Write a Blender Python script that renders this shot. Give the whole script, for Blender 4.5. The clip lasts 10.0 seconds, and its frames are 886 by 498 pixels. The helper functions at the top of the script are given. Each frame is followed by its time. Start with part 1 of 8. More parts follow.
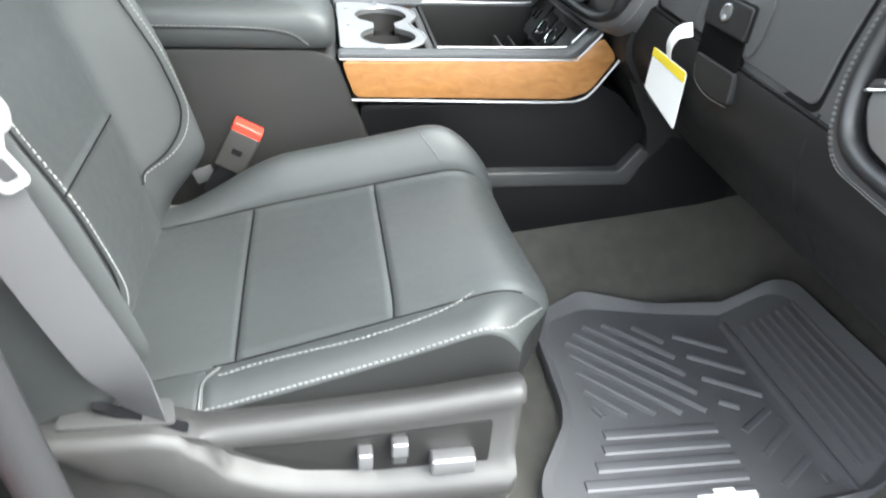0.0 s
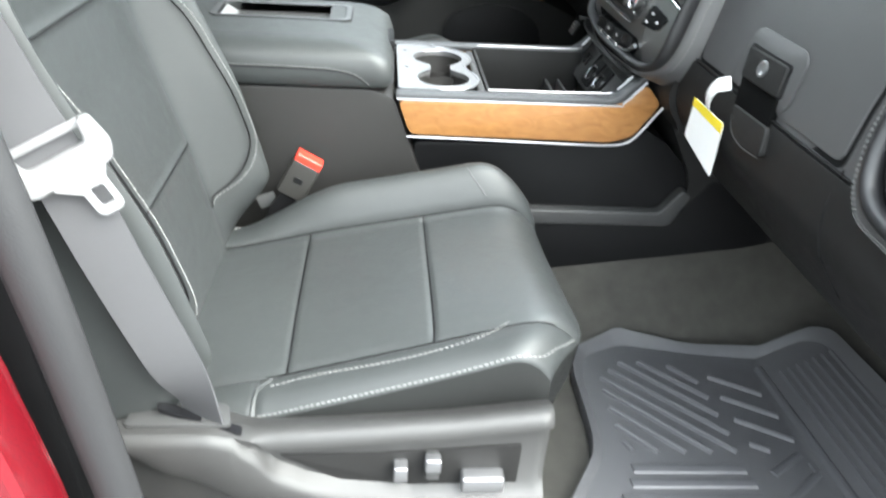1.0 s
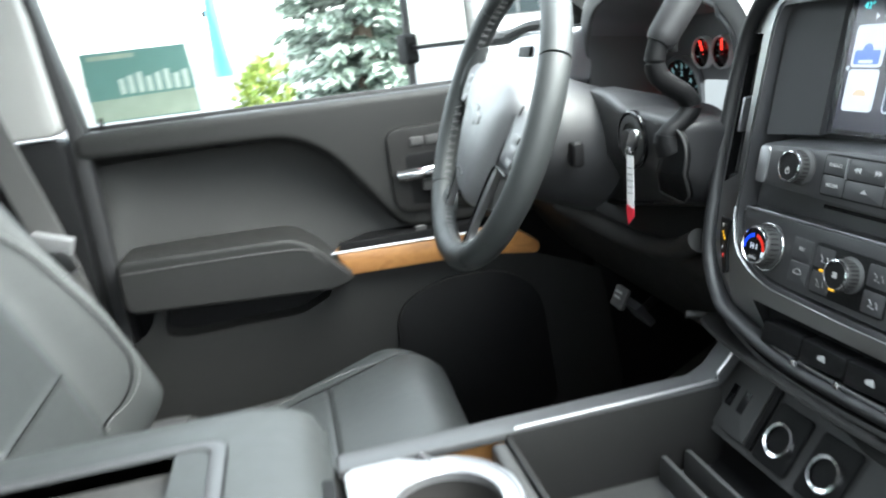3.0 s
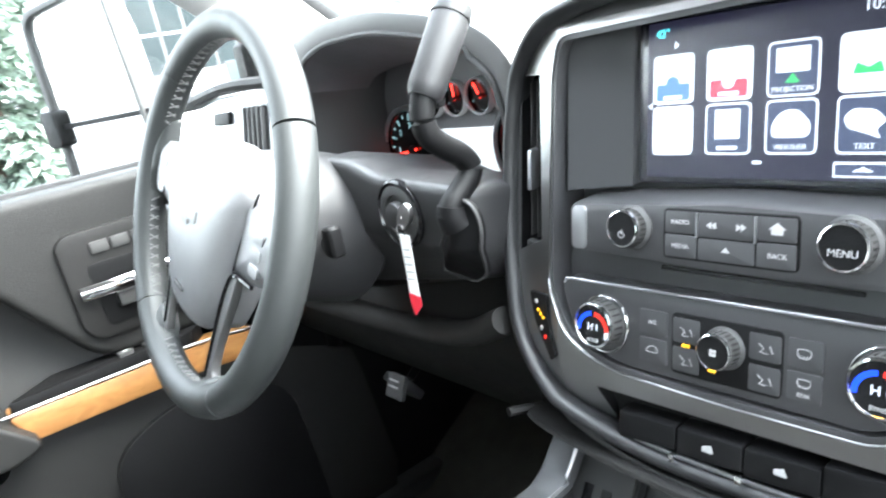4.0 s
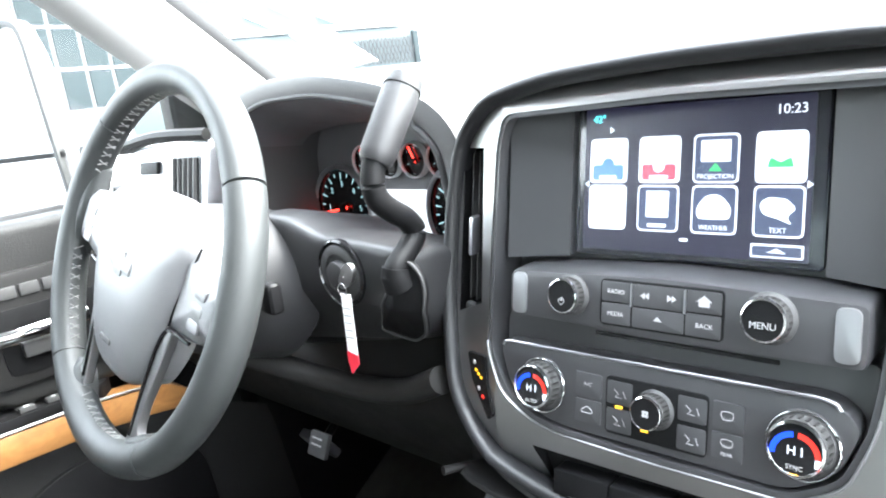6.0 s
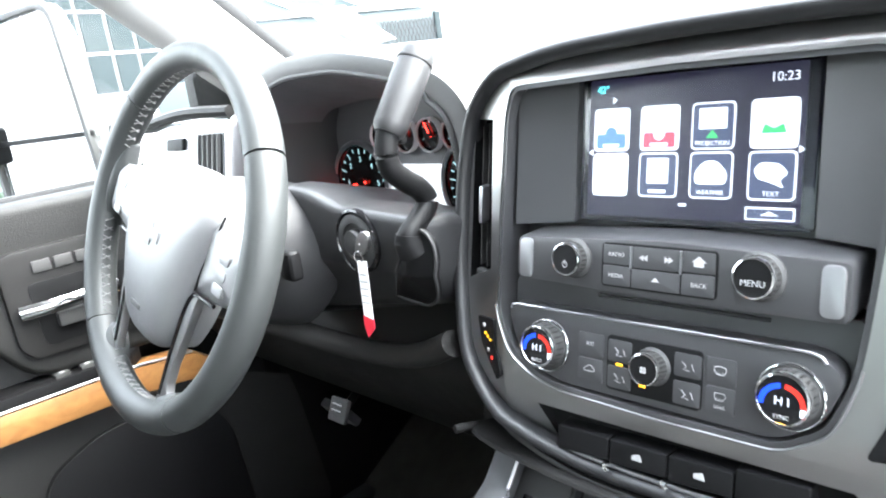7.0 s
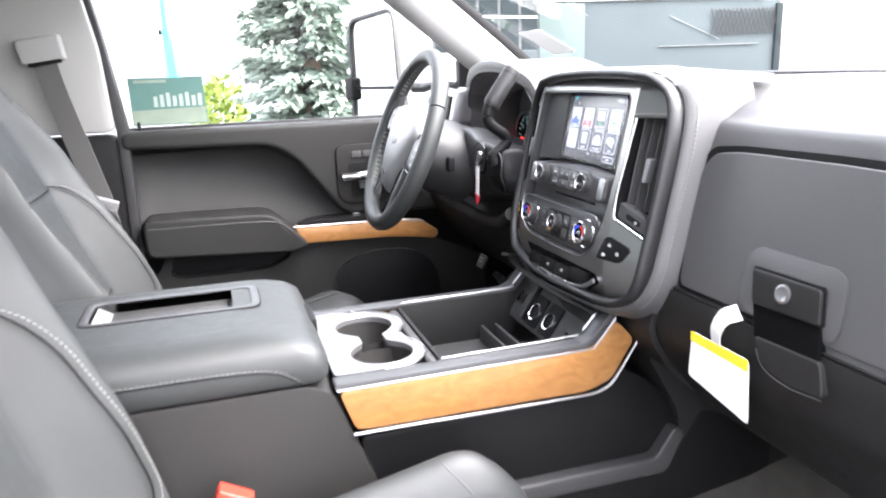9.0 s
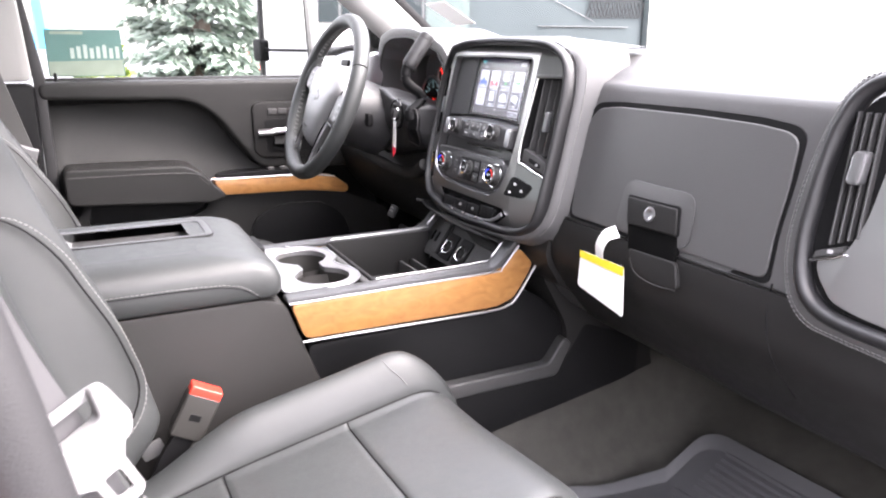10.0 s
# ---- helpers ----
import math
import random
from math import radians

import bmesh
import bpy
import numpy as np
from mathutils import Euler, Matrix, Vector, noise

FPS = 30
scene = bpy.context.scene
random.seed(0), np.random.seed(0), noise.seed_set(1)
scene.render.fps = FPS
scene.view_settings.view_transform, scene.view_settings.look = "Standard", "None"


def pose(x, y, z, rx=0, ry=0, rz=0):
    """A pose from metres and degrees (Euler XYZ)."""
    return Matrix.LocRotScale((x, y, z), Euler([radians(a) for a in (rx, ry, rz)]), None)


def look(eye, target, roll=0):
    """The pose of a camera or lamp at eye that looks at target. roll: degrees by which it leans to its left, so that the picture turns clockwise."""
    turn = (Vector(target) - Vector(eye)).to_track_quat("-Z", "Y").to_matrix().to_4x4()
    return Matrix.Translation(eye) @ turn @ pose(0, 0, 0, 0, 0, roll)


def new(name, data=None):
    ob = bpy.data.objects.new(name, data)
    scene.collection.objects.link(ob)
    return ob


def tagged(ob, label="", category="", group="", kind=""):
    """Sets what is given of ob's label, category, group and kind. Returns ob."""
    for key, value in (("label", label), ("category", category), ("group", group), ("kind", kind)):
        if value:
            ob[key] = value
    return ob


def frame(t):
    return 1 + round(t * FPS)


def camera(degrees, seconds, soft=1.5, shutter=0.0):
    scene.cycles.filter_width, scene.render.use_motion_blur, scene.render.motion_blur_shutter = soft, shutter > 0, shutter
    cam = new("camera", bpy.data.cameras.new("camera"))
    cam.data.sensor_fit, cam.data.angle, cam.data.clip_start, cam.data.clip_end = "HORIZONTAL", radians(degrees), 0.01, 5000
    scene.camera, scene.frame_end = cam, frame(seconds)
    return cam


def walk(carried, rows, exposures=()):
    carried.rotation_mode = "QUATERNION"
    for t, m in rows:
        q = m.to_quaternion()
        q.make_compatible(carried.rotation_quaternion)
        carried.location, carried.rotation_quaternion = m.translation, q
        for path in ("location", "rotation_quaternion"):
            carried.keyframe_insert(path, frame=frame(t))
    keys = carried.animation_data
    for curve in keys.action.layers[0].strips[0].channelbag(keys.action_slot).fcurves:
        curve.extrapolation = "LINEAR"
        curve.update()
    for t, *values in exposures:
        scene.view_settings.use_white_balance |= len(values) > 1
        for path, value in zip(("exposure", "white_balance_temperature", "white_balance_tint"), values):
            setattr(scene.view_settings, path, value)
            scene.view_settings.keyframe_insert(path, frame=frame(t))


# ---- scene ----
cam = camera(63.5, 10.0, soft=2.0, shutter=0.4)
PATH = [
    (0, (-0.0299, -1.2070, 0.7960), (0.2889, 0.4284, -0.3103), 4.11),
    (0.5, (-0.0070, -1.2728, 0.8162), (0.2715, 0.3362, -0.3385), 5.93),
    (1, (-0.0281, -1.2573, 0.8303), (0.1531, 0.4385, -0.2144), 4.20),
    (1.5, (-0.0671, -1.1561, 0.8339), (0.0772, 0.6099, -0.0936), 1.51),
    (2, (-0.1004, -0.9670, 0.8278), (0.0316, 0.8625, 0.0307), 0.24),
    (2.2, (-0.0834, -0.8545, 0.8303), (0.0559, 0.9911, 0.0724), -1.07),
    (3.3, (0.0243, -0.3145, 0.7756), (0.6081, 1.5276, 0.2598), -11.31),
    (3.5, (0.0326, -0.2675, 0.7788), (0.8392, 1.4817, 0.2405), -12.97),
    (4, (0.0241, -0.2261, 0.8003), (1.1615, 1.3235, 0.2477), -11.58),
    (4.5, (0.0093, -0.2220, 0.8011), (1.3256, 1.2052, 0.3211), -8.53),
    (5, (0.0006, -0.2218, 0.8021), (1.4083, 1.1346, 0.3796), -7.37),
    (6.3, (-0.0122, -0.2189, 0.8190), (1.3458, 1.1757, 0.3597), -7.45),
    (6.5, (-0.0133, -0.2202, 0.8128), (1.3328, 1.1854, 0.3521), -7.24),
    (7, (-0.0249, -0.2460, 0.8092), (1.2925, 1.1769, 0.3194), -8.13),
    (7.5, (-0.0415, -0.3237, 0.8161), (1.2273, 1.1450, 0.3334), -9.22),
    (8, (-0.0538, -0.5019, 0.8184), (1.0236, 1.1272, 0.3882), -9.10),
    (8.5, (-0.0608, -0.7881, 0.8224), (0.7080, 1.0079, 0.3943), -4.80),
    (9, (-0.1161, -1.0064, 0.8267), (0.4562, 0.8478, 0.3424), -2.12),
    (9.5, (-0.1822, -1.1157, 0.8067), (0.5686, 0.6667, 0.2972), -0.89),
    (10, (-0.2550, -1.1551, 0.8115), (0.6166, 0.5569, 0.2553), 0.44),
]
walk(cam, [(t, look(eye, target, roll)) for t, eye, target, roll in PATH],
     exposures=[(0, 2.75, 6450, 4), (2.2, 2.9, 6400, 2), (3.4, 3.05, 6300, 2), (4.2, 4.12, 6350, 6), (7.5, 4.05, 6400, 8), (8.0, 3.78, 6425, 10), (8.5, 3.30, 6450, 12), (10, 3.10, 6800, 21)])

# ---- light: a bright overcast day, entering by the open door and the glass ----
world = bpy.data.worlds.new("overcast")
scene.world = world
world.use_nodes = True
wn, wl = world.node_tree.nodes, world.node_tree.links
wn.clear()
sky = wn.new("ShaderNodeTexSky")
sky.sky_type, sky.sun_disc = "NISHITA", False
sky.sun_elevation, sky.sun_rotation = radians(49.7), radians(128.9)
sky.air_density, sky.dust_density, sky.ozone_density = 1.0, 1.5, 1.0
grey = wn.new("ShaderNodeHueSaturation")
grey.inputs["Saturation"].default_value = 0.25
bg = wn.new("ShaderNodeBackground")
bg.inputs["Strength"].default_value = 0.12
# an overcast sky is brighter overhead than at the horizon
where = wn.new("ShaderNodeTexCoord")
axes = wn.new("ShaderNodeSeparateXYZ")
lift = wn.new("ShaderNodeMapRange")
lift.inputs["To Min"].default_value, lift.inputs["To Max"].default_value = 0.10, 0.52
wl.new(where.outputs["Generated"], axes.inputs[0])
wl.new(axes.outputs["Z"], lift.inputs["Value"])
wl.new(lift.outputs[0], bg.inputs["Strength"])
wout = wn.new("ShaderNodeOutputWorld")
wl.new(sky.outputs[0], grey.inputs["Color"])
wl.new(grey.outputs[0], bg.inputs["Color"])
wl.new(bg.outputs[0], wout.inputs["Surface"])

sun_data = bpy.data.lights.new("sun", "SUN")
sun_data.energy, sun_data.angle, sun_data.color = 1.5, radians(60), (1.0, 0.97, 0.93)
sun = new("sun", sun_data)
sun.matrix_world = look((3.1, -2.5, 4.7), (0, 0, 0))

# ---- tools ----
def sstep(a, b, t):
    t = max(0.0, min(1.0, (t - a) / (b - a)))
    return t * t * (3 - 2 * t)


BASE = {}


def part(name, bm, material, parent=None, label="", smooth=True, sharp=35):
    """One bmesh as one mesh object under a thing or a part."""
    me = bpy.data.meshes.new(name)
    if parent is not None:
        base = BASE[parent.name]
        bmesh.ops.translate(bm, verts=bm.verts, vec=-base)
    if smooth:
        lim = radians(sharp)
        for f in bm.faces:
            f.smooth = True
        for e in bm.edges:
            if len(e.link_faces) == 2 and e.calc_face_angle(0) > lim:
                e.smooth = False
    bm.to_mesh(me)
    bm.free()
    me.materials.append(material)
    ob = new(name, me)
    if parent is not None:
        ob.parent = parent
        BASE[ob.name] = BASE[parent.name]
    else:
        BASE[ob.name] = Vector((0, 0, 0))
    if label:
        ob["label"] = label
    return ob


def thing(name, base, label, category, group="", kind=""):
    """An empty at the thing's base; parts are built in world places."""
    ob = new(name)
    ob.empty_display_size = 0.05
    ob.location = base
    BASE[ob.name] = Vector(base)
    return tagged(ob, label, category, group, kind)


def bevel(bm, w, seg=2, angle=30):
    es = [e for e in bm.edges if len(e.link_faces) == 2 and e.calc_face_angle(0) > radians(angle)]
    if es and w > 0:
        bmesh.ops.bevel(bm, geom=es, offset=w, segments=seg, profile=0.6, affect="EDGES", clamp_overlap=True)
    return bm


def box(x0, x1, y0, y1, z0, z1, bev=0.004, seg=2, m=None):
    bm = bmesh.new()
    bmesh.ops.create_cube(bm, size=1)
    bmesh.ops.scale(bm, vec=(abs(x1 - x0), abs(y1 - y0), abs(z1 - z0)), verts=bm.verts)
    bmesh.ops.translate(bm, vec=((x0 + x1) / 2, (y0 + y1) / 2, (z0 + z1) / 2), verts=bm.verts)
    bevel(bm, bev, seg)
    if m is not None:
        bmesh.ops.transform(bm, matrix=m, verts=bm.verts)
    return bm


def smooth2(pts, r, n=4, closed=True):
    """A polygon's corners rounded by radius r."""
    out = []
    k = len(pts)
    for i in range(k):
        p = Vector(pts[i])
        if not closed and i in (0, k - 1):
            out.append(p)
            continue
        a, b = Vector(pts[i - 1]), Vector(pts[(i + 1) % k])
        da, db = (a - p), (b - p)
        rr = min(r, da.length * 0.48, db.length * 0.48)
        p0, p1 = p + da.normalized() * rr, p + db.normalized() * rr
        for j in range(n + 1):
            t = j / n
            out.append(p0 * (1 - t) ** 2 + p * 2 * t * (1 - t) + p1 * t ** 2)
    return out


AX = {"x": lambda a, b, d: Vector((d, a, b)), "y": lambda a, b, d: Vector((a, d, b)), "z": lambda a, b, d: Vector((a, b, d))}


def prism(pts, axis, d0, d1, bev=0.0, seg=2, place=None):
    """A flat outline drawn out along an axis. Outline axes: x: (y, z); y: (x, z); z: (x, y)."""
    put = place or AX[axis]
    bm = bmesh.new()
    lo = [bm.verts.new(put(p[0], p[1], d0)) for p in pts]
    hi = [bm.verts.new(put(p[0], p[1], d1)) for p in pts]
    n = len(pts)
    caps = [bm.faces.new(lo), bm.faces.new(hi[::-1])]
    for i in range(n):
        bm.faces.new((lo[i], hi[i], hi[(i + 1) % n], lo[(i + 1) % n]))
    bmesh.ops.recalc_face_normals(bm, faces=bm.faces)
    if bev:
        es = [e for f in caps for e in f.edges]
        bmesh.ops.bevel(bm, geom=list(set(es)), offset=bev, segments=seg, profile=0.6, affect="EDGES", clamp_overlap=True)
    return bm


def frame_ring(outer, inner, axis, d0, d1, bev=0.0, place=None):
    """A flat ring between two outlines with the same count of points."""
    put = place or AX[axis]
    bm = bmesh.new()
    n = len(outer)
    o0 = [bm.verts.new(put(*p[:2], d0)) for p in outer]
    o1 = [bm.verts.new(put(*p[:2], d1)) for p in outer]
    i0 = [bm.verts.new(put(*p[:2], d0)) for p in inner]
    i1 = [bm.verts.new(put(*p[:2], d1)) for p in inner]
    for i in range(n):
        j = (i + 1) % n
        bm.faces.new((o0[i], o0[j], i0[j], i0[i]))
        bm.faces.new((o1[i], i1[i], i1[j], o1[j]))
        bm.faces.new((o0[i], o1[i], o1[j], o0[j]))
        bm.faces.new((i0[i], i0[j], i1[j], i1[i]))
    bmesh.ops.recalc_face_normals(bm, faces=bm.faces)
    if bev:
        bevel(bm, bev, 2, 50)
    return bm


def rrect(a0, a1, b0, b1, r, n=4):
    return smooth2([(a0, b0), (a1, b0), (a1, b1), (a0, b1)], r, n)


def loft(rings, closed=True, caps=True):
    """Rings of equally many points joined to one skin."""
    bm = bmesh.new()
    vs = [[bm.verts.new(p) for p in r] for r in rings]
    n = len(vs[0])
    for a, b in zip(vs, vs[1:]):
        for i in range(n if closed else n - 1):
            j = (i + 1) % n
            bm.faces.new((a[i], a[j], b[j], b[i]))
    if caps and closed:
        bm.faces.new(vs[0][::-1])
        bm.faces.new(vs[-1])
    bmesh.ops.recalc_face_normals(bm, faces=bm.faces)
    return bm


def spline(pts, n=6, closed=False):
    """A smooth line through points."""
    ps = [Vector(p) for p in pts]
    k = len(ps)
    out = []
    for i in range(k if closed else k - 1):
        a = ps[i - 1] if closed or i > 0 else ps[0] * 2 - ps[1]
        b, c = ps[i], ps[(i + 1) % k]
        d = ps[(i + 2) % k] if closed or i + 2 < k else c * 2 - b
        for j in range(n):
            t = j / n
            out.append(0.5 * (2 * b + (c - a) * t + (2 * a - 5 * b + 4 * c - d) * t * t + (3 * b - a - 3 * c + d) * t ** 3))
    if not closed:
        out.append(ps[-1])
    return out


def sweep(path, section, closed=False, up=(0, 0, 1), scale=None):
    """A section (list of (a, b): sideways, up) drawn along a path."""
    path = [Vector(p) for p in path]
    rings = []
    k = len(path)
    last = Vector(up)
    for i, p in enumerate(path):
        if closed:
            d = path[(i + 1) % k] - path[i - 1]
        else:
            d = path[min(i + 1, k - 1)] - path[max(i - 1, 0)]
        d.normalize()
        s = d.cross(last)
        if s.length < 1e-5:
            s = d.cross(Vector((1, 0.01, 0)))
        s.normalize()
        u = s.cross(d)
        f = scale[i] if scale else 1.0
        rings.append([p + s * a * f + u * b * f for a, b in section])
    if closed:
        rings.append(rings[0])
    bm = loft(rings, True, not closed)
    if closed:
        bmesh.ops.remove_doubles(bm, verts=bm.verts, dist=1e-6)
        bmesh.ops.recalc_face_normals(bm, faces=bm.faces)
    return bm


def disc(r, n=10, ra=None):
    return [(r * math.cos(2 * math.pi * i / n), (ra or r) * math.sin(2 * math.pi * i / n)) for i in range(n)]


def tube(pts, r, n=10, closed=False, smooth=5, up=(0, 0, 1), scale=None):
    return sweep(spline(pts, smooth, closed) if smooth else pts, disc(r, n), closed, up, scale)


def lathe(profile, n=24, m=None):
    """A profile of (radius, height) turned round z, then placed by m."""
    bm = bmesh.new()
    rings = []
    for r, z in profile:
        if r < 1e-6:
            rings.append([bm.verts.new((0, 0, z))])
        else:
            rings.append([bm.verts.new((r * math.cos(2 * math.pi * i / n), r * math.sin(2 * math.pi * i / n), z)) for i in range(n)])
    for a, b in zip(rings, rings[1:]):
        for i in range(n):
            j = (i + 1) % n
            q = [a[i % len(a)], a[j % len(a)], b[j % len(b)], b[i % len(b)]]
            q = list(dict.fromkeys(q))
            if len(q) > 2:
                bm.faces.new(q)
    bmesh.ops.recalc_face_normals(bm, faces=bm.faces)
    if m is not None:
        bmesh.ops.transform(bm, matrix=m, verts=bm.verts)
    return bm


def dome(outline, d0, d1, place, steps=6, power=2.2):
    rings = []
    cxy = (sum(p[0] for p in outline) / len(outline), sum(p[1] for p in outline) / len(outline))
    rings.append([place(p[0], p[1], d0) for p in outline])
    for k in range(steps + 1):
        t = 1 - (k / steps) * 0.94
        rings.append([place(cxy[0] + (p[0] - cxy[0]) * t, cxy[1] + (p[1] - cxy[1]) * t, d1[0] + (d1[1] - d1[0]) * (1 - t ** power)) for p in outline])
    return loft(rings)


def patch(surf, u0, u1, v0, v1, nu=16, nv=16, puff=0.006, seam=0.02):
    """A padded panel on surf(u, v); its rim dips into the seam."""
    bm = bmesh.new()
    grid = []
    e = 1e-3
    for i in range(nu + 1):
        row = []
        for j in range(nv + 1):
            a, b = i / nu, j / nv
            u, v = u0 + (u1 - u0) * a, v0 + (v1 - v0) * b
            p = surf(u, v)
            n = (surf(u + e, v) - surf(u - e, v)).cross(surf(u, v + e) - surf(u, v - e))
            n.normalize()
            rim = min((surf(u0, v) - p).length, (surf(u1, v) - p).length, (surf(u, v0) - p).length, (surf(u, v1) - p).length)
            h = puff * (1 - max(0.0, 1 - rim / seam) ** 2.2)
            row.append(bm.verts.new(p + n * h))
        grid.append(row)
    for i in range(nu):
        for j in range(nv):
            bm.faces.new((grid[i][j], grid[i + 1][j], grid[i + 1][j + 1], grid[i][j + 1]))
    return bm


def stitch(path, mat, parent, length=0.0042, gap=0.0022, r=0.0007):
    """A row of thread stitches along a line, as one run of thread."""
    pts = [Vector(p) for p in path]
    bms = bmesh.new()
    on, left = True, length
    a = pts[0]
    for b in pts[1:]:
        d = b - a
        ln = d.length
        if ln < 1e-7:
            continue
        d /= ln
        s = 0.0
        while s < ln:
            step = min(left, ln - s)
            if on and step > 0.0008:
                p, q = a + d * s, a + d * (s + step)
                side = d.cross(Vector((0.3, 0.5, 0.8))).normalized()
                up = side.cross(d)
                w = []
                for c in (p, q):
                    w.append([bms.verts.new(c + side * r * x + up * r * y) for x, y in ((1, 0), (0, 1), (-1, 0), (0, -1))])
                for i in range(4):
                    bms.faces.new((w[0][i], w[0][(i + 1) % 4], w[1][(i + 1) % 4], w[1][i]))
                bms.faces.new(w[0][::-1])
                bms.faces.new(w[1])
            s += step
            left -= step
            if left <= 1e-9:
                on = not on
                left = length if on else gap
        a = b
    return part("stitching", bms, mat, parent, smooth=False)


def text_mesh(body, size, m, extrude=0.0002):
    cu = bpy.data.curves.new("t", "FONT")
    cu.body, cu.size, cu.extrude, cu.align_x, cu.align_y, cu.resolution_u = body, size, extrude, "CENTER", "CENTER", 3
    ob = bpy.data.objects.new("t", cu)
    scene.collection.objects.link(ob)
    me = bpy.data.meshes.new_from_object(ob.evaluated_get(bpy.context.evaluated_depsgraph_get()))
    bm = bmesh.new()
    bm.from_mesh(me)
    bmesh.ops.transform(bm, matrix=m, verts=bm.verts)
    bpy.data.objects.remove(ob)
    bpy.data.curves.remove(cu)
    bpy.data.meshes.remove(me)
    return bm

# ---- materials ----
def mat(name, color, rough=0.5, metal=0.0, vary=0.08, vscale=6.0, bump=0.0, bscale=400.0, kind="noise", coat=0.0, rvary=0.08, spec=0.5, random=0.0, soft=0.0):
    """A surface: base colour, broad stains, fine grain relief and uneven gloss."""
    m = bpy.data.materials.new(name)
    m.use_nodes = True
    n, l = m.node_tree.nodes, m.node_tree.links
    b = n["Principled BSDF"]
    b.inputs["Metallic"].default_value = metal
    b.inputs["Coat Weight"].default_value = coat
    b.inputs["Specular IOR Level"].default_value = spec
    tc = n.new("ShaderNodeTexCoord")
    big = n.new("ShaderNodeTexNoise")
    big.inputs["Scale"].default_value, big.inputs["Detail"].default_value = vscale, 5
    l.new(tc.outputs["Object"], big.inputs["Vector"])
    mix = n.new("ShaderNodeMix")
    mix.data_type = "RGBA"
    mix.inputs["A"].default_value = (*[max(0, c * (1 - vary)) for c in color], 1)
    mix.inputs["B"].default_value = (*[min(1, c * (1 + vary)) for c in color], 1)
    l.new(big.outputs["Fac"], mix.inputs["Factor"])
    col = mix.outputs["Result"]
    if random:
        oi = n.new("ShaderNodeObjectInfo")
        hsv = n.new("ShaderNodeHueSaturation")
        mr = n.new("ShaderNodeMapRange")
        mr.inputs["To Min"].default_value, mr.inputs["To Max"].default_value = 1 - random, 1 + random
        l.new(oi.outputs["Random"], mr.inputs["Value"])
        l.new(mr.outputs[0], hsv.inputs["Value"])
        l.new(col, hsv.inputs["Color"])
        col = hsv.outputs[0]
    l.new(col, b.inputs["Base Color"])
    fine = n.new("ShaderNodeTexNoise")
    fine.inputs["Scale"].default_value, fine.inputs["Detail"].default_value = vscale * 7, 4
    l.new(tc.outputs["Object"], fine.inputs["Vector"])
    rr = n.new("ShaderNodeMapRange")
    rr.inputs["To Min"].default_value, rr.inputs["To Max"].default_value = max(0.02, rough - rvary), min(1, rough + rvary)
    l.new(fine.outputs["Fac"], rr.inputs["Value"])
    l.new(rr.outputs[0], b.inputs["Roughness"])
    if bump:
        if kind == "leather":
            g = n.new("ShaderNodeTexVoronoi")
            g.feature = "SMOOTH_F1"
            g.inputs["Scale"].default_value = bscale
            src = g.outputs["Distance"]
        elif kind == "weave":
            g = n.new("ShaderNodeTexWave")
            g.inputs["Scale"].default_value = bscale
            g.inputs["Distortion"].default_value = 0.4
            src = g.outputs["Fac"]
        else:
            g = n.new("ShaderNodeTexNoise")
            g.inputs["Scale"].default_value, g.inputs["Detail"].default_value = bscale, 3
            src = g.outputs["Fac"]
        l.new(tc.outputs["Object"], g.inputs["Vector"])
        bp = n.new("ShaderNodeBump")
        bp.inputs["Strength"].default_value, bp.inputs["Distance"].default_value = bump, 0.002
        l.new(src, bp.inputs["Height"])
        if soft:
            hide = n.new("ShaderNodeTexNoise")
            hide.inputs["Scale"].default_value, hide.inputs["Detail"].default_value = 14, 3
            l.new(tc.outputs["Object"], hide.inputs["Vector"])
            wave = n.new("ShaderNodeBump")
            wave.inputs["Strength"].default_value, wave.inputs["Distance"].default_value = soft, 0.02
            l.new(hide.outputs["Fac"], wave.inputs["Height"])
            l.new(wave.outputs[0], bp.inputs["Normal"])
        l.new(bp.outputs[0], b.inputs["Normal"])
    return m


def glow(name, color, strength=1.0):
    m = bpy.data.materials.new(name)
    m.use_nodes = True
    b = m.node_tree.nodes["Principled BSDF"]
    b.inputs["Base Color"].default_value = (*[c * 0.5 for c in color], 1)
    b.inputs["Roughness"].default_value = 0.3
    b.inputs["Emission Color"].default_value = (*color, 1)
    b.inputs["Emission Strength"].default_value = strength
    return m


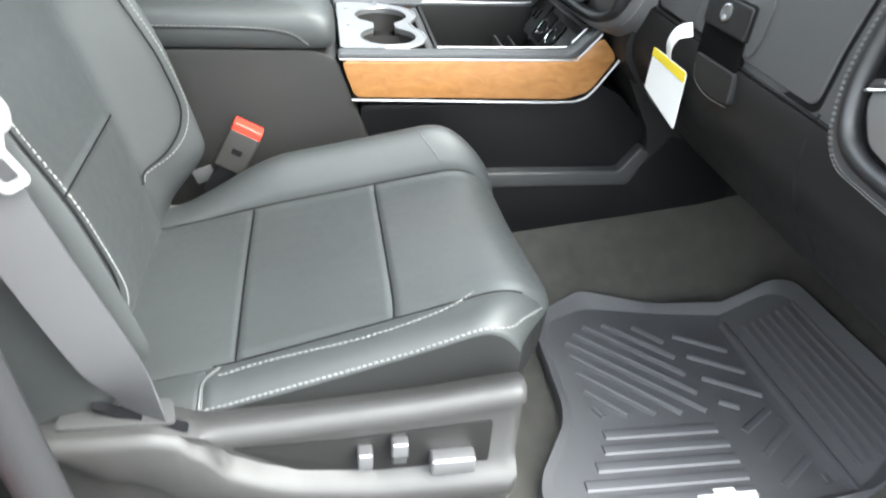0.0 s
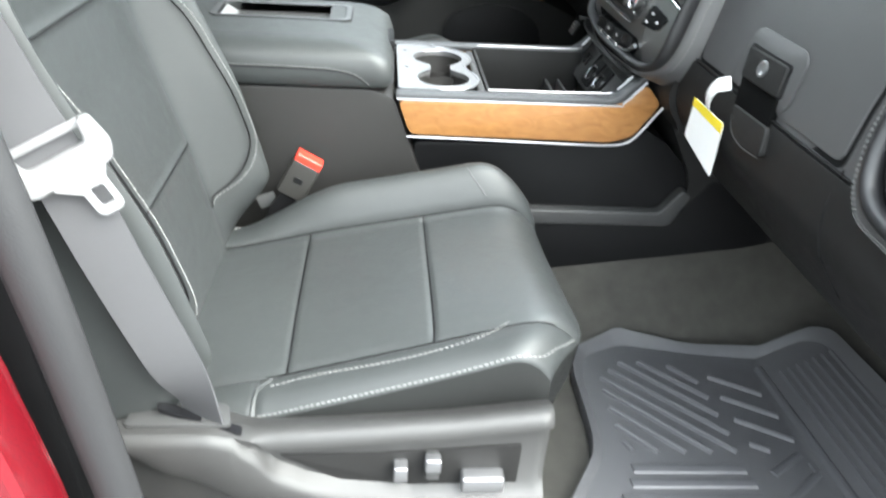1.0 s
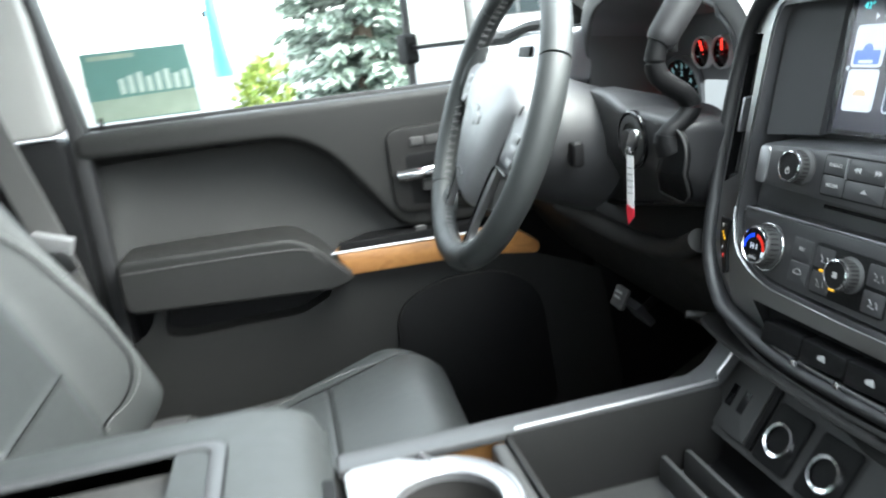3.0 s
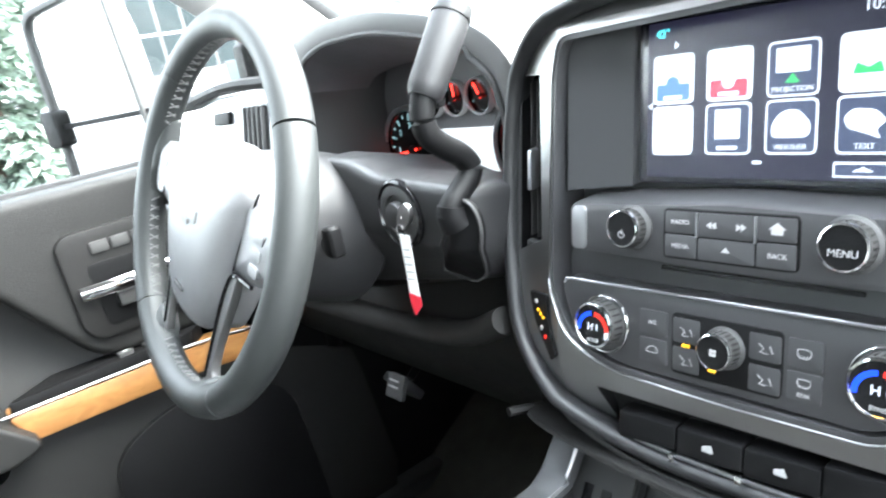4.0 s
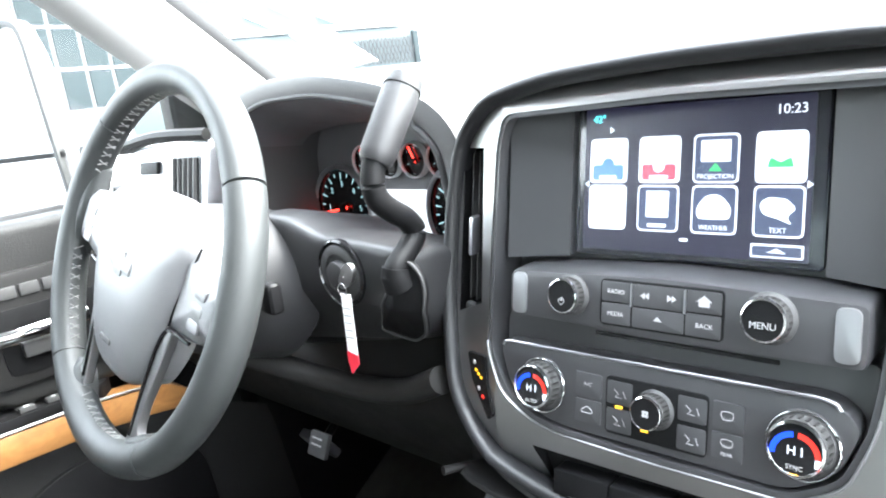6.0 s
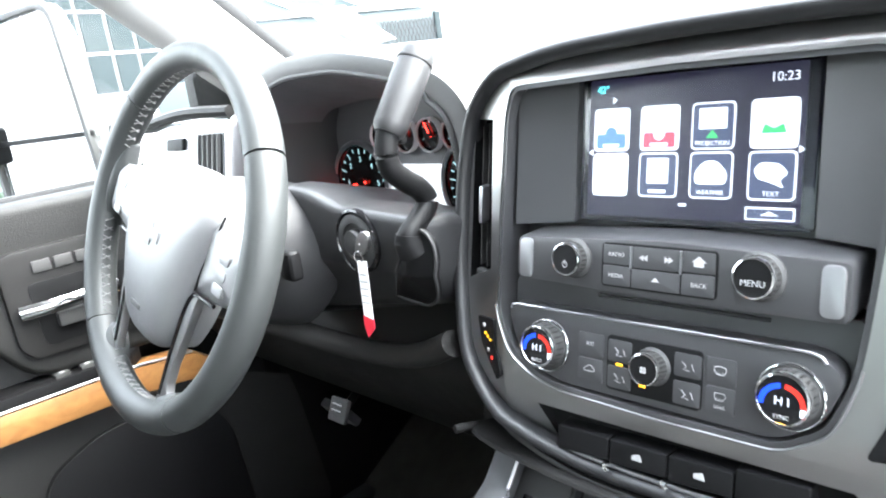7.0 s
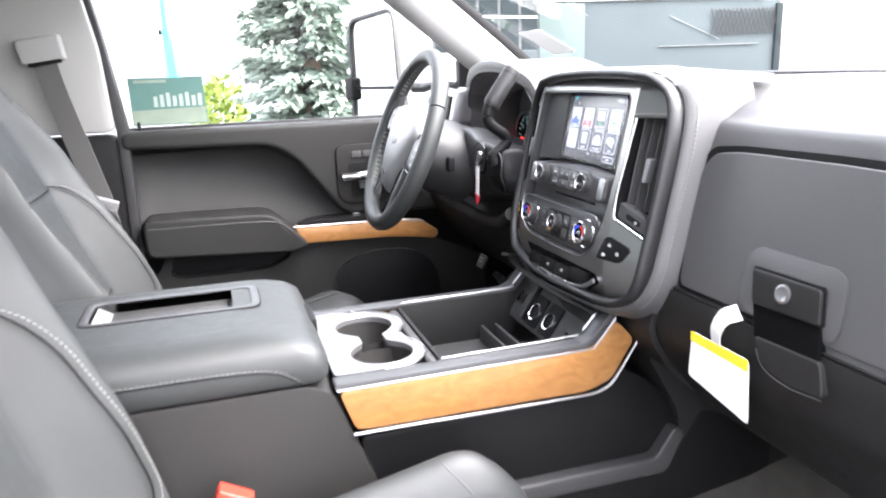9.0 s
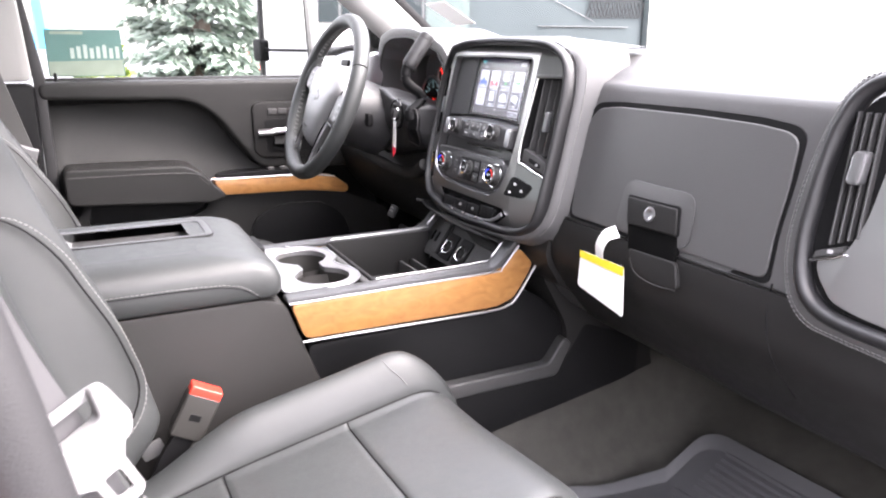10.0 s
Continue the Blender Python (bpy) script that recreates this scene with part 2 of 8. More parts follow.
def wood_mat(name, c0, c1, axis_scale=(16, 34, 34)):
    m = bpy.data.materials.new(name)
    m.use_nodes = True
    n, l = m.node_tree.nodes, m.node_tree.links
    b = n["Principled BSDF"]
    tc = n.new("ShaderNodeTexCoord")
    mp = n.new("ShaderNodeMapping")
    mp.inputs["Scale"].default_value = axis_scale
    l.new(tc.outputs["Object"], mp.inputs["Vector"])
    g = n.new("ShaderNodeTexNoise")
    g.inputs["Scale"].default_value, g.inputs["Detail"].default_value, g.inputs["Distortion"].default_value = 1.6, 8, 1.4
    l.new(mp.outputs[0], g.inputs["Vector"])
    r = n.new("ShaderNodeValToRGB")
    r.color_ramp.elements[0].position, r.color_ramp.elements[0].color = 0.3, (*c0, 1)
    r.color_ramp.elements[1].position, r.color_ramp.elements[1].color = 0.68, (*c1, 1)
    l.new(g.outputs["Fac"], r.inputs["Fac"])
    blot = n.new("ShaderNodeTexNoise")
    blot.inputs["Scale"].default_value, blot.inputs["Detail"].default_value = 11, 3
    l.new(tc.outputs["Object"], blot.inputs["Vector"])
    mx = n.new("ShaderNodeMix")
    mx.data_type, mx.blend_type = "RGBA", "MULTIPLY"
    mx.inputs["B"].default_value = (0.90, 0.87, 0.84, 1)
    l.new(blot.outputs["Fac"], mx.inputs["Factor"])
    l.new(r.outputs["Color"], mx.inputs["A"])
    l.new(mx.outputs["Result"], b.inputs["Base Color"])
    b.inputs["Roughness"].default_value = 0.34
    b.inputs["Coat Weight"].default_value, b.inputs["Coat Roughness"].default_value = 0.25, 0.2
    return m


def glass_mat(name, tint=(1, 1, 1), rough=0.0):
    m = bpy.data.materials.new(name)
    m.use_nodes = True
    n, l = m.node_tree.nodes, m.node_tree.links
    n.remove(n["Principled BSDF"])
    o = n["Material Output"]
    t, g, mx, fr = n.new("ShaderNodeBsdfTransparent"), n.new("ShaderNodeBsdfGlossy"), n.new("ShaderNodeMixShader"), n.new("ShaderNodeLayerWeight")
    t.inputs["Color"].default_value = (*tint, 1)
    g.inputs["Roughness"].default_value = rough
    fr.inputs["Blend"].default_value = 0.5
    steep, gain = n.new("ShaderNodeMath"), n.new("ShaderNodeMath")
    steep.operation, gain.operation = "POWER", "MULTIPLY_ADD"
    steep.inputs[1].default_value, gain.inputs[1].default_value, gain.inputs[2].default_value = 5.0, 0.9, 0.03
    l.new(fr.outputs["Facing"], steep.inputs[0])
    l.new(steep.outputs[0], gain.inputs[0])
    l.new(gain.outputs[0], mx.inputs[0])
    l.new(t.outputs[0], mx.inputs[1])
    l.new(g.outputs[0], mx.inputs[2])
    l.new(mx.outputs[0], o.inputs["Surface"])
    return m


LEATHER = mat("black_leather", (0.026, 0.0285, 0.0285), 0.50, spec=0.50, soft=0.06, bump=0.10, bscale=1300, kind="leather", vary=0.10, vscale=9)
# same black leather, darkened in colour for the shade on the cushion's upright sides
LEATHER_SHADE = mat("shaded_leather", (0.012, 0.0125, 0.0122), 0.5, spec=0.22, bump=0.2, bscale=900, kind="leather", vary=0.10, vscale=9)
LEATHER2 = mat("panel_leather", (0.029, 0.0315, 0.0315), 0.45, spec=0.80, soft=0.08, bump=0.22, bscale=900, kind="leather", vary=0.10, vscale=12)
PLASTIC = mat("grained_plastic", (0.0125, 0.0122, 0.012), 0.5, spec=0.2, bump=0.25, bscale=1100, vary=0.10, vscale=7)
PLASTIC_D = mat("dark_plastic", (0.005, 0.005, 0.0054), 0.5, spec=0.17, bump=0.2, bscale=900, vary=0.1)
PLASTIC_G = mat("grey_plastic", (0.036, 0.036, 0.036), 0.55, bump=0.2, bscale=900, vary=0.06)
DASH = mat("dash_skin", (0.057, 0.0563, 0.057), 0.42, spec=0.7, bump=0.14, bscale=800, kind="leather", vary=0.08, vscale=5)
DOORSKIN = mat("door_skin", (0.014, 0.014, 0.0137), 0.52, spec=0.25, bump=0.3, bscale=800, kind="leather", vary=0.08, vscale=5)
RAIL = mat("rail_grey", (0.065, 0.066, 0.069), 0.4, metal=0.4, bump=0.05, bscale=1500, vary=0.05)
BAYMAT = mat("satin_black", (0.040, 0.040, 0.042), 0.33, bump=0.04, bscale=1400, vary=0.05, rvary=0.02)
BASETRIM = mat("base_trim", (0.027, 0.0265, 0.026), 0.52, bump=0.2, bscale=900, vary=0.06)
SHELL = mat("seat_shell", (0.022, 0.021, 0.019), 0.5, bump=0.1, bscale=1200, kind="leather", vary=0.1)
GLOSS = mat("gloss_black", (0.008, 0.008, 0.009), 0.12, vary=0.05, rvary=0.04)
SILVER = mat("satin_silver", (0.36, 0.36, 0.37), 0.34, metal=0.9, bump=0.05, bscale=1500, vary=0.05)
DARKSILVER = mat("graphite_paint", (0.28, 0.28, 0.285), 0.33, metal=0.82, bump=0.05, bscale=1500, vary=0.06)
CHROME = mat("chrome", (0.75, 0.75, 0.76), 0.12, metal=1.0, rvary=0.05, vary=0.03)
STITCH = mat("grey_thread", (0.16, 0.16, 0.157), 0.8, vary=0.1)
THREAD_D = mat("dark_thread", (0.085, 0.085, 0.085), 0.8, vary=0.1)
CARPET = mat("black_carpet", (0.054, 0.052, 0.047), 0.95, bump=1.0, bscale=700, vary=0.3, vscale=30, spec=0.1)
RUBBER = mat("mat_rubber", (0.060, 0.060, 0.064), 0.55, bump=0.2, bscale=900, vary=0.12)
WOOD = wood_mat("burl_wood", (0.225, 0.104, 0.033), (0.315, 0.153, 0.052))
BINSKIN = mat("bin_skin", (0.016, 0.0154, 0.0148), 0.52, spec=0.28, bump=0.25, bscale=1000, kind="leather", vary=0.12, vscale=6)
RINGBLACK = mat("soft_black_trim", (0.011, 0.011, 0.012), 0.42, bump=0.1, bscale=1200, vary=0.08)
BEZEL = mat("satin_bezel", (0.35, 0.347, 0.342), 0.34, metal=0.97, bump=0.03, bscale=1500, vary=0.04)
WEB_L = mat("pale_webbing", (0.10, 0.098, 0.096), 0.6, bump=0.12, bscale=420, kind="weave", vary=0.06)
WEB = mat("belt_webbing", (0.050, 0.050, 0.053), 0.6, bump=0.12, bscale=420, kind="weave", vary=0.06)
BELTGREY = mat("belt_plastic", (0.18, 0.18, 0.183), 0.5, vary=0.05)
RED = mat("red_button", (0.55, 0.035, 0.02), 0.4, vary=0.05)
PAINT = mat("red_paint", (0.10, 0.003, 0.007), 0.22, coat=0.5, vary=0.06, rvary=0.05)
TRIM_L = mat("light_grey_trim", (0.29, 0.286, 0.278), 0.7, bump=0.2, bscale=700, vary=0.05)
WHITE = mat("white_paper", (0.78, 0.78, 0.77), 0.6, vary=0.03)
YELLOW = mat("yellow_print", (0.78, 0.60, 0.03), 0.6, vary=0.04)
TAGRED = mat("red_print", (0.60, 0.02, 0.04), 0.6, vary=0.04)
METAL = mat("bare_steel", (0.55, 0.55, 0.55), 0.3, metal=1.0, vary=0.08)
SEAL = mat("door_seal", (0.014, 0.014, 0.015), 0.6, vary=0.15, bump=0.2, bscale=500)
GLASS = glass_mat("window_glass", (0.93, 0.96, 0.95))
MARK = mat("white_marking", (0.34, 0.34, 0.34), 0.6, vary=0.03)

# ---- cab shell: floor, walls, roof, pillars, glass ----
def floor_z(x, y):
    """Carpet: flat wells, a soft tunnel hump along the middle and toe boards."""
    h = max(0.0, min(1.0, (0.285 - abs(y - 0.01)) / 0.15))
    h = h * h * (3 - 2 * h)
    f = max(0.0, min(1.0, (x - 0.2) / 0.5))
    hump = (0.105 + 0.075 * f) * h
    toe = 0.0
    if x > 0.62:
        toe = (x - 0.62) * 0.55 * min(1, (x - 0.62) / 0.06)
    return math.sqrt(hump * hump + toe * toe) + 0.0015 * noise.noise((x * 9, y * 9, 0))


bm = bmesh.new()
NX, NY = 110, 90
vs = [[bm.verts.new((-1.25 + 2.3 * i / NX, -0.82 + 1.71 * j / NY, floor_z(-1.25 + 2.3 * i / NX, -0.82 + 1.71 * j / NY))) for j in range(NY + 1)] for i in range(NX + 1)]
for i in range(NX):
    for j in range(NY):
        bm.faces.new((vs[i][j], vs[i + 1][j], vs[i + 1][j + 1], vs[i][j + 1]))
ext = bmesh.ops.extrude_face_region(bm, geom=bm.faces[:])
bmesh.ops.translate(bm, vec=(0, 0, -0.03), verts=[v for v in ext["geom"] if isinstance(v, bmesh.types.BMVert)])
bmesh.ops.recalc_face_normals(bm, faces=bm.faces)
tagged(part("floor", bm, CARPET), "charcoal cut-pile carpet over the cab floor", "floor", kind="structure")

tagged(part("wall_front", box(1.03, 1.10, -0.90, 0.93, -0.03, 0.80, 0.01), PLASTIC_D), "black firewall behind the dashboard", "wall", kind="structure")
tagged(part("wall_rear", box(-1.45, -1.40, -0.86, 0.90, -0.03, 0.72, 0.01), PLASTIC_D), "black trimmed rear wall of the cab", "wall", kind="structure")
bm = prism(smooth2([(-1.45, 1.20), (-0.2, 1.24), (0.12, 1.21), (0.12, 1.25), (-0.2, 1.28), (-1.45, 1.24)], 0.03), "y", -0.74, 0.78)
tagged(part("ceiling", bm, TRIM_L), "pale grey fabric headliner under the roof", "ceiling", kind="structure")
bm = prism(smooth2([(-1.48, 1.245), (-0.2, 1.285), (0.16, 1.255), (0.16, 1.29), (-0.2, 1.32), (-1.48, 1.28)], 0.03), "y", -0.78, 0.82)
tagged(part("roof", bm, PAINT), "deep red painted cab roof", "roof", kind="structure")
tagged(part("sill", box(-1.2, 0.85, -0.88, -0.80, -0.10, 0.03, 0.012), PLASTIC_G), "grey plastic door sill plate", "sill", kind="structure")

tagged(part("sill_driver", box(-1.4, 1.06, 0.80, 0.93, -0.12, 0.032, 0.012), PLASTIC_G), "grey plastic sill under the driver's door", "sill", kind="structure")
TINT = glass_mat("tinted_glass", (0.45, 0.48, 0.47))
tagged(part("window_2", box(-1.445, -1.435, -0.76, 0.78, 0.70, 1.215, 0), TINT), "dark tinted rear window glass", "window", kind="structure")
tagged(part("window_3", box(-1.40, -0.56, 0.845, 0.851, 0.70, 1.215, 0), TINT), "dark tinted rear side window", "window", kind="structure")
tagged(part("window_4", box(-1.40, -0.58, -0.826, -0.820, 0.70, 1.215, 0), TINT), "dark tinted rear side window", "window", kind="structure")

# driver-side front pillar: inner trim and the painted outer post
def bar(points, sec, material, name, label, category, kind="structure"):
    return tagged(part(name, sweep(points, sec, up=(1, 0, 0)), material), label, category, kind=kind)


A0, A1 = Vector((0.66, 0.84, 0.80)), Vector((0.08, 0.70, 1.22))
bar(spline([A0 + Vector((0.10, 0.02, -0.09)), A0, A0.lerp(A1, 0.5), A1], 6), disc(0.040, 12, 0.052), TRIM_L, "pillar_front", "pale grey moulded windscreen pillar trim", "pillar")
bar(spline([A0 + Vector((0.14, 0.05, -0.06)), A0 + Vector((0.07, 0.04, 0.02)), A0.lerp(A1, 0.5) + Vector((0.07, 0.04, 0.02)), A1 + Vector((0.06, 0.04, 0.03))], 6), disc(0.020, 10, 0.03), PLASTIC_D, "pillar_front_outer", "black outer windscreen pillar edge", "pillar")
B0, B1 = Vector((0.66, -0.80, 0.80)), Vector((0.08, -0.70, 1.22))
bar(spline([B0 + Vector((0.10, -0.02, -0.09)), B0, B0.lerp(B1, 0.5), B1], 6), disc(0.040, 12, 0.052), TRIM_L, "pillar_front_passenger", "pale grey moulded windscreen pillar trim", "pillar")

# windscreen
bm = bmesh.new()
n = 12
g = [[bm.verts.new((1.02 - 0.9 * j / n - 0.12 * abs(2 * i / n - 1) ** 2 * (1 - j / n), -0.86 + 1.76 * i / n + 0.10 * (0.5 - i / n) * 2 * j / n, 0.80 + 0.42 * j / n)) for j in range(n + 1)] for i in range(n + 1)]
for i in range(n):
    for j in range(n):
        bm.faces.new((g[i][j], g[i + 1][j], g[i + 1][j + 1], g[i][j + 1]))
bmesh.ops.recalc_face_normals(bm, faces=bm.faces)
if sum((f.normal.z for f in bm.faces)) > 0:
    bmesh.ops.reverse_faces(bm, faces=bm.faces)
wind = tagged(part("window_1", bm, GLASS), "clear sloping windscreen glass", "window", kind="structure")
wind.visible_shadow = False

# driver-side rear door post with its trim
bm = prism(smooth2([(-0.64, 0.715), (-0.335, 0.715), (-0.345, 0.90), (-0.40, 1.21), (-0.66, 1.21), (-0.63, 0.90)], 0.02), "y", 0.80, 0.86, 0.012)
tagged(part("pillar_middle", bm, TRIM_L), "pale grey upper door post trim", "pillar", kind="structure")
bm = prism(smooth2([(-0.60, 0.02), (-0.34, 0.02), (-0.335, 0.71), (-0.60, 0.71)], 0.02), "y", 0.80, 0.87, 0.01)
tagged(part("pillar_middle_lower", bm, PLASTIC_D), "black lower door post trim", "pillar", kind="structure")
bm = prism(smooth2([(-0.335, 0.03), (-0.315, 0.03), (-0.31, 0.72), (-0.34, 0.95), (-0.39, 1.21), (-0.41, 1.21), (-0.36, 0.95), (-0.335, 0.72)], 0.008), "y", 0.83, 0.885, 0.008)
tagged(part("door_seal_driver", bm, SEAL), "black rubber weatherstrip round the driver's doorway", "trim", kind="structure")
tagged(part("wall_driver_front", box(0.55, 1.08, 0.842, 0.90, -0.03, 0.79, 0.006), PLASTIC_D), "black kick panel beside the driver's footwell", "wall", kind="structure")
tagged(part("wall_passenger_front", box(0.70, 1.08, -0.90, -0.842, -0.03, 0.79, 0.006), PLASTIC_D), "black kick panel beside the passenger footwell", "wall", kind="structure")
# rear side wall with window opening behind the driver
tagged(part("wall_driver_rear", box(-1.40, -0.60, 0.84, 0.88, -0.02, 0.71, 0.01), DOORSKIN), "dark trimmed rear door wall", "wall", kind="structure")
tagged(part("wall_passenger_rear", box(-1.40, -0.50, -0.84, -0.80, -0.02, 0.71, 0.01), DOORSKIN), "dark trimmed rear door wall", "wall", kind="structure")
bar([(-1.40, 0.84, 0.70), (-1.42, 0.78, 1.21)], disc(0.06, 10), TRIM_L, "pillar_rear", "pale grey rear roof post trim", "pillar")
bar([(-1.40, -0.84, 0.70), (-1.42, -0.76, 1.21)], disc(0.06, 10), TRIM_L, "pillar_rear_passenger", "pale grey rear roof post trim", "pillar")

# passenger-side door post: painted metal, seal and striker
bm = prism(smooth2([(-0.44, -0.10), (-0.285, -0.10), (-0.300, 0.30), (-0.325, 0.52), (-0.365, 0.72), (-0.45, 1.21), (-0.60, 1.21), (-0.56, 0.6)], 0.03), "y", -0.86, -0.80, 0.015, 3)
tagged(part("door_post", bm, PAINT), "glossy deep red painted door post", "pillar", kind="structure")
bm = sweep(spline([(-0.18, -0.805, -0.02), (-0.247, -0.795, 0.12), (-0.268, -0.79, 0.3), (-0.286, -0.79, 0.5), (-0.315, -0.785, 0.68), (-0.38, -0.77, 0.95), (-0.44, -0.75, 1.2)], 8), disc(0.021, 12, 0.014), up=(0, 1, 0))
tagged(part("door_seal_passenger", bm, SEAL), "black rubber weatherstrip round the open doorway", "trim", kind="structure")
bm = prism(smooth2([(-0.50, 0.10), (-0.30, 0.10), (-0.315, 0.5), (-0.34, 0.70), (-0.42, 1.20), (-0.62, 1.20)], 0.02), "y", -0.775, -0.745, 0.01)
tagged(part("pillar_middle_passenger", bm, PLASTIC_D), "black inner door post trim behind the seat", "pillar", kind="structure")

# ---- dashboard ----
def face_x(y, z, w=0.145, k=0.35):
    """The centre stack's face: reclined, its wings folded forward."""
    return 0.40 + 0.22 * (z - 0.59) + k * max(0.0, abs(y + 0.005) - w)


def on_stack(y, z, d):
    return Vector((face_x(y, z) - d, y, z))


dash = thing("dashboard", (0.6, 0, 0.33), "black grained dashboard with stitched padded surrounds", "dashboard")
PROFILE = [(1.05, 0.795), (0.80, 0.80), (0.64, 0.797), (0.555, 0.784), (0.508, 0.758), (0.4835, 0.724), (0.440, 0.538), (0.432, 0.50), (0.436, 0.462), (0.47, 0.41), (0.53, 0.345), (0.60, 0.318), (0.75, 0.33), (1.05, 0.36)]


def dash_body(y0, y1, prof, n=24):
    rings = []
    prof = [Vector((p[0], p[1], 0)) for p in prof]
    line = spline(prof, 5)
    for i in range(n + 1):
        y = y0 + (y1 - y0) * i / n
        rings.append([Vector((p.x + 0.03 * (1 if p.x < 0.8 else 0) * max(0, -y - 0.55), y, p.y)) for p in line])
    return loft(rings, True, True)


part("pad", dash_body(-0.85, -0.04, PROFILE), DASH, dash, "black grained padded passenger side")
# harder plastic, its colour also darkened for the shade below the glove box
part("lower_panel", dash_body(-0.848, -0.215, [(0.80, 0.50), (0.47, 0.5375), (0.4400, 0.5365), (0.4340, 0.532), (0.4298, 0.502), (0.4312, 0.462), (0.4665, 0.407), (0.5275, 0.341), (0.60, 0.313), (0.75, 0.325), (1.04, 0.354)]), PLASTIC, dash, "hard lower dash panel, blackened for the shade beneath")
PROFILE_D = [(1.05, 0.795), (0.80, 0.80), (0.62, 0.79), (0.52, 0.74), (0.475, 0.66), (0.445, 0.58), (0.42, 0.52), (0.43, 0.48), (0.47, 0.42), (0.53, 0.36), (0.60, 0.33), (0.75, 0.33), (1.05, 0.36)]
# driver side takes the darker plastic colour for the shade under the dash
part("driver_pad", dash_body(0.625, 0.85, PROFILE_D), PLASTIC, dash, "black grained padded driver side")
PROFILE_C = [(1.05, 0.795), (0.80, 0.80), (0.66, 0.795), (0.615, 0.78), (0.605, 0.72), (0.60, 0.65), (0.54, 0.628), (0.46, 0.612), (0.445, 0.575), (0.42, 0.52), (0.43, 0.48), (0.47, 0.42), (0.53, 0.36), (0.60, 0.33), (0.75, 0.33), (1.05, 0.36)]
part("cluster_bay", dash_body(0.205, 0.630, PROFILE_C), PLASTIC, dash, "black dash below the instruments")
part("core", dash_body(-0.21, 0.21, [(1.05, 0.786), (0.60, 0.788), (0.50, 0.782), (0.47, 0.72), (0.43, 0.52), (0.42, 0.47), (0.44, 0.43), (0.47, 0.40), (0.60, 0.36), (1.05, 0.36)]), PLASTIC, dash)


def glove_x(z, d=0.0, y=0.0):
    return 0.44 + 0.226 * (z - 0.538) - d + 0.03 * max(0, -y - 0.55)


# glove box door, its shut lines, latch plate and lock
on_glove = lambda a, b, d: Vector((glove_x(b, d, a), a, b))
gl = smooth2([(-0.240, 0.540), (-0.2285, 0.654), (-0.230, 0.700), (-0.246, 0.722), (-0.30, 0.727), (-0.45, 0.729), (-0.552, 0.7275), (-0.602, 0.7225), (-0.617, 0.712), (-0.6195, 0.66), (-0.618, 0.60), (-0.623, 0.541)], 0.012, 4)
part("glovebox_gap", prism(gl, "x", -0.012, 0.0012, 0, place=on_glove), PLASTIC_D, dash, "dark shut line round the glove box")
gi = smooth2([(-0.2455, 0.5450), (-0.2335, 0.655), (-0.2360, 0.691), (-0.2525, 0.7140), (-0.30, 0.7195), (-0.45, 0.7208), (-0.55, 0.7190), (-0.595, 0.7145), (-0.6105, 0.7050), (-0.6145, 0.655), (-0.6130, 0.60), (-0.6175, 0.5470)], 0.014, 5)
lid = part("glovebox_door", prism(gi, "x", -0.010, 0.0034, 0.0020, 4, place=on_glove), DASH, dash, "grained black glove box door")
part("latch_bulge", dome([(p.x, p.y) for p in smooth2([(-0.352, 0.548), (-0.498, 0.550), (-0.490, 0.622), (-0.355, 0.622)], 0.022, 6)], 0.003, (0.0048, 0.0085), on_glove, 9, 2.6), DASH, lid, "raised moulding round the latch", sharp=60)
part("latch_edge", prism(smooth2([(-0.3700, 0.6020), (-0.4720, 0.6030), (-0.4805, 0.5640), (-0.3805, 0.5615)], 0.005, 3), "x", 0.002, 0.0090, 0.0004, place=on_glove), PLASTIC_D, lid, "dark line round the latch")
part("latch_plate", prism(smooth2([(-0.3725, 0.5990), (-0.4690, 0.6000), (-0.4780, 0.5660), (-0.3830, 0.5635)], 0.004, 3), "x", 0.002, 0.0125, 0.0022, 3, place=on_glove), PLASTIC, lid, "raised latch plate with a lock")
mlock = Matrix.Translation(on_glove(-0.424, 0.584, 0.0125)) @ Matrix.Rotation(radians(-90 + 12.7), 4, "Y")
part("lock", lathe([(0.0105, 0), (0.0105, 0.0015), (0.008, 0.0022), (0.006, 0.001), (0, 0.001)], 20, mlock), SILVER, lid, "round silver lock cylinder")
# raised black patch paints the recess's shade; nothing is hollowed out here
part("latch_shade", prism(smooth2([(-0.3820, 0.5625), (-0.4775, 0.5640), (-0.4850, 0.5300), (-0.3960, 0.5280)], 0.003, 3), "x", -0.002, 0.0086, 0.0004, place=on_glove), mat("shadow_gap", (0.003, 0.003, 0.003), 0.9, spec=0.05), lid, "matte black patch standing for the shade of the finger recess")
part("pull", prism(smooth2([(-0.3965, 0.5300), (-0.4890, 0.5330), (-0.5030, 0.5000), (-0.4580, 0.4960), (-0.4200, 0.5020)], 0.008, 4), "x", -0.006, 0.0110, 0.005, 4, place=on_glove), PLASTIC, dash, "moulded pull under the glove box")
part("pull_line", tube([on_glove(-0.404, 0.517, 0.0095), on_glove(-0.421, 0.5015, 0.0100), on_glove(-0.458, 0.4955, 0.0105), on_glove(-0.500, 0.4985, 0.0095)], 0.0008, 5), PLASTIC_G, dash, "thin pale line along the edge of the pull")
part("panel_seam", tube([(0.4410, -0.628, 0.545), (0.4318, -0.634, 0.503), (0.4333, -0.646, 0.462), (0.4480, -0.652, 0.437), (0.4690, -0.660, 0.407)], 0.0011, 6), PLASTIC_D, dash, "dark seam between the lower panels")

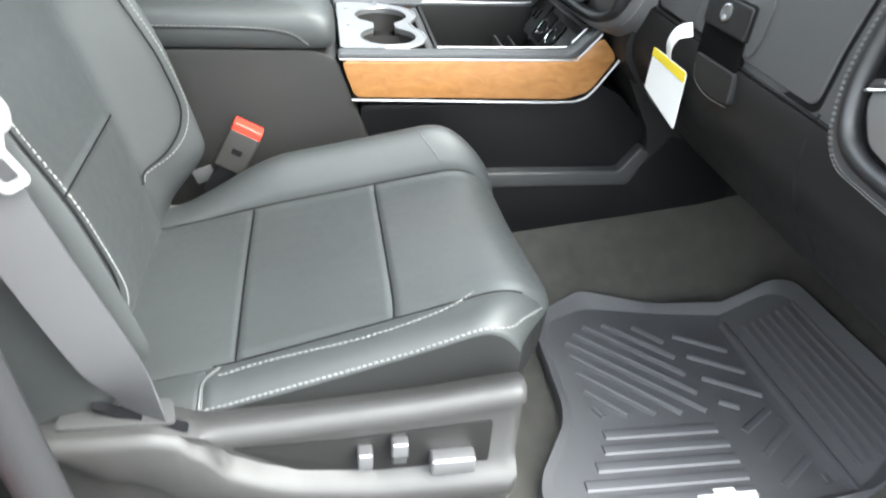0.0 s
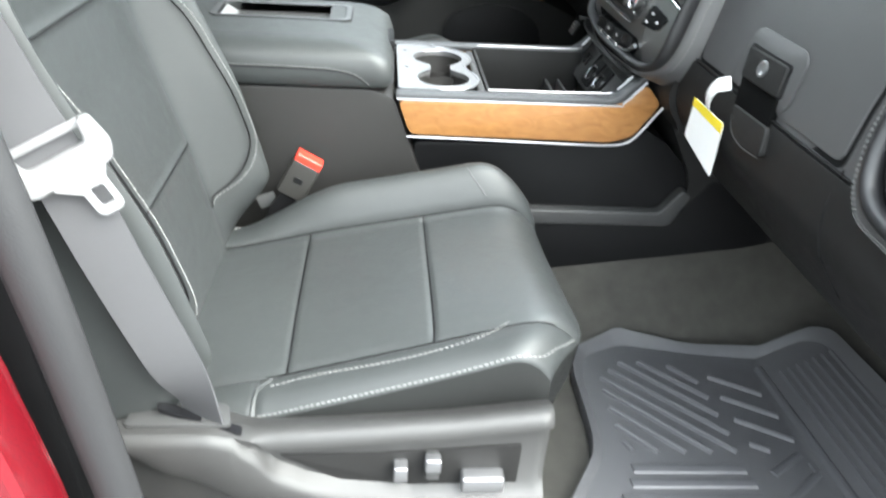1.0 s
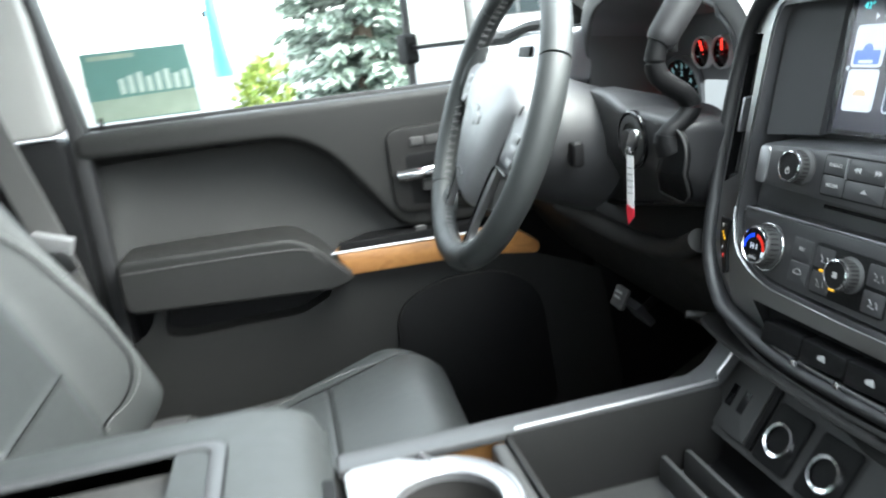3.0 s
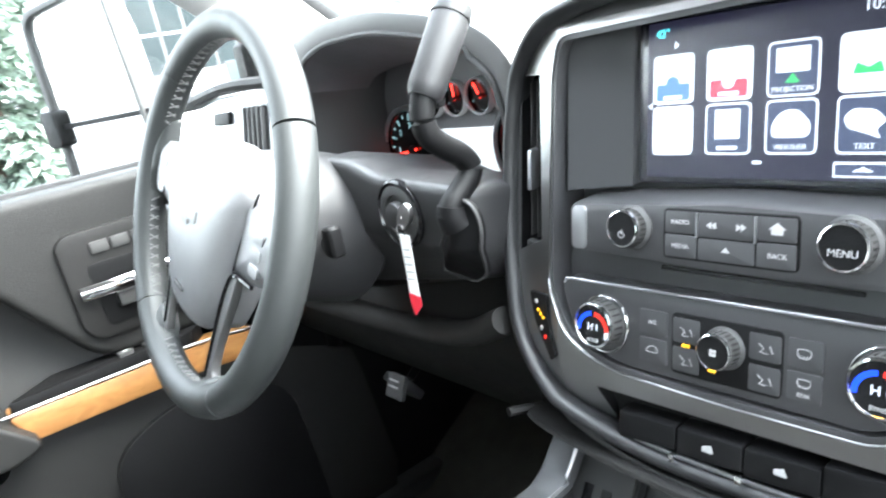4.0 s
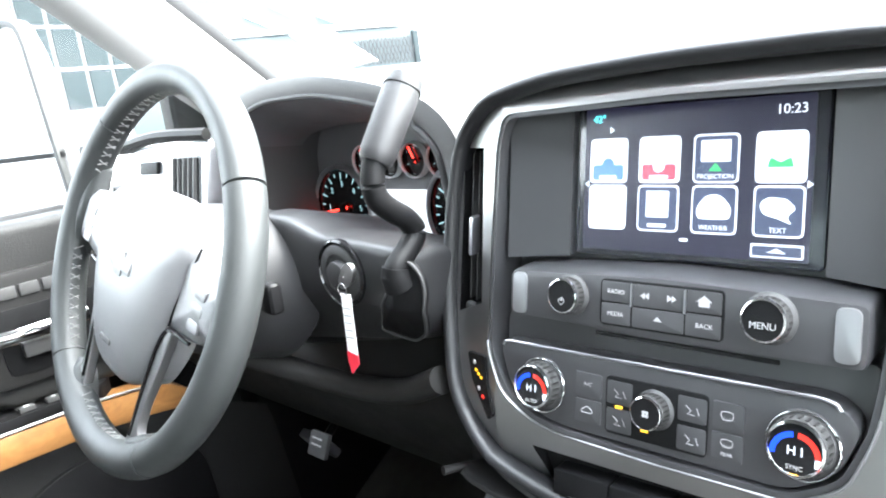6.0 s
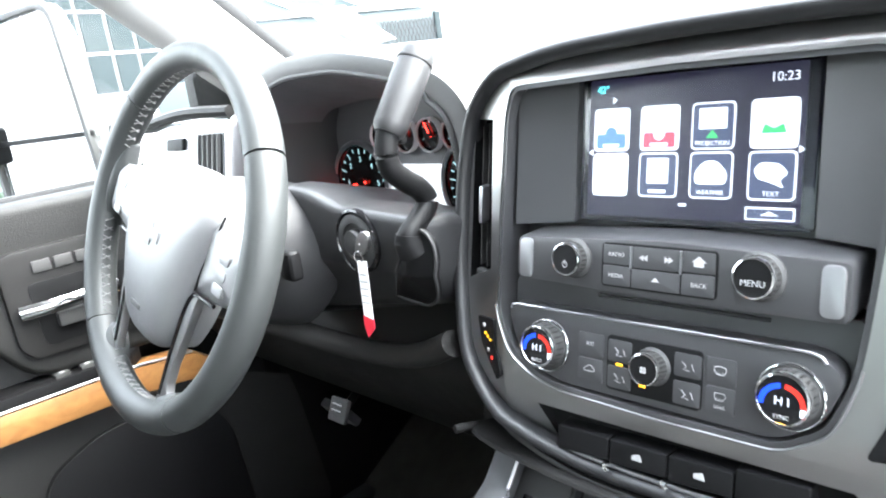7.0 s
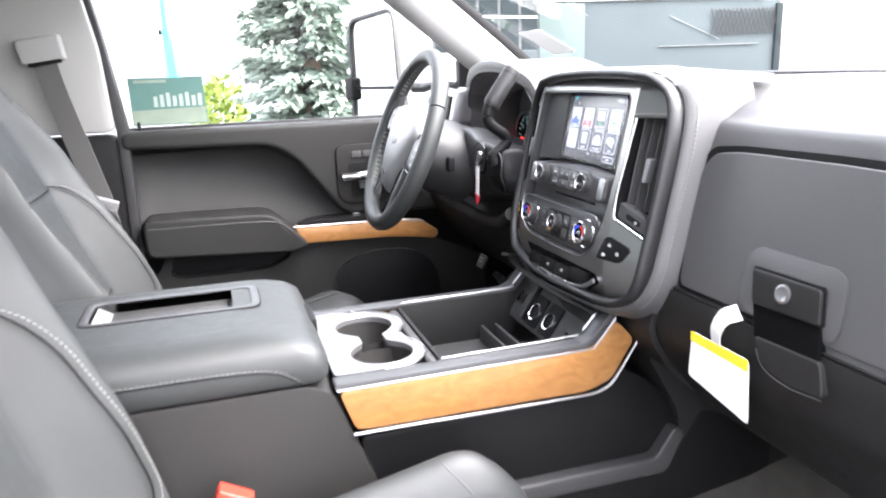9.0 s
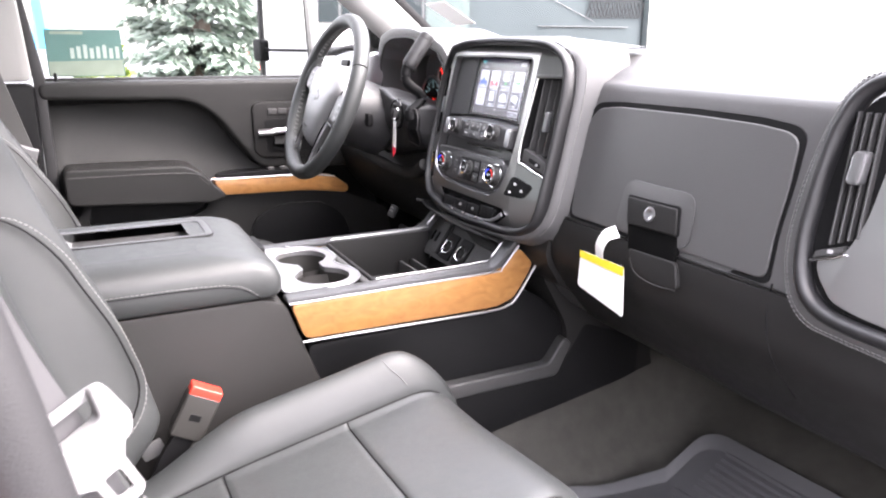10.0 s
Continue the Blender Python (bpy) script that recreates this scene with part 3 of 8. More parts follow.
# passenger end vent with padded surround
STITCHED = spline([Vector((a, b, 0)) for a, b in ((-0.82, 0.508), (-0.716, 0.513), (-0.681, 0.518), (-0.657, 0.536), (-0.644, 0.560), (-0.634, 0.596), (-0.632, 0.645), (-0.636, 0.696), (-0.643, 0.734), (-0.656, 0.764), (-0.69, 0.786), (-0.82, 0.796))], 5)
CREST = spline([Vector((a, b, 0)) for a, b in ((-0.82, 0.527), (-0.742, 0.528), (-0.703, 0.533), (-0.679, 0.545), (-0.664, 0.567), (-0.655, 0.602), (-0.653, 0.645), (-0.654, 0.693), (-0.659, 0.731), (-0.674, 0.764), (-0.71, 0.780), (-0.82, 0.786))], 5)
part("surround", sweep([on_glove(q.x, q.y, 0.006) for q in CREST], disc(0.0085, 14, 0.014), False, up=(-1, 0, 0.2)), RINGBLACK, dash, "soft rolled ring round the end vent", sharp=60)
flange = bmesh.new()
rows_ = [[flange.verts.new(on_glove(c.x + (o.x - c.x) * k, c.y + (o.y - c.y) * k, d)) for c, o in zip(CREST, STITCHED)] for k, d in ((0.2, 0.008), (0.55, 0.0085), (0.9, 0.0070), (1.15, 0.0035), (1.30, -0.003))]
for ra, rb in zip(rows_, rows_[1:]):
    for i in range(len(ra) - 1):
        flange.faces.new((ra[i], ra[i + 1], rb[i + 1], rb[i]))
bmesh.ops.recalc_face_normals(flange, faces=flange.faces)
part("surround_pad", flange, DASH, dash, "padded stitched vent surround", sharp=60)
for k in (0.86, 1.08):
    stitch([on_glove(c.x + (o.x - c.x) * k, c.y + (o.y - c.y) * k, 0.0078 if k < 1 else 0.0056) for c, o in zip(CREST, STITCHED)], STITCH, dash, length=0.0036, r=0.0008)
vi = smooth2([(-0.80, 0.530), (-0.742, 0.535), (-0.70, 0.540), (-0.672, 0.566), (-0.662, 0.602), (-0.660, 0.645), (-0.662, 0.693), (-0.668, 0.731), (-0.684, 0.762), (-0.80, 0.775)], 0.015, 4)
part("vent_bed", prism(vi, "x", -0.02, 0.004, 0.0, place=on_glove), PLASTIC_D, dash)
part("vent_panel", prism(smooth2([(-0.80, 0.538), (-0.735, 0.542), (-0.703, 0.548), (-0.680, 0.572), (-0.674, 0.588), (-0.704, 0.602), (-0.715, 0.640), (-0.722, 0.745), (-0.80, 0.755)], 0.010, 4), "x", 0.0, 0.010, 0.003, place=on_glove), mat("vent_silver", (0.30, 0.30, 0.30), 0.30, metal=0.7, vary=0.05, rvary=0.05), dash, "glossy grey panel below the end vent")
for i in range(4):
    yy = -0.6735 - 0.0090 * i
    part("vent_slat", prism([(yy - 0.0125, 0.606 + 0.004 * i), (yy - 0.0100, 0.606 + 0.004 * i), (yy + 0.0012, 0.744), (yy - 0.0012, 0.744)], "x", 0.000, 0.012, 0.0006, 1, place=on_glove), PLASTIC_G, dash)
part("vent_tab", prism(rrect(-0.702, -0.686, 0.672, 0.706, 0.005), "x", 0.008, 0.022, 0.004, 2, place=on_glove), DARKSILVER, dash, "silver vent tab")
part("vent_wheel", prism(smooth2([(-0.671, 0.588), (-0.700, 0.600), (-0.702, 0.608), (-0.673, 0.597)], 0.002, 3), "x", 0.004, 0.0125, 0.001, 2, place=on_glove), PLASTIC_G, dash)
part("vent_sill", tube([on_glove(-0.668, 0.585, 0.011), on_glove(-0.690, 0.593, 0.012), on_glove(-0.704, 0.600, 0.012)], 0.0018, 6), CHROME, dash, "chrome line under the end vent")
part("wheel_mark", prism(rrect(-0.692, -0.686, 0.5975, 0.6015, 0.001), "x", 0.012, 0.0132, 0, place=on_glove), MARK, dash)

# ---- centre stack ----
stack = thing("centre_stack", (0.42, 0, 0.46), "silver-framed centre stack with touchscreen, radio and climate controls", "control panel")
OUT = smooth2([(0.217, 0.62), (0.215, 0.71), (0.202, 0.768), (0.165, 0.801), (0.10, 0.816), (0.0, 0.820), (-0.11, 0.819), (-0.172, 0.814), (-0.210, 0.790), (-0.222, 0.745), (-0.224, 0.65), (-0.223, 0.55), (-0.211, 0.515), (-0.178, 0.497), (-0.10, 0.492), (0.0, 0.486), (0.065, 0.487), (0.122, 0.500), (0.168, 0.518), (0.203, 0.552)], 0.03, 4)
cy, cz = -0.012, 0.65


def inset(pts, d):
    out = []
    for i, p in enumerate(pts):
        a, b = pts[i - 1], pts[(i + 1) % len(pts)]
        t = Vector((b[0] - a[0], b[1] - a[1]))
        nrm = Vector((-t.y, t.x)).normalized()
        if nrm.dot(Vector((cy - p[0], cz - p[1]))) < 0:
            nrm = -nrm
        out.append((p[0] + nrm.x * d, p[1] + nrm.y * d))
    return out


part("surround", sweep([on_stack(p[0], p[1], 0.012 - 0.016 * (max(0, 0.57 - p[1]) / 0.08) ** 2) for p in inset(OUT, 0.0066)], disc(0.0068, 16, 0.0125), True, up=(-1, 0, 0.2)), RINGBLACK, stack, "soft black rolled ring round the stack", sharp=60)
def plate_with_hole(outer, hole, d0, d1, place):
    """A plate with one opening, both outlines resampled by angle."""
    n = 96
    hc = Vector((sum(p[0] for p in hole) / len(hole), sum(p[1] for p in hole) / len(hole)))

    def ray_at(poly, a):
        d = Vector((math.cos(a), math.sin(a)))
        best = None
        for i in range(len(poly)):
            p, q = Vector(poly[i][:2]) - hc, Vector(poly[(i + 1) % len(poly)][:2]) - hc
            e = q - p
            den = d.x * e.y - d.y * e.x
            if abs(den) < 1e-9:
                continue
            t = (p.x * e.y - p.y * e.x) / den
            s = (p.x * d.y - p.y * d.x) / den
            if t > 0 and -1e-6 <= s <= 1 + 1e-6 and (best is None or t > best):
                best = t
        return hc + d * (best or 0.01)
    angs = [2 * math.pi * i / n for i in range(n)]
    for p in list(hole):
        angs.append(math.atan2(p[1] - hc.y, p[0] - hc.x) % (2 * math.pi))
    angs = sorted(set(round(a, 5) for a in angs))
    o = [ray_at(outer, a) for a in angs]
    h = [ray_at(hole, a) for a in angs]
    bm = bmesh.new()
    steps = 6
    rows = []
    for k in range(steps + 1):
        rows.append([bm.verts.new(place(*(h[i].lerp(o[i], k / steps)), d1)) for i in range(len(angs))])
    rows.insert(0, [bm.verts.new(place(*h[i], d0)) for i in range(len(angs))])
    m = len(angs)
    for a, b in zip(rows, rows[1:]):
        for i in range(m):
            bm.faces.new((a[i], a[(i + 1) % m], b[(i + 1) % m], b[i]))
    bmesh.ops.recalc_face_normals(bm, faces=bm.faces)
    return bm


BAY = smooth2([(0.152, 0.604), (0.151, 0.67), (0.147, 0.760), (0.139, 0.786), (0.0, 0.790), (-0.131, 0.7885), (-0.138, 0.775), (-0.136, 0.684), (-0.131, 0.629), (-0.127, 0.600), (-0.114, 0.568), (-0.085, 0.551), (0.0, 0.550), (0.084, 0.552), (0.108, 0.558), (0.132, 0.572)], 0.010, 4)
VENT_R = [(-0.155, 0.756), (-0.2095, 0.757), (-0.2100, 0.664), (-0.2065, 0.600), (-0.1535, 0.621), (-0.150, 0.652)]
VENT_L = [(0.194, 0.760), (0.165, 0.760), (0.163, 0.636), (0.198, 0.622)]
SWITCHES = [(0.106, 0.5345), (-0.128, 0.5360), (-0.138, 0.5240), (-0.098, 0.5020), (0.020, 0.4965), (0.088, 0.4985)]


def cut_hole(bm, poly):
    """Open a straight-edged hole in a flat plate of (a, b, d) places."""
    c = Vector((sum(q[0] for q in poly) / len(poly), sum(q[1] for q in poly) / len(poly)))
    sides = []
    for q, r in zip(poly, poly[1:] + poly[:1]):
        e = Vector((r[0] - q[0], r[1] - q[1]))
        nrm = Vector((e.y, -e.x)).normalized()
        if nrm.dot(c - Vector(q)) > 0:
            nrm = -nrm
        sides.append((Vector(q), nrm))
        near = [f for f in bm.faces if (f.calc_center_median().xy - c).length < 0.16]
        geom = list({v for f in near for v in f.verts}) + list({x for f in near for x in f.edges}) + near
        bmesh.ops.bisect_plane(bm, geom=geom, plane_co=(q[0], q[1], 0), plane_no=(nrm.x, nrm.y, 0))
    inside = [f for f in bm.faces if f.calc_center_median().z > 0 and all((f.calc_center_median().xy - q).dot(k) < 1e-6 for q, k in sides)]
    bmesh.ops.delete(bm, geom=inside, context="FACES")


def bezel_d(b, d):
    """The bezel rolls back at its top and foot."""
    return d - 0.012 * (max(0, b - 0.790) / 0.018) ** 1.6 - 0.030 * (max(0, 0.57 - b) / 0.08) ** 2


def well(poly, depth, material, parent, label):
    """Walls and floor of a recess behind a hole."""
    bmw = bmesh.new()
    hi = [bmw.verts.new(on_stack(q[0], q[1], bezel_d(q[1], 0.012))) for q in poly]
    lo = [bmw.verts.new(on_stack(q[0], q[1], 0.012 - depth)) for q in poly]
    k = len(poly)
    for i in range(k):
        bmw.faces.new((hi[i], hi[(i + 1) % k], lo[(i + 1) % k], lo[i]))
    bmw.faces.new(lo)
    bmesh.ops.recalc_face_normals(bmw, faces=bmw.faces)
    return part("recess", bmw, material, parent, label, smooth=False)


bezel = plate_with_hole(inset(OUT, 0.009), BAY, -0.03, 0.012, lambda a, b, d: Vector((a, b, d)))
for zc in (0.51, 0.53, 0.55, 0.57, 0.790, 0.794, 0.798, 0.802, 0.806):
    bmesh.ops.bisect_plane(bezel, geom=bezel.verts[:] + bezel.edges[:] + bezel.faces[:], plane_co=(0, zc, 0), plane_no=(0, 1, 0))
for zc in (0.50, 0.52, 0.54, 0.56):
    bmesh.ops.bisect_plane(bezel, geom=bezel.verts[:] + bezel.edges[:] + bezel.faces[:], plane_co=(0, zc, 0), plane_no=(0, 1, 0))
for yc in (-0.150, 0.140):
    bmesh.ops.bisect_plane(bezel, geom=bezel.verts[:] + bezel.edges[:] + bezel.faces[:], plane_co=(yc, 0, 0), plane_no=(1, 0, 0))
for hole_ in (VENT_R, VENT_L, SWITCHES):
    cut_hole(bezel, hole_)
for v in bezel.verts:
    a, b, d = v.co
    v.co = on_stack(a, b, bezel_d(b, d) if d > 0 else d)
bmesh.ops.recalc_face_normals(bezel, faces=bezel.faces)
part("bezel", bezel, BEZEL, stack, "satin silver bezel", smooth=False)
bay_in = inset(BAY, 0.004)
part("bay_edge", frame_ring(BAY, bay_in, "x", -0.03, 0.0105, 0.0015, place=on_stack), BAYMAT, stack, "black edge of the screen bay")
part("bay", prism(inset(BAY, -0.001), "x", -0.035, -0.026, 0, place=on_stack), BAYMAT, stack, "black plastic bay round the screen")
low_bay = sorted((q for q in inset(BAY, -0.0006) if q[1] < 0.612), key=lambda q: math.atan2(q[1] - 0.64, q[0]))
part("chrome_line", sweep([on_stack(q[0], q[1], bezel_d(q[1], 0.0125)) for q in low_bay], disc(0.0010, 8), False, up=(1, 0, 0)), DARKSILVER, stack, "thin graphite line under the controls")

# ---- what sits in the centre stack ----
SCREEN_GLASS = mat("screen_glass", (0.004, 0.004, 0.010), 0.08, vary=0.02, rvary=0.03)
SCREEN_BACK = glow("screen_backlight", (0.014, 0.012, 0.034), 0.06)
ICON_W = glow("icon_white", (0.80, 0.86, 1.0), 0.085)
ICON_B = glow("icon_blue", (0.06, 0.16, 0.65), 0.12)
ICON_R = glow("icon_red", (0.65, 0.05, 0.09), 0.12)
ICON_G = glow("icon_green", (0.04, 0.45, 0.12), 0.12)
ICON_O = glow("icon_tan", (0.85, 0.60, 0.40), 0.075)
ICON_K = glow("icon_navy", (0.03, 0.04, 0.08), 0.15)
CYAN = glow("cyan_text", (0.10, 0.75, 0.85), 0.22)
AMBER = glow("amber_lamp", (1.0, 0.50, 0.02), 0.13)
DIALBLUE = glow("dial_blue", (0.01, 0.06, 0.85), 0.12)
DIALRED = glow("dial_red", (0.75, 0.03, 0.02), 0.09)


def stack_m(y, z, d):
    return Matrix.Translation(on_stack(y, z, d)) @ Matrix(((0, 0.215, -0.977), (-1, 0, 0), (0, 0.977, 0.215))).to_4x4()


def plate(name, outline, d0, d1, material, parent, bev=0.001, label=""):
    return part(name, prism(outline, "x", d0, d1, bev, 2, on_stack), material, parent, label)


def label_text(body, size, y, z, d, material, parent, name="lettering"):
    return part(name, text_mesh(body, size, stack_m(y, z, d)), material, parent, smooth=False)


# touchscreen
D0 = -0.0265
screen = plate("touchscreen", rrect(-0.089, 0.087, 0.677, 0.786, 0.004), D0, -0.016, SCREEN_GLASS, stack, 0.001, "glossy black touchscreen showing app icons")
plate("display", rrect(-0.080, 0.080, 0.6815, 0.782, 0.001, 1), -0.016, -0.0157, SCREEN_BACK, screen, 0)
top = -0.0154


def icon(y, z, fill, low):
    plate("icon_frame", rrect(y - 0.0155, y + 0.0155, z - 0.0158, z + 0.0158, 0.004), -0.0157, top, ICON_W, screen, 0, "pale rounded icon frame")
    plate("icon", rrect(y - 0.0142, y + 0.0142, z - 0.0145, z + 0.0145, 0.003), top, top + 0.0002, fill, screen, 0)
    if low:
        plate("icon_band", smooth2([(y - 0.0125, z - 0.0135), (y + 0.0125, z - 0.0135), (y + 0.0125, z - 0.0030), (y - 0.0125, z - 0.0030)], 0.002, 3), top + 0.0002, top + 0.0004, low, screen, 0)


for (y, z), fill, low in zip([(0.060, 0.745), (0.020, 0.745), (-0.020, 0.745), (-0.061, 0.745), (0.060, 0.712), (0.020, 0.712), (-0.020, 0.712), (-0.061, 0.712)], [ICON_W, ICON_W, ICON_K, ICON_W, ICON_W, ICON_K, ICON_K, ICON_K], [ICON_B, ICON_R, None, None, None, None, None, None]):
    icon(y, z, fill, low)
T2 = top + 0.0004
plate("glyph", rrect(-0.030, -0.010, 0.743, 0.757, 0.001), T2, T2 + 0.0002, ICON_W, screen, 0, "pale phone symbol")
plate("glyph", smooth2([(-0.0245, 0.737), (-0.0155, 0.737), (-0.020, 0.7425)], 0.001), T2, T2 + 0.0002, ICON_G, screen, 0, "green arrow symbol")
plate("glyph", [(0.020 + p[0], 0.741 + p[1]) for p in disc(0.0045, 16)], T2, T2 + 0.0002, ICON_W, screen, 0, "round white symbol")
plate("glyph", [(0.060 + p[0], 0.742 + p[1]) for p in disc(0.005, 16)], T2, T2 + 0.0002, ICON_B, screen, 0, "round blue symbol")
plate("glyph", smooth2([(-0.069, 0.739), (-0.053, 0.739), (-0.055, 0.745), (-0.061, 0.742), (-0.067, 0.745)], 0.001), T2, T2 + 0.0002, ICON_G, screen, 0, "green symbol")
plate("glyph", smooth2([(0.052, 0.708), (0.067, 0.708), (0.063, 0.713), (0.055, 0.7125)], 0.002), T2, T2 + 0.0002, ICON_O, screen, 0, "tan symbol")
plate("glyph", rrect(0.0115, 0.0285, 0.706, 0.724, 0.001), T2, T2 + 0.0002, ICON_W, screen, 0, "white page symbol")
plate("glyph", smooth2([(-0.031, 0.706), (-0.009, 0.706), (-0.008, 0.713), (-0.014, 0.7215), (-0.024, 0.7225), (-0.032, 0.714)], 0.005, 5), T2, T2 + 0.0002, ICON_W, screen, 0, "white cloud symbol")
plate("glyph", smooth2([(-0.049, 0.716), (-0.054, 0.721), (-0.066, 0.720), (-0.072, 0.714), (-0.066, 0.709), (-0.070, 0.704), (-0.060, 0.708), (-0.052, 0.710)], 0.003, 4), T2, T2 + 0.0002, ICON_W, screen, 0, "white speech bubble symbol")
label_text("PROJECTION", 0.0042, -0.020, 0.7335, T2, ICON_W, screen)
label_text("WEATHER", 0.0042, -0.020, 0.7005, T2, ICON_W, screen)
label_text("TEXT", 0.0045, -0.061, 0.7005, T2, ICON_W, screen)
for y, z in ((0.060, 0.7335), (0.020, 0.7335), (0.020, 0.7005)):
    plate("label_bar", rrect(y - 0.007, y + 0.007, z - 0.0012, z + 0.0012, 0.0004, 1), T2, T2 + 0.0002, ICON_W, screen, 0)
label_text("42°", 0.0075, 0.0685, 0.7745, -0.0155, CYAN, screen)
label_text("10:23", 0.0085, -0.066, 0.7735, -0.0155, ICON_W, screen)
for s, y in ((1, 0.0775), (-1, -0.0785)):
    plate("arrow", [(y + s * 0.0022, 0.7285), (y - s * 0.0015, 0.731), (y - s * 0.0015, 0.726)], -0.0157, top, ICON_W, screen, 0)
plate("page_dot", rrect(-0.003, 0.003, 0.6905, 0.6925, 0.0008), -0.0157, top, ICON_W, screen, 0)
plate("arrow", smooth2([(0.056, 0.7665), (0.0595, 0.769), (0.0595, 0.764)], 0.0003), -0.0157, top, ICON_W, screen, 0)
bk = rrect(-0.077, -0.045, 0.6835, 0.692, 0.001)
plate("tray_button", bk, -0.0157, top, ICON_W, screen, 0)
plate("tray_button_face", rrect(-0.0758, -0.0462, 0.6847, 0.6908, 0.0008), top, T2, ICON_K, screen, 0)
plate("glyph", [(-0.067, 0.6868), (-0.061, 0.6896), (-0.055, 0.6868)], T2, T2 + 0.0002, ICON_W, screen, 0)
plate("cover_glass", rrect(-0.0875, 0.0855, 0.6785, 0.7845, 0.003), top + 0.0012, top + 0.0017, glass_mat("cover_glass", (1, 1, 1), 0.28), screen, 0, "clear glass over the display")
# angled cheeks either side of the screen, and a bright edge at its right
for s, y0, y1 in ((1, 0.089, 0.140), (-1, -0.091, -0.130)):
    part("bay_cheek", prism([(y0, 0.676), (y1, 0.674), (y1, 0.787), (y0, 0.787)], "x", D0, -0.012, 0, place=lambda a, b, d, s=s, y0=y0: on_stack(a, b, d + (0.010 * abs(a - y0) / 0.045 if d > -0.02 else 0))), BAYMAT, stack, "black cheek beside the screen")

# radio bar
bar_o = smooth2([(0.124, 0.637), (0.124, 0.670), (0.0, 0.675), (-0.122, 0.671), (-0.122, 0.635), (0.0, 0.634)], 0.006, 4)
radio = plate("radio_bar", bar_o, D0, 0.0165, BAYMAT, stack, 0.004, "black radio control bar with silver ends")
for y0, y1 in ((0.107, 0.1205), (-0.1185, -0.105)):
    plate("end_cap", rrect(y0, y1, 0.6385, 0.6690, 0.005), 0.010, 0.0180, SILVER, radio, 0.0015, "satin silver end cap")


def knob(y, z, r, d, parent, face_mat, name="knob", depth=0.022, label="black ribbed knob with a chrome ring"):
    k = part(name, lathe([(r * 1.18, 0.0), (r * 1.18, 0.004), (r * 1.02, 0.006), (r * 1.0, depth - 0.004), (r * 0.96, depth - 0.002)], 36, stack_m(y, z, d)), PLASTIC_G, parent, label)
    part("chrome_ring", lathe([(r * 0.97, depth - 0.003), (r * 0.955, depth - 0.0006), (r * 0.88, depth - 0.0002), (r * 0.86, depth - 0.001)], 36, stack_m(y, z, d)), CHROME, k)
    part("face", lathe([(r * 0.87, depth - 0.0012), (0, depth - 0.0008)], 36, stack_m(y, z, d)), face_mat, k)
    rb = box(r * 0.985, r * 1.03, -0.0007, 0.0007, 0.007, depth - 0.004, 0, 1)
    bmesh.ops.transform(rb, matrix=stack_m(y, z, d), verts=rb.verts)
    first = part("grip_rib", rb, PLASTIC, k, smooth=False)
    sm, base = stack_m(y, z, d), Matrix.Translation(BASE[k.name])
    for i in range(1, 24):
        o = new("grip_rib", first.data)
        o.parent = k
        o.matrix_basis = base.inverted() @ sm @ Matrix.Rotation(2 * math.pi * i / 24, 4, "Z") @ sm.inverted() @ base
        BASE[o.name] = BASE[k.name]
    return k


kl = knob(0.0675, 0.6565, 0.0128, 0.014, radio, PLASTIC_D, depth=0.016)
kr = knob(-0.0705, 0.6575, 0.0135, 0.014, radio, PLASTIC_D, depth=0.016)
label_text("MENU", 0.0056, -0.0705, 0.6575, 0.014 + 0.0155, MARK, kr)
part("power_mark", tube([on_stack(0.0675 + 0.0022 * math.sin(a), 0.6562 + 0.0022 * math.cos(a), 0.0299) for a in [0.5 + 5.3 * i / 10 for i in range(11)]], 0.00022, 5, smooth=2), MARK, kl)
plate("power_bar", rrect(0.0672, 0.0678, 0.6565, 0.6592, 0.0001, 1), 0.0290, 0.0300, MARK, kl, 0)
panel = plate("button_panel", rrect(-0.0435, 0.0435, 0.6397, 0.6712, 0.004), 0.014, 0.0175, PLASTIC_D, radio, 0.001, "black radio button panel")
for y0, y1, z0, z1 in ((0.0195, 0.0420, 0.6562, 0.6697), (0.0195, 0.0420, 0.6412, 0.6552), (-0.0180, 0.0185, 0.6552, 0.6697), (-0.0180, 0.0185, 0.6412, 0.6542), (-0.0420, -0.0190, 0.6562, 0.6697), (-0.0420, -0.0190, 0.6412, 0.6552)):
    plate("button", rrect(y0, y1, z0, z1, 0.0015), 0.0165, 0.0180, BAYMAT, panel, 0.0004)
TD = 0.0181
label_text("RADIO", 0.0042, 0.031, 0.6632, TD, MARK, panel)
label_text("MEDIA", 0.0042, 0.031, 0.6482, TD, MARK, panel)
label_text("BACK", 0.0044, -0.0315, 0.6482, TD, MARK, panel)
for y in (0.0105, 0.0075):
    plate("skip_mark", [(y + 0.0022, 0.6627), (y - 0.001, 0.6649), (y - 0.001, 0.6605)], TD, TD + 0.0002, MARK, panel, 0)
for y in (-0.0105, -0.0075):
    plate("skip_mark", [(y - 0.0022, 0.6627), (y + 0.001, 0.6649), (y + 0.001, 0.6605)], TD, TD + 0.0002, MARK, panel, 0)
plate("eject_mark", [(0.003, 0.6472), (-0.003, 0.6472), (0.0, 0.6502)], TD, TD + 0.0002, MARK, panel, 0)
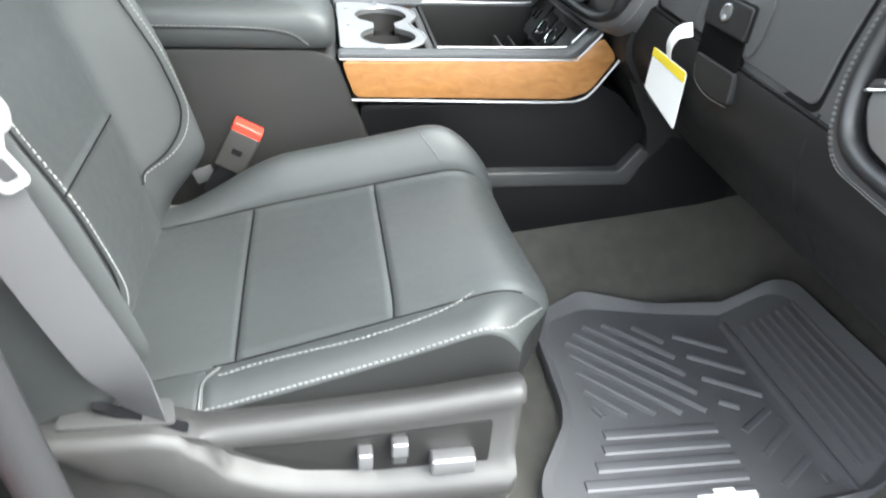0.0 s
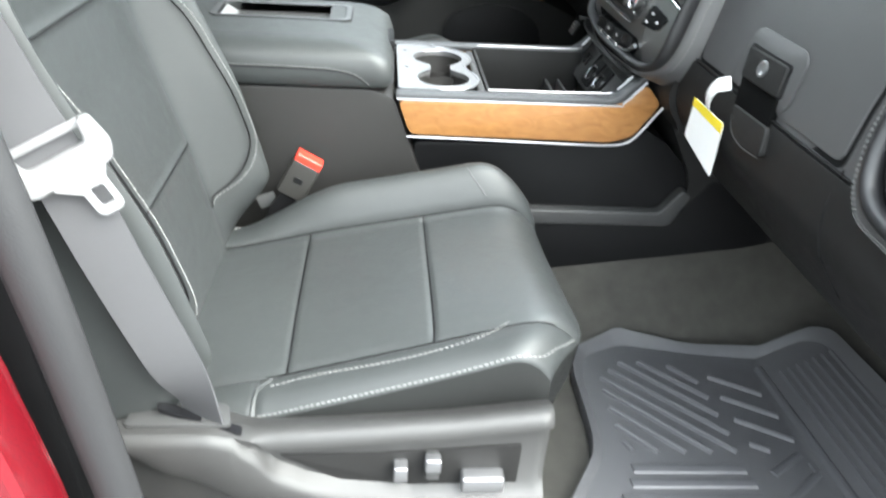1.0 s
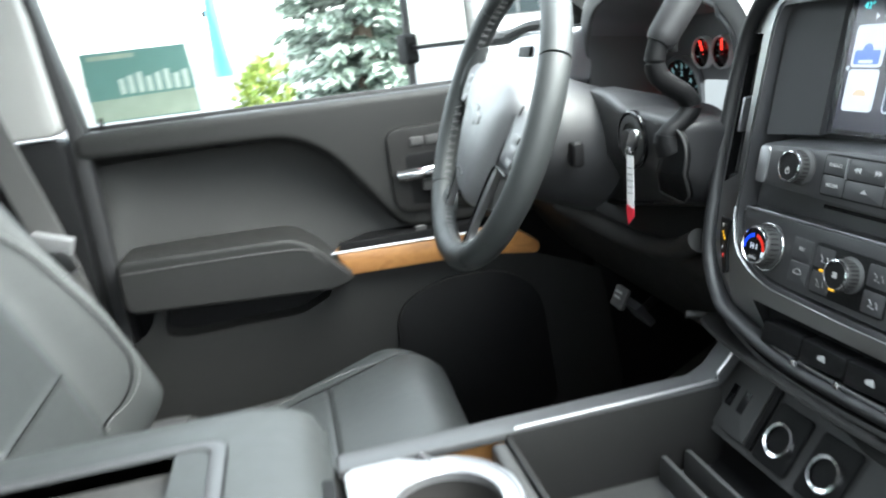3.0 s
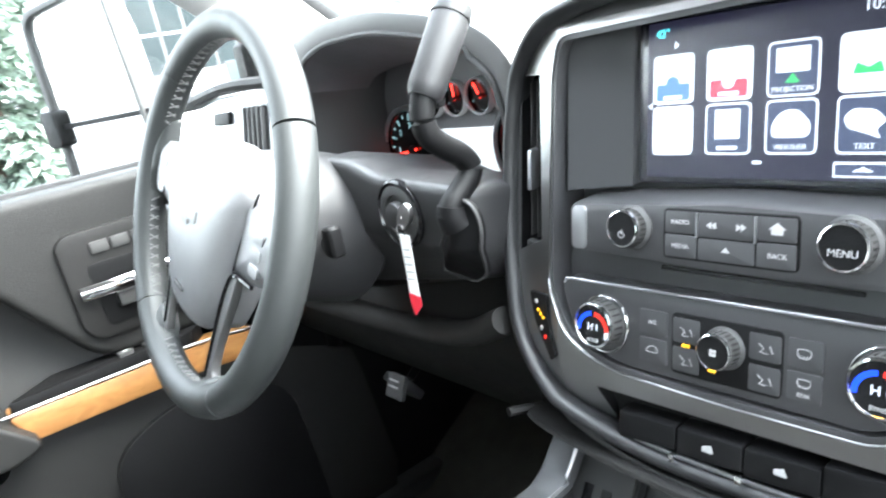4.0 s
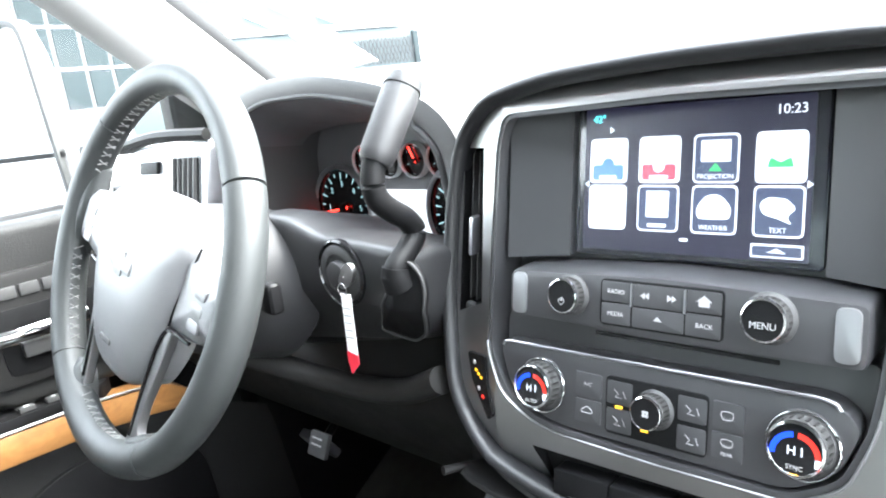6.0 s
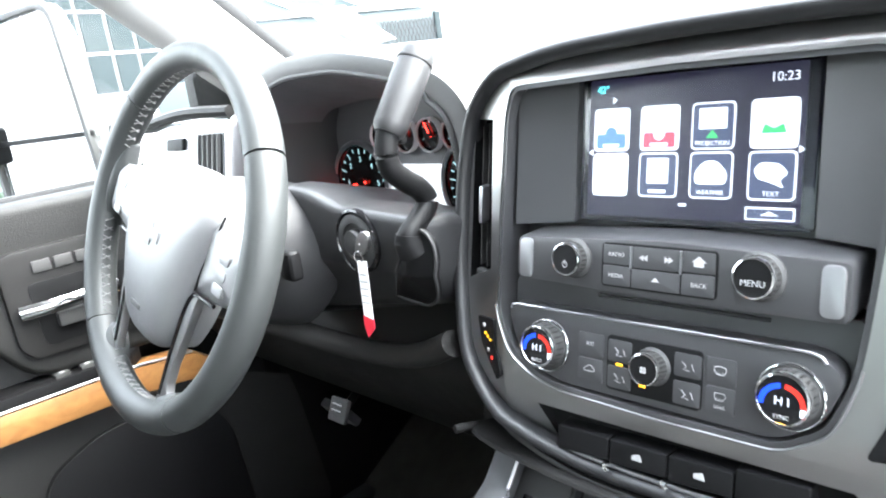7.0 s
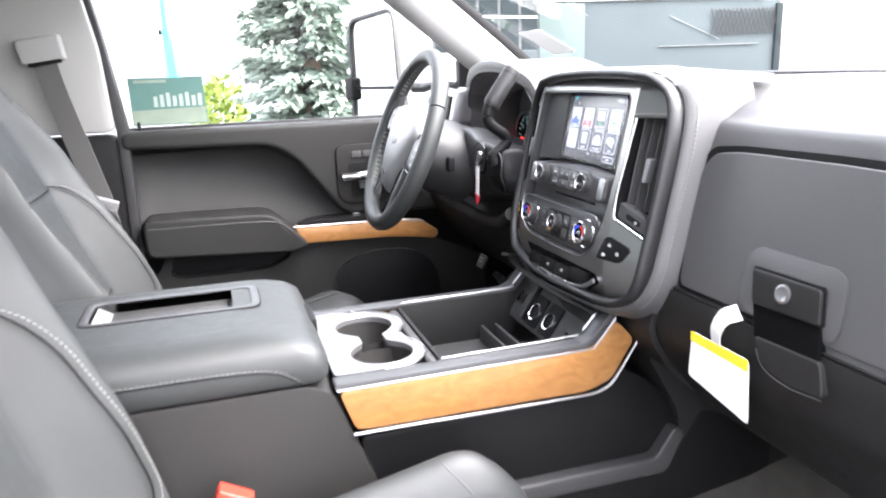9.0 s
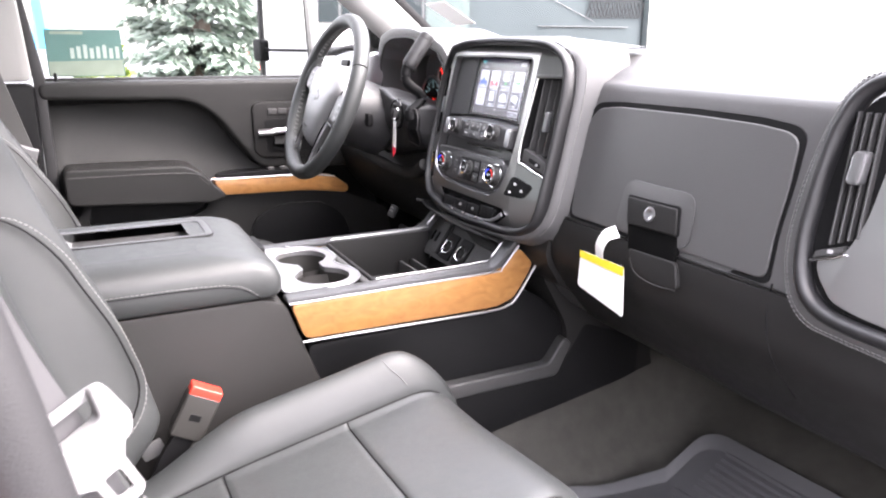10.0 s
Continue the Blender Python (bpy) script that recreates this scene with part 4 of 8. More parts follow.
plate("home_mark", [(-0.0275, 0.6602), (-0.0275, 0.6632), (-0.0258, 0.6632), (-0.031, 0.6672), (-0.0362, 0.6632), (-0.0345, 0.6632), (-0.0345, 0.6602)], TD, TD + 0.0002, MARK, panel, 0)
for y in (0.0190, -0.0185):
    plate("divider", rrect(y - 0.0005, y + 0.0005, 0.6547, 0.6697, 0.0002, 1), 0.0175, 0.0192, SILVER, panel, 0)
plate("disc_slot", rrect(-0.070, 0.060, 0.6225, 0.6255, 0.001), -0.012, -0.0055, GLOSS, stack, 0, "dark disc slot")
plate("bay_floor", smooth2([(0.143, 0.604), (0.142, 0.632), (-0.127, 0.632), (-0.122, 0.600), (-0.110, 0.572), (-0.084, 0.556), (0.080, 0.557), (0.105, 0.563), (0.127, 0.576)], 0.010, 4), D0, -0.006, BAYMAT, stack, 0.002, "black lower panel of the bay")

# climate panel
cl_o = smooth2([(0.139, 0.612), (-0.105, 0.614), (-0.1215, 0.602), (-0.110, 0.573), (-0.084, 0.5565), (0.080, 0.5575), (0.104, 0.5635), (0.126, 0.577)], 0.012, 5)
clim = plate("climate_panel", cl_o, -0.006, 0.010, BAYMAT, stack, 0.003, "black climate panel with a chrome edge")
ch = [on_stack(p[0], p[1], 0.0105) for p in inset(cl_o, 0.001)]
part("top_edge", sweep([p for p in ch if p.z > 0.6085], disc(0.0011, 6), False, up=(1, 0, 0)), SILVER, clim)
DIALFACE = mat("dial_face", (0.006, 0.006, 0.007), 0.15, vary=0.03, rvary=0.03)
for y, z, word in ((0.0945, 0.5855, "AUTO"), (-0.0905, 0.5865, "SYNC")):
    k = knob(y, z, 0.0170, 0.007, clim, DIALFACE, "temperature_dial", 0.019, "ribbed temperature dial with lit blue and red arcs")
    part("outer_ring", tube([stack_m(y, z, 0.0125) @ Vector((0.0203 * math.cos(a), 0.0203 * math.sin(a), 0)) for a in [2 * math.pi * i / 40 for i in range(40)]], 0.0008, 6, True, 1), CHROME, k)
    fm = stack_m(y, z, 0.007 + 0.0185)

    def arc(a0, a1, material, fm=fm, k=k):
        bmx = bmesh.new()
        q = []
        for i in range(13):
            a = radians(a0 + (a1 - a0) * i / 12)
            q.append((bmx.verts.new(fm @ Vector((0.0108 * math.cos(a), 0.0108 * math.sin(a), 0))), bmx.verts.new(fm @ Vector((0.0140 * math.cos(a), 0.0140 * math.sin(a), 0)))))
        for s0, s1 in zip(q, q[1:]):
            bmx.faces.new((s0[0], s0[1], s1[1], s1[0]))
        part("lit_arc", bmx, material, k)
    arc(182, 96, DIALBLUE)
    arc(84, 4, DIALRED)
    part("lettering", text_mesh("H I", 0.0074, fm @ Matrix.Translation((0, 0.0028, 0))), ICON_W, k, smooth=False)
    part("lettering", text_mesh(word, 0.0037, fm @ Matrix.Translation((0, -0.0068, 0))), MARK, k, smooth=False)
    part("marker", box(0.0108, 0.0143, -0.0042, 0.0003, -0.0002, 0.0004, 0, 1, fm), ICON_W, k, "white pointer block")
    if word == "SYNC":
        part("lamp", box(-0.0026, 0.0026, -0.0120, -0.0104, -0.0002, 0.0003, 0, 1, fm), AMBER, k)
km = knob(0.0025, 0.5855, 0.0118, 0.007, clim, PLASTIC_D, "fan_knob", 0.018)
fm = stack_m(0.0025, 0.5855, 0.007 + 0.0176)
for i in range(4):
    part("fan_mark", lathe([(0.0012, 0), (0.0012, 0.0003), (0, 0.0003)], 8, fm @ Matrix.Translation((0.0016 * math.cos(i * 1.571 + 0.78), 0.0035 + 0.0016 * math.sin(i * 1.571 + 0.78), 0))), MARK, km)
part("lamp", box(-0.0025, 0.0025, -0.0085, -0.0068, 0, 0.0004, 0, 1, fm), AMBER, km)
mid = plate("mode_panel", rrect(-0.034, 0.040, 0.563, 0.603, 0.004), 0.007, 0.0112, PLASTIC_D, clim, 0.001, "black airflow button panel")
for y in (0.0290, -0.0235):
    for z in (0.592, 0.5730):
        plate("button", rrect(y - 0.0098, y + 0.0098, z - 0.008, z + 0.008, 0.002), 0.0105, 0.0116, BAYMAT, mid, 0.0003)
        part("airflow_mark", tube([on_stack(y + 0.004, z + 0.0025, 0.0120), on_stack(y + 0.0005, z - 0.0005, 0.0120), on_stack(y + 0.003, z - 0.0025, 0.0120), on_stack(y - 0.002, z - 0.003, 0.0120)], 0.00024, 5, smooth=2), MARK, mid)
        part("airflow_mark", tube([on_stack(y - 0.003, z + 0.002, 0.0120), on_stack(y - 0.005, z - 0.0025, 0.0120)], 0.00024, 5, smooth=2), MARK, mid)
plate("lamp", rrect(0.0262, 0.0318, 0.5818, 0.5834, 0.0003, 1), 0.0112, 0.0120, AMBER, mid, 0)
for y0, y1 in ((0.0435, 0.0655), (-0.0565, -0.0365)):
    for z0, z1 in ((0.584, 0.601), (0.565, 0.582)):
        plate("button", rrect(y0, y1, z0, z1, 0.002), 0.008, 0.0108, BAYMAT, clim, 0.0004)
label_text("A/C", 0.0042, 0.0550, 0.5930, 0.0109, MARK, clim)
label_text("REAR", 0.0032, -0.0465, 0.5690, 0.0109, MARK, clim)
for y, z, w, h in ((-0.0460, 0.5930, 0.0036, 0.0022), (-0.0465, 0.5760, 0.0034, 0.0020)):
    part("defrost_mark", tube([on_stack(y - w, z + h, 0.0110), on_stack(y + w, z + h, 0.0110), on_stack(y + w * 0.8, z - h, 0.0110), on_stack(y - w * 0.8, z - h, 0.0110)], 0.0003, 5, True, 2), MARK, clim)
    for k in (-1, 0, 1):
        part("defrost_mark", tube([on_stack(y + k * 0.0018, z - h * 0.4, 0.0110), on_stack(y + k * 0.0018 + 0.0004, z - h * 1.4, 0.0110)], 0.0002, 4, smooth=1), MARK, clim)
part("recirculate_mark", tube([on_stack(0.0595, 0.5730, 0.0110), on_stack(0.0510, 0.5730, 0.0110), on_stack(0.0515, 0.5755, 0.0110), on_stack(0.0545, 0.5772, 0.0110), on_stack(0.0580, 0.5755, 0.0110)], 0.0003, 5, True, 3), MARK, clim)

# switch row below: four toggles in a black recess over a satin lip
row = well(SWITCHES, 0.020, PLASTIC_D, stack, "dark switch recess below the climate panel")
for i in range(4):
    y1 = 0.084 - 0.0475 * i
    y0 = y1 - 0.0462
    zz = 0.0012 * i + (0.004 if i == 3 else 0)
    sw = plate("toggle", smooth2([(y1, 0.5230 + zz), (y0, 0.5240 + zz), (y0, 0.5075 + zz), (y1, 0.5045 + zz)], 0.002, 3), -0.008, 0.0080, PLASTIC_D, row, 0.004)
    if i < 3:
        part("chrome_tip", box(-0.0022, 0.0022, -0.003, 0.003, -0.003, 0.002, 0.001, 2, stack_m(y0 - 0.0005, 0.5050 + zz, 0.0115)), CHROME, sw)
    if i in (1, 2):
        plate("mark", smooth2([(y0 + 0.019, 0.5135 + zz), (y0 + 0.027, 0.5135 + zz), (y0 + 0.027, 0.5165 + zz), (y0 + 0.021, 0.5185 + zz)], 0.0006), 0.0078, 0.0086, MARK, sw, 0)
lip = [on_stack(0.086, 0.5035, 0.0030), on_stack(0.03, 0.5020, 0.0040), on_stack(-0.03, 0.5025, 0.0045), on_stack(-0.080, 0.5060, 0.0055), on_stack(-0.110, 0.5140, 0.0070), on_stack(-0.131, 0.5265, 0.0080)]
part("satin_lip", sweep(spline(lip, 6), disc(0.0022, 10, 0.0016), up=(1, 0, 0), scale=[0.8 + 0.9 * (i / 30) ** 2 for i in range(31)]), SILVER, row, "satin silver lip under the switches")

# side vents in the wings
def side_vent(poly, slats, tab_at, label):
    hole = well(poly, 0.034, PLASTIC_D, stack, label)
    ys = [q[0] for q in poly]
    inner, outer = (max(ys), min(ys)) if ys[0] < 0 else (min(ys), max(ys))
    for i in range(slats):
        t = (i + 0.75) / (slats + 0.4)
        y = inner + (outer - inner) * t
        part("slat", prism([(y - 0.0007, 0.632), (y + 0.0007, 0.632), (y + 0.0007, 0.7545), (y - 0.0007, 0.7545)], "x", -0.010, 0.0040, 0.0005, 1, on_stack), PLASTIC_G, hole)
        if i == tab_at:
            plate("tab", rrect(y - 0.0032, y + 0.0032, 0.672, 0.704, 0.0028), 0.003, 0.0140, SILVER, hole, 0.002, "satin silver vent tab")
    return hole


vent_r = side_vent(VENT_R, 4, 2, "deep black air vent with upright slats")
vent_l = side_vent(VENT_L, 3, 1, "narrow black air vent with upright slats")
edge = [(-0.1555, 0.7575), (-0.1525, 0.700), (-0.1500, 0.652), (-0.1530, 0.6215), (-0.1640, 0.6155), (-0.2075, 0.5985)]
part("chrome_edge", sweep(spline([on_stack(a, b, 0.0125) for a, b in edge], 6), disc(0.0021, 10, 0.0016), up=(1, 0, 0)), CHROME, vent_r, "chrome edge of the vent")
part("brow", sweep([on_stack(-0.152, 0.7580, 0.0125), on_stack(-0.180, 0.7590, 0.0150), on_stack(-0.2095, 0.7590, 0.0140)], disc(0.0030, 10, 0.0024), up=(1, 0, 0)), BEZEL, vent_r, "satin brow over the vent")
plate("wheel_panel", smooth2([(-0.1550, 0.6420), (-0.2080, 0.6200), (-0.2065, 0.6020), (-0.1550, 0.6225)], 0.002, 3), -0.004, 0.0095, PLASTIC_G, vent_r, 0.001, "grey panel under the slats")
wp_ = plate("thumbwheel", smooth2([(-0.170, 0.6290), (-0.193, 0.6195), (-0.193, 0.6130), (-0.170, 0.6225)], 0.002, 3), 0.009, 0.0110, PLASTIC_D, vent_r, 0.0008, "dark vent wheel")
plate("mark", [(-0.187 + q[0], 0.6185 + q[1]) for q in disc(0.0022, 10)], 0.0108, 0.0116, MARK, wp_, 0)
plate("thumbwheel", rrect(0.174, 0.190, 0.6240, 0.6310, 0.002), 0.004, 0.0105, PLASTIC_G, vent_l, 0.001)
hp = part("seat_heater_switch", dome([(p.x, p.y) for p in smooth2([(-0.134, 0.562), (-0.147, 0.592), (-0.154, 0.5955), (-0.188, 0.5845), (-0.190, 0.580), (-0.181, 0.5655), (-0.176, 0.562)], 0.004, 4)], 0.008, (0.0150, 0.0156), on_stack, 6), PLASTIC_D, stack, "black seat heater switch pad", sharp=40)
for y, z in ((-0.159, 0.584), (-0.152, 0.570), (-0.174, 0.574)):
    plate("mark", smooth2([(y + 0.0025, z - 0.002), (y - 0.0025, z - 0.002), (y - 0.0025, z), (y + 0.0008, z + 0.0026), (y + 0.0025, z + 0.002)], 0.0006), 0.0150, 0.0163, MARK, hp, 0)
hd = part("driver_heater_switch", dome([(p.x, p.y) for p in smooth2([(0.153, 0.596), (0.180, 0.593), (0.172, 0.572), (0.146, 0.547), (0.140, 0.552), (0.150, 0.575)], 0.003, 4)], 0.008, (0.0145, 0.0152), on_stack, 6), PLASTIC_D, stack, "black switch pad with lit amber lamps", sharp=40)
for y, z in ((0.157, 0.578), (0.161, 0.580), (0.165, 0.582)):
    plate("lamp", rrect(y - 0.0014, y + 0.0014, z - 0.0009, z + 0.0009, 0.0003, 1), 0.0148, 0.0158, AMBER, hd, 0)
plate("lamp", rrect(0.152, 0.1555, 0.5625, 0.565, 0.0003, 1), 0.0148, 0.0158, DIALRED, hd, 0)
plate("mark", rrect(0.166, 0.170, 0.5865, 0.5895, 0.0006, 1), 0.0148, 0.0158, MARK, hd, 0)
plate("mark", rrect(0.158, 0.1615, 0.5675, 0.5705, 0.0006, 1), 0.0148, 0.0158, MARK, hd, 0)
# padded collar that runs out into the dash
OUT2, OUT3 = inset(OUT, -0.010), inset(OUT, -0.030)
bm = bmesh.new()
lines = [[], [], [], []]
for p, q, r in zip(OUT, OUT2, OUT3):
    sink = 2.2 * max(0, q[1] - 0.806)
    lines[0].append(bm.verts.new(on_stack(p[0], p[1], 0.006)))
    lines[1].append(bm.verts.new(on_stack((p[0] + q[0]) / 2, min(0.822, (p[1] + q[1]) / 2), 0.005 - sink)))
    lines[2].append(bm.verts.new(on_stack(q[0], min(0.818, q[1]), -0.004 - sink)))
    lines[3].append(bm.verts.new(on_stack(r[0], min(0.806, r[1]), -0.065 - 3.0 * max(0, r[1] - 0.806))))
for A, B in zip(lines, lines[1:]):
    for i in range(len(A)):
        j = (i + 1) % len(A)
        bm.faces.new((A[i], A[j], B[j], B[i]))
bmesh.ops.recalc_face_normals(bm, faces=bm.faces)
part("collar", bm, DASH, stack, "black padded collar", sharp=60)
stitch([on_stack(q[0], q[1], -0.0028) for q in OUT2 if q[0] < -0.12 and 0.50 < q[1] < 0.79], STITCH, stack, length=0.0036, r=0.0009)

# ---- seats ----
SEAT_Y = -0.435
U0, U1 = 0.145, 0.85


def cushion(u, v):
    """u: across from the inner side (0) to the outer (1); v: from the back (0) to the front (1)."""
    x = -0.30 + 0.527 * v
    y = -0.203 - 0.462 * u
    z = 0.240 + 0.20 * (x + 0.134)
    z += math.sin(math.pi / 2 * min(1.0, max(0.0, (0.150 - u) / 0.088))) ** 0.85 * (0.008 + 0.054 * sstep(0.06, 0.42, v) - 0.022 * sstep(0.8, 1.0, v))
    z += sstep(0.30, 0.85, u) * 0.026 * min(1.0, max(0.0, (v - 0.30) / 0.60))
    z += 0.007 * math.sin(min(1, max(0, (u - U0) / (U1 - U0))) * math.pi)
    z -= 0.016 * max(0.0, (u - 0.885) / 0.0785) ** 2.2
    z -= 0.10 * max(0.0, (0.05 - u) / 0.05) ** 2.0
    fr = max(0.0, (v - 0.83) / 0.17)
    z -= 0.060 * fr ** 2.6 * (1 - 0.22 * sstep(0.60, 0.94, u))
    x -= 0.058 * sstep(0.76, 1.0, u) ** 1.5 * v ** 3 + 0.03 * sstep(0.15, 0.0, u) * v ** 4
    return Vector((x, y, z))


def flank(u, v):
    """The upright outer side under the bolster seam; u: down it, v: as on the cushion."""
    p = cushion(0.9635, v)
    return p + Vector((0.0, -0.006 * math.sin(math.pi * min(1, u)) + 0.004 * u, -0.088 * u))


def apron(u, v):
    """The upright front under the cushion's nose; u: across, v: down it."""
    p = cushion(u, 0.995)
    return p + Vector((0.006 * math.sin(math.pi * min(1, v)) - 0.022 * v, 0.0, -0.110 * v))


RECLINE = 0.0


def back(u, v):
    """u: across from the inner side (0) to the outer (1); v: up the backrest."""
    w = abs(u - 0.49) / 0.49
    half = 0.246 - 0.055 * sstep(0.68, 1.05, v)
    y = SEAT_Y + half * (0.49 - u) / 0.49
    x = -0.262 - 0.158 * v - 0.05 * max(0, v - 0.7) ** 1.6 + 0.006 * math.sin(min(1, v / 0.5) * math.pi)
    x += (0.090 * sstep(0.0, 0.2, v) - 0.030 * sstep(0.38, 0.75, v) - 0.038 * sstep(0.72, 1.0, v)) * sstep(0.64, 0.90, w)
    x -= 0.095 * max(0.0, (w - 0.90) / 0.10) ** 2
    z = 0.20 + 0.66 * v
    return Vector((x - RECLINE * 0.66 * max(0.0, v - 0.1), y, z))


def on_surf(f, pts, lift):
    e = 1e-3
    out = []
    for u, v in pts:
        n = (f(u + e, v) - f(u - e, v)).cross(f(u, v + e) - f(u, v - e)).normalized()
        if n.dot(Vector((0.5, 0, 1))) < 0:
            n = -n
        out.append(f(u, v) + n * lift)
    return out


def curve(a, n=40):
    return [(p.x, p.y) for p in spline([Vector((q[0], q[1], 0)) for q in a], max(2, n // len(a)))]


def build_seat():
    s = thing("front_seat", (-0.05, SEAT_Y, 0.02), "black leather front seat with grey stitching and powered base", "seat", "front seats")
    sides = []
    for z, g in ((0.06, -0.02), (0.12, -0.004), (0.20, 0.004), (0.245, -0.004), (0.250, -0.03)):
        sides.append([Vector((p[0], p[1], z + (0.23 * (p[0] - 0.19) * min(1, max(0, (z - 0.12) / 0.08))))) for p in smooth2([(-0.31, -0.206 + g * 0.4), (0.200 + g, -0.206 + g * 0.4), (0.196 + g, -0.56), (0.165 + g, -0.652 - g * 0.8), (-0.16, -0.652 - g * 0.8), (-0.31, -0.63)], 0.045, 4)])
    part("cushion_side", loft(sides), LEATHER_SHADE, s, "black leather cushion side")
    P_, S_ = 0.0026, 0.0055
    part("front_panel", patch(cushion, U0, U1, 0.650, 0.995, 34, 40, P_, S_), LEATHER2, s)
    part("middle_panel", patch(cushion, U0, U1, 0.315, 0.650, 34, 34, P_, S_), LEATHER2, s)
    part("rear_panel", patch(cushion, U0, U1, 0.0, 0.315, 34, 30, P_, S_), LEATHER2, s)
    part("bolster", patch(cushion, 0.0, U0, 0.0, 0.995, 20, 70, P_, S_), LEATHER, s)
    part("bolster", patch(cushion, U1, 0.9635, 0.255, 0.995, 24, 60, P_, S_), LEATHER, s)
    part("rear_corner", patch(cushion, U1, 0.985, 0.0, 0.255, 20, 24, P_, S_), LEATHER, s)
    # flank and apron wear the darkened leather, so their shade is in the colour
    part("side_panel", patch(flank, 0.0, 1.0, 0.0, 0.995, 10, 60, 0.0, S_), LEATHER_SHADE, s, "black leather cushion side")
    part("front_apron", patch(apron, 0.02, 0.9635, 0.0, 1.0, 40, 10, 0.0, S_), LEATHER_SHADE, s, "black leather cushion front")
    stitch(on_surf(cushion, curve([(0.888, 0.285), (0.882, 0.387), (0.893, 0.586), (0.883, 0.726), (0.862, 0.79), (0.835, 0.821)], 60), P_ + 0.0006), STITCH, s, r=0.0009)
    stitch(on_surf(cushion, curve([(0.957, 0.262), (0.956, 0.42), (0.957, 0.60), (0.957, 0.78), (0.948, 0.93), (0.91, 0.965), (0.86, 0.982)], 80), P_ + 0.0002), STITCH, s, r=0.0009)
    part("bolster_fold", tube(on_surf(cushion, curve([(0.955, 0.250), (0.90, 0.256), (0.862, 0.285)], 16), 0.0036), 0.0022, 8, smooth=0), LEATHER, s, "rolled leather edge of the bolster")
    for line_ in ([(U0, 0.650), (0.5, 0.650), (U1, 0.650)], [(U0, 0.315), (0.5, 0.315), (U1, 0.315)], [(U0, 0.02), (U0, 0.5), (U0, 0.93)], [(U1, 0.27), (U1, 0.6), (U1, 0.93)]):
        part("seam", tube(on_surf(cushion, curve(line_, 45), 0.0012), 0.0013, 6, smooth=0), PLASTIC_D, s)
    part("seam_mark", tube(on_surf(cushion, curve([(0.075, 0.79), (0.10, 0.80), (0.132, 0.835)], 12), P_ + 0.0002), 0.0010, 5, smooth=0), THREAD_D, s)
    shell = []
    for j in range(15):
        v = j / 14
        k = 1 - 0.35 * max(0, v - 0.9) / 0.1
        shell.append([back(u, v) - Vector((0.120 * k + 0.02 * math.sin(math.pi * u), 0, 0)) for u in [i / 12 for i in range(13)]] + [back(u, v) - Vector((0.006 + 0.034 * math.sqrt(max(0, math.sin(math.pi * u))), 0, 0)) for u in [1 - i / 12 for i in range(13)]])
    part("back_shell", loft(shell), SHELL, s, "black leather backrest shell")
    V = (0.0, 0.30, 0.635, 1.0)
    part("back_lower", patch(back, 0.18, 0.80, V[0], V[1], 34, 34, P_, S_), LEATHER2, s)
    part("back_upper", patch(back, 0.18, 0.80, V[1], V[2], 34, 36, P_, S_), LEATHER2, s)
    part("back_top", patch(back, 0.18, 0.80, V[2], V[3], 34, 34, P_, S_), LEATHER, s)
    part("back_bolster", patch(back, 0.0, 0.18, 0.0, 1.0, 22, 70, 0.0045, S_), LEATHER, s)
    part("back_bolster", patch(back, 0.80, 1.0, 0.0, 1.0, 22, 70, 0.0045, S_), LEATHER, s)
    for line_ in ([(0.18, V[1]), (0.49, V[1]), (0.80, V[1])], [(0.18, V[2]), (0.49, V[2]), (0.80, V[2])]):
        part("seam", tube(on_surf(back, curve(line_, 45), 0.0012), 0.0013, 6, smooth=0), PLASTIC_D, s)
    inner_line = [(0.185, 0.648), (0.120, 0.634), (0.086, 0.565), (0.076, 0.46), (0.070, 0.36), (0.074, 0.27), (0.115, 0.19), (0.185, 0.148)]
    for q in (inner_line, [(0.98 - a, b) for a, b in inner_line]):
        stitch(on_surf(back, curve(q, 80), 0.0050), STITCH, s, r=0.0009)
        part("piping", tube(on_surf(back, curve([(a + (0.010 if a < 0.5 else -0.010), b) for a, b in q], 80), 0.0036), 0.0015, 6, smooth=0), PLASTIC_D, s)
    part("headrest", loft([[Vector((-0.56 + a, SEAT_Y + b * k, z)) for a, b in smooth2([(-0.05, -0.12), (0.045, -0.13), (0.045, 0.13), (-0.05, 0.12)], 0.035, 4)] for z, k in ((0.885, 0.75), (0.90, 0.95), (0.97, 1.0), (1.05, 0.97), (1.075, 0.8))]), LEATHER, s)
    for dy in (-0.05, 0.05):
        part("headrest_post", tube([(-0.53, SEAT_Y + dy, 0.80), (-0.56, SEAT_Y + dy, 0.90)], 0.006, 8, smooth=1), CHROME, s)
    # powered base trim: a rolled top, a recessed switch face and a band that sweeps down from the belt slot
    def line(pts, x):
        for (xa, za), (xb, zb) in zip(pts, pts[1:]):
            if x <= xb:
                return za + (zb - za) * sstep(xa, xb, x) if za > zb + 0.02 else za + (zb - za) * (x - xa) / (xb - xa)
        return pts[-1][1]
    TOP = [(-0.33, 0.250), (-0.205, 0.250), (-0.165, 0.239), (-0.07, 0.245), (0.06, 0.256), (0.18, 0.272)]
    UP = [(-0.33, 0.250), (-0.185, 0.249), (-0.165, 0.224), (-0.131, 0.187), (-0.10, 0.170), (-0.069, 0.159), (0.016, 0.147), (0.18, 0.147)]
